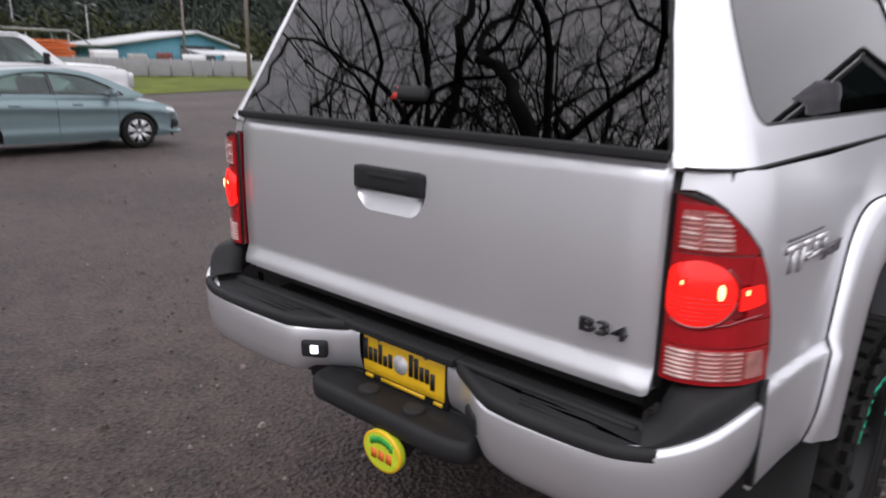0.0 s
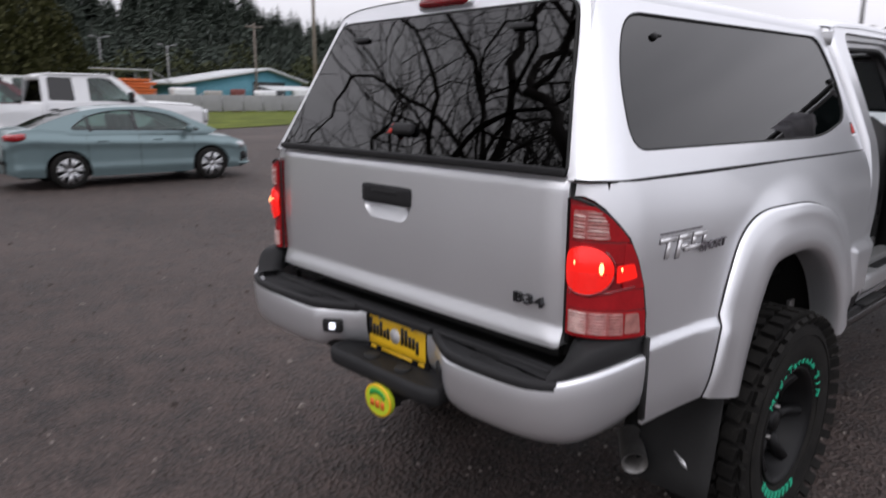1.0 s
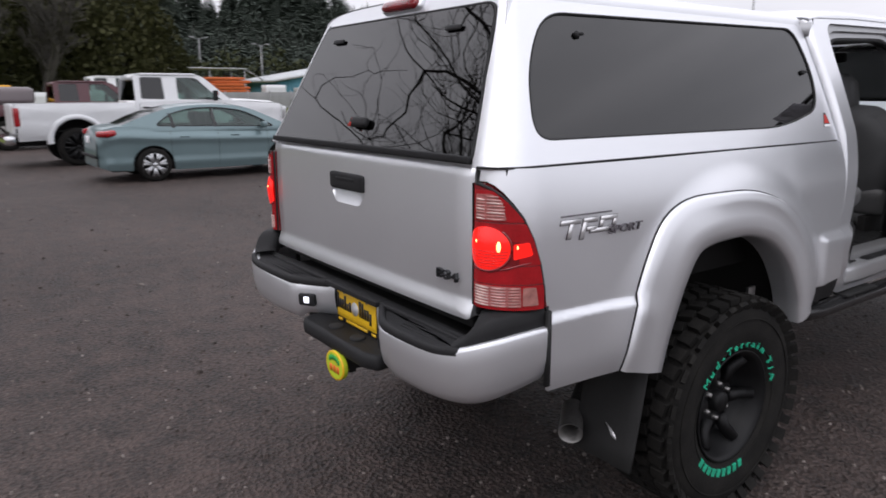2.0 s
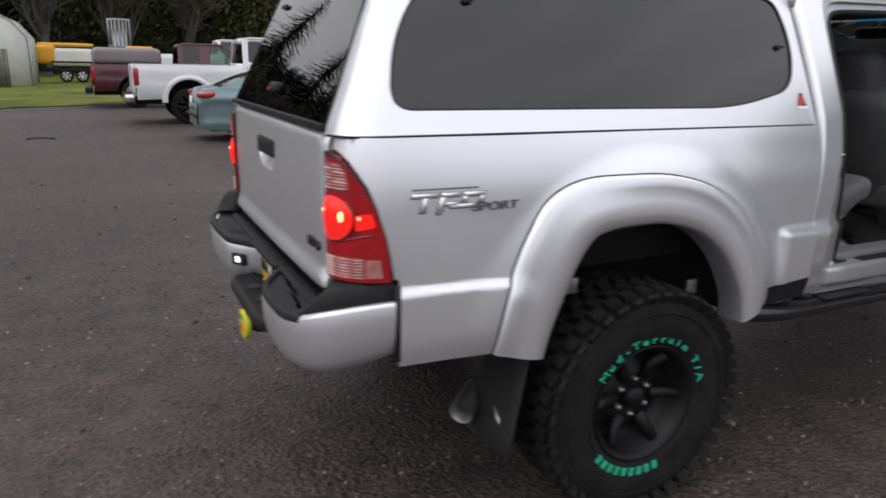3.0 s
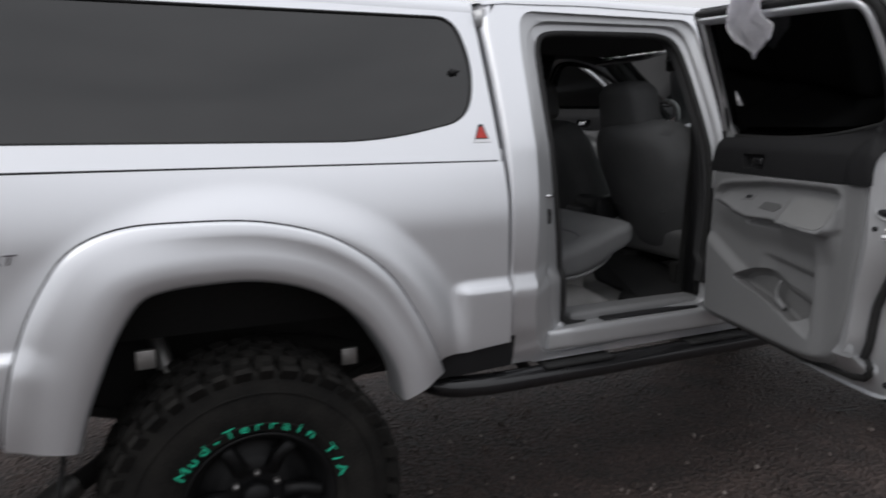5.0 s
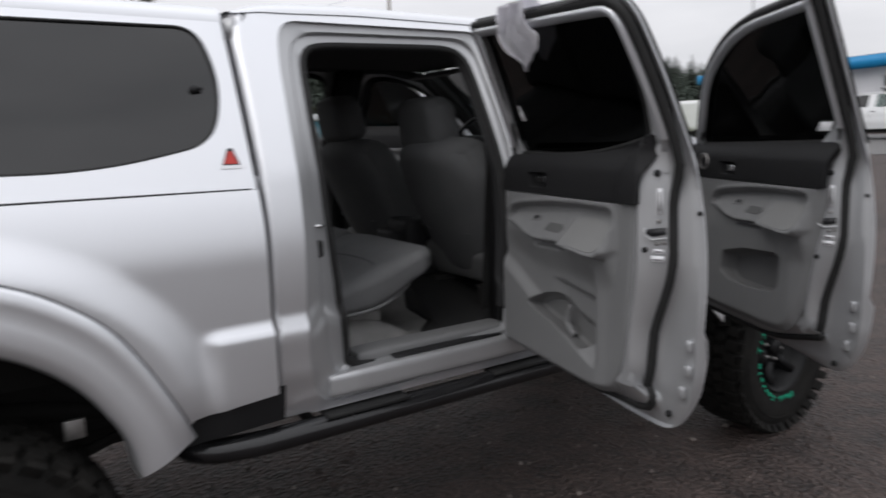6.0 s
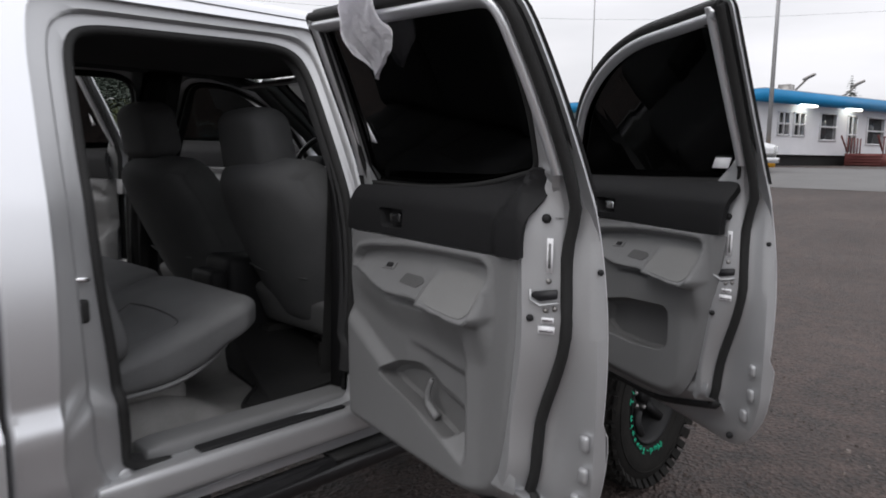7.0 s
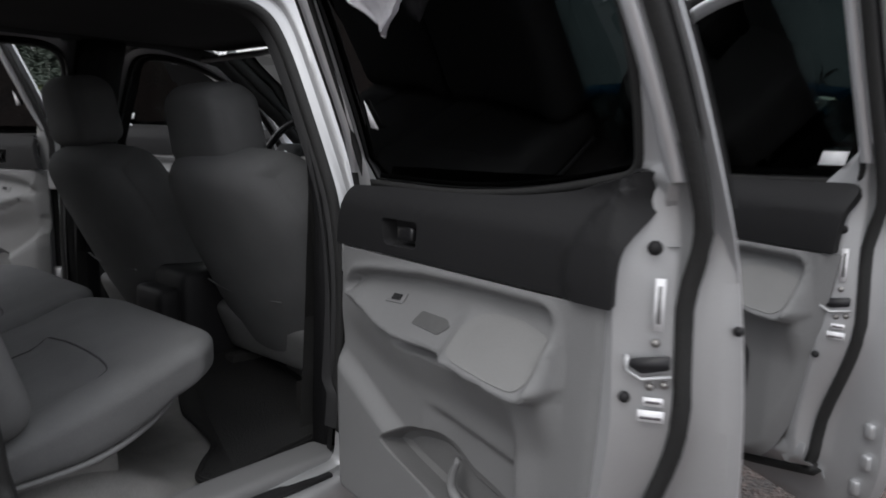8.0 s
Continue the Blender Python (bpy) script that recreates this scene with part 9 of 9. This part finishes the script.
soft_box(bm, (0, -1.2, 1.55), (0.7, 0.9, 0.45), 0.08, 5)
part("arm", bm, AMBER, box_)
part("skid", boxes(((0, 0, 0.62), (1.1, 1.8, 1.26))), UNDER, box_)
tent = thing("canvas_shelter", "white canvas shelter with a rounded roof", "tent", m=Matrix.Translation((-40.5, -5.9, 0.03)) @ Matrix.Diagonal((1, 1.1, 1.27, 1)))
bm = bmesh.new()
prism(bm, [(-2.3, 0), (2.3, 0), (2.3, 1.9), (1.7, 2.55), (0.6, 3.0), (-0.6, 3.0), (-1.7, 2.55), (-2.3, 1.9)], lambda u, v, h: Vector((-h, u, v)), 5.0)
part("canvas", bm, CANVAS, tent)
for k in range(4):
    bm = bmesh.new()
    tube(bm, [(-5.0 * k / 3 + 0.02 * (k == 0), a, b) for a, b in ((-2.32, 0), (-2.32, 1.9), (-1.7, 2.57), (-0.6, 3.02), (0.6, 3.02), (1.7, 2.57), (2.32, 1.9), (2.32, 0))], 0.03, 5)
    part("hoop", bm, POLE_STEEL, tent)
house = thing("small_house", "brown-roofed small house behind the shelter", "house", m=Matrix.Translation((-56, -10.5, 0)))
part("wall", boxes(((0, 0, 1.4), (6, 7, 2.8))), WOOD_GREY, house)
bm = bmesh.new()
prism(bm, [(-4, 2.7), (4, 2.7), (0, 5.4)], lambda u, v, h: Vector((3.4 - h, u, v)), 6.8)
part("roof", bm, BRICK_ROOF, house)
bfence = thing("board_fence", "weathered wooden board fence behind the grass", "fence", m=Matrix.Translation((-38.0, -4.2, 0)))
for k in range(60):
    part("board", boxes(((-0.16 * k * 0.35, -0.16 * k, 0.92), (0.03, 0.15, 1.84))), WOOD_GREY, bfence)
part("rail", boxes(((-1.7, -4.8, 0.5), (0.06, 10.0, 0.09), (0, 0, -19)), ((-1.7, -4.8, 1.4), (0.06, 10.0, 0.09), (0, 0, -19))), WOOD_GREY, bfence)
stick = thing("fallen_branch", "short dark fallen branch on the gravel", "branch", m=Matrix.Translation((-13.2, -1.6, 0.012)) @ Matrix.Diagonal((0.6, 0.55, 0.9, 1)))
bm = bmesh.new()
tube(bm, spline([(0, -0.45, 0), (0.04, -0.15, 0.03), (-0.03, 0.15, 0.02), (0.02, 0.5, 0.0)], 4), [0.02] * 12 + [0.008], 6)
part("wood", bm, BARK, stick)

# office: white walls, flat roof with a blue fascia, lamps under the eave
office = thing("office_building", "single-storey white office with a blue fascia", "building")
C0, C1, C2 = Vector((-12.4, 41.8, 0)), Vector((-9.0, 57.0, 0)), Vector((-27.8, 45.5, 0))
ZB, ZW, ZF = 1.20, 4.72, 5.32


def wall(a, b, z0, z1, thick, name, mat, par, holes=()):
    d = (b - a)
    ln = d.length
    d.normalize()
    n = Vector((-d.y, d.x, 0))
    bm = panel([(0, z0), (ln, z0), (ln, z1), (0, z1)], lambda u, v: tuple(a + d * u + Vector((0, 0, v))), holes=[[(h[0], h[1]), (h[2], h[1]), (h[2], h[3]), (h[0], h[3])] for h in holes], step=2.0, thick=thick)
    bmesh.ops.recalc_face_normals(bm, faces=bm.faces)
    return part(name, bm, mat, par), d, n


wr = [(2.0, 2.95, 3.1, 4.25), (3.6, 2.95, 4.7, 4.25), (6.4, 2.75, 8.2, 4.35), (9.6, 2.0, 10.7, 4.3), (12.0, 2.6, 14.2, 4.3)]
w_r, d_r, n_r = wall(C0, C1, 1.85, ZW, 0.2, "wall", WHITE_WALL, office, wr)
wl_ = [(1.6, 2.95, 3.4, 4.25), (7.0, 2.9, 9.4, 4.25)]
w_l, d_l, n_l = wall(C2, C0, 1.85, ZW, 0.2, "wall", WHITE_WALL, office, [(15.88 - h[2], h[1], 15.88 - h[0], h[3]) for h in wl_])
wall(C0 + d_r * 0.2 + Vector((-0.25, 0.1, 0)), C1, ZB, 1.88, 0.1, "skirting", UNDER, office)
wall(C2, C0 + Vector((-0.3, 0.25, 0)), ZB, 1.88, 0.1, "skirting", UNDER, office)
for h in wr:
    c = C0 + d_r * ((h[0] + h[2]) / 2)
    ang = math.degrees(math.atan2(d_r.y, d_r.x))
    wd, ht = h[2] - h[0], h[3] - h[1]
    fr = part("window", boxes(((c.x - 0.16, c.y + 0.04, (h[1] + h[3]) / 2), (wd, 0.03, ht), (0, 0, ang))), WINDOW_DARK, office)
    items = [((c.x + 0.02, c.y, zz), (wd + 0.16, 0.10, 0.10), (0, 0, ang)) for zz in (h[1], (h[1] + h[3]) / 2, h[3])]
    for e in (-0.5, 0, 0.5) if wd < 1.5 else (-0.5, 0.5):
        q = c + d_r * wd * e
        items.append(((q.x + 0.02, q.y, (h[1] + h[3]) / 2), (0.10, 0.10, ht + 0.1), (0, 0, ang)))
    part("window_frame", boxes(*items), WHITE_WALL, fr)
for h in wl_:
    u = 15.88 - (h[0] + h[2]) / 2
    c = C2 + d_l * u
    ang = math.degrees(math.atan2(d_l.y, d_l.x))
    wd, ht = h[2] - h[0], h[3] - h[1]
    fr = part("window", boxes(((c.x, c.y + 0.15, (h[1] + h[3]) / 2), (wd, 0.03, ht), (0, 0, ang))), WINDOW_DARK, office)
    part("window_frame", boxes(*[((c.x, c.y - 0.02, zz), (wd + 0.16, 0.10, 0.12), (0, 0, ang)) for zz in (h[1], (h[1] + h[3]) / 2, h[3])]), WHITE_WALL, fr)
roof_o = [C2 + Vector((-1, -0.9, 0)), C0 + Vector((0.7, -0.9, 0)), C1 + Vector((1.0, 0.6, 0)), C1 + Vector((-16, 4, 0)), C2 + Vector((-1, 12, 0))]
bm = bmesh.new()
prism(bm, [(p.x, p.y) for p in roof_o], lambda u, v, h: Vector((u, v, ZW + h)), ZF - ZW)
part("fascia", bm, BLUE_TRIM, office, "bright blue roof fascia")
bm = bmesh.new()
prism(bm, [(p.x, p.y) for p in inset([(p.x, p.y) for p in roof_o], 0.05)], lambda u, v, h: Vector((u, v, ZF + h)), 0.06)
part("roof", bm, ROOF_PALE, office)
LAMP_WARM = material("lit_tube_lamp", (0.9, 0.9, 0.8), rough=0.4, vary=0.02, emission=(1.0, 0.97, 0.80), glow=6.0)
for u in (4.3, 9.4):
    c = C0 + d_r * u
    bm = bmesh.new()
    soft_box(bm, (c.x + 0.42, c.y - 0.1, ZW - 0.07), (1.5, 0.30, 0.14), 0.05, 4, rot=(0, 0, math.degrees(math.atan2(d_r.y, d_r.x))))
    part("eave_lamp", bm, LAMP_WARM, office, "lit fluorescent eave lamp")
for u in (3.2, 8.6):
    c = C0 + d_r * u
    bm = bmesh.new()
    tube(bm, [(c.x, c.y, ZF), (c.x + 0.9, c.y - 0.4, ZF + 0.75)], 0.06, 6)
    soft_box(bm, (c.x + 1.0, c.y - 0.45, ZF + 0.82), (0.7, 0.3, 0.14), 0.05, 3, rot=(0, -25, 0))
    part("roof_floodlight", bm, STEEL, office)
bm = boxes(((-14.4, 52, ZF + 0.6), (0.8, 0.8, 1.2)))
part("roof_vent", bm, STEEL, office)
deck = thing("entrance_deck", "red-brown wooden steps and railing at the office door", "deck")
DC = C0 + d_r * 10.2 + Vector((1.2, -0.2, 0))
part("platform", boxes(((DC.x, DC.y, 1.60), (2.0, 3.4, 0.75), (0, 0, 0))), RED_WOOD, deck)
for k in range(4):
    part("step", boxes(((DC.x + 0.2, DC.y - 1.9 - 0.3 * k, 1.85 - 0.17 * k), (1.8, 0.3, 0.06))), RED_WOOD, deck)
for sx in (-0.9, 1.0):
    part("handrail", boxes(((DC.x + sx, DC.y - 2.4, 2.55), (0.08, 1.7, 0.08), (-32, 0, 0))), RED_WOOD, deck)
    for k in range(5):
        part("baluster", boxes(((DC.x + sx, DC.y - 1.6 + 0.7 * k, 2.45), (0.06, 0.06, 1.0))), RED_WOOD, deck)
part("handrail", boxes(((DC.x + 1.0, DC.y, 2.95), (0.08, 3.4, 0.08))), RED_WOOD, deck)
hedge_m = needle_material("hedge_leaves", (0.05, 0.07, 0.012), (0.12, 0.13, 0.03))


def shrub(name, x, y, w, d, h, seed, mat, label, n=900, z0=None):
    rr = random.Random(seed)
    z0 = ground_z(x, y) if z0 is None else z0
    t = thing(name, label, "shrub", m=Matrix.Translation((x, y, z0)))
    vs, fs = [], []
    for _ in range(n):
        a, b = rr.uniform(0, 6.28), math.acos(rr.uniform(-0.2, 1))
        q = rr.uniform(0.75, 1.05)
        c = Vector((w / 2 * math.cos(a) * math.sin(b) * q, d / 2 * math.sin(a) * math.sin(b) * q, max(0.02, h * math.cos(b) * q)))
        s = rr.uniform(0.05, 0.13) * max(w, d) ** 0.5
        u = Vector((rr.uniform(-1, 1), rr.uniform(-1, 1), rr.uniform(-1, 1))).normalized() * s
        v = u.orthogonal().normalized() * s * 0.7
        i = len(vs)
        vs += [tuple(c - u), tuple(c + v), tuple(c + u), tuple(c - v)]
        fs.append((i, i + 1, i + 2, i + 3))
    me = bpy.data.meshes.new("foliage")
    me.from_pydata(vs, [], fs)
    me.materials.append(mat)
    ob = new("foliage", me)
    ob.parent = t
    bm = bmesh.new()
    for k in range(4):
        tube(bm, [(0, 0, -0.05), (w * 0.2 * math.cos(k * 1.6), d * 0.2 * math.sin(k * 1.6), h * 0.7)], [0.03, 0.01], 5)
    part("stem", bm, BARK, t)
    return t


shrub("hedge", DC.x + 4.2, DC.y - 0.5, 4.5, 2.0, 0.75, 7, hedge_m, "low yellow-green hedge before the office")
# far things to the north-west
box2 = thing("box_trailer", "white box trailer parked far off", "trailer", m=Matrix.Translation((-38.5, 60.5, ground_z(-38.5, 60.5))))
bm = bmesh.new()
soft_box(bm, (0, 0, 2.2), (7.5, 2.5, 2.9), 0.06, 4)
part("box", bm, PAINT_WHITE, box2)
part("undercarriage", boxes(((0, 0, 0.6), (6.5, 1.6, 0.4))), UNDER, box2)
for dx in (-2.0, -1.0, 2.5):
    road_wheel(box2, dx, -1.1, 0.45, 0.25, STEEL, 6, False)
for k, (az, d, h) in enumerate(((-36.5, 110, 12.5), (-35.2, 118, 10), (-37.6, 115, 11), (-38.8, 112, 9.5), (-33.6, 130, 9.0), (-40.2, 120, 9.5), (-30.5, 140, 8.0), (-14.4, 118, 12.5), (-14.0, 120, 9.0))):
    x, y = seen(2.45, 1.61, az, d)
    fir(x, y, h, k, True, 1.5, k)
# broadleaf and bare growth at the foot of the hill
for k in range(26):
    az, d = -118 + 4.0 * k * 0.62 + rng.uniform(-1, 1), rng.uniform(96, 125)
    x, y = d * math.sin(radians(az)), d * math.cos(radians(az))
    shrub("roadside_tree", x, y, rng.uniform(7, 11), rng.uniform(7, 11), rng.uniform(6, 11), 60 + k, LEAF, "olive broadleaf tree at the foot of the hill", 700)
for k, (x, y, h) in enumerate(((-62, 1.5, 17), (-58, -3.5, 16), (-66, 7, 15), (-64, -10, 18))):
    bare_tree("alder_tree", (x, y, 0), h, 90 + k, "tall bare alder with grey bark", BARK_GREY, (0.02, 0.03), 0.55)
# ivy-grown broadleaf trees before the near firs
IVY = needle_material("ivy_leaves", (0.030, 0.034, 0.014), (0.078, 0.078, 0.034))
for k in range(16):
    az, d = -104 + 1.9 * k + rng.uniform(-0.6, 0.6), rng.uniform(66, 78)
    x, y = d * math.sin(radians(az)), d * math.cos(radians(az))
    shrub("ivy_tree", x, y, rng.uniform(5, 8), rng.uniform(5, 8), rng.uniform(9, 17), 120 + k, IVY, "olive-brown tree overgrown with ivy", 2600)
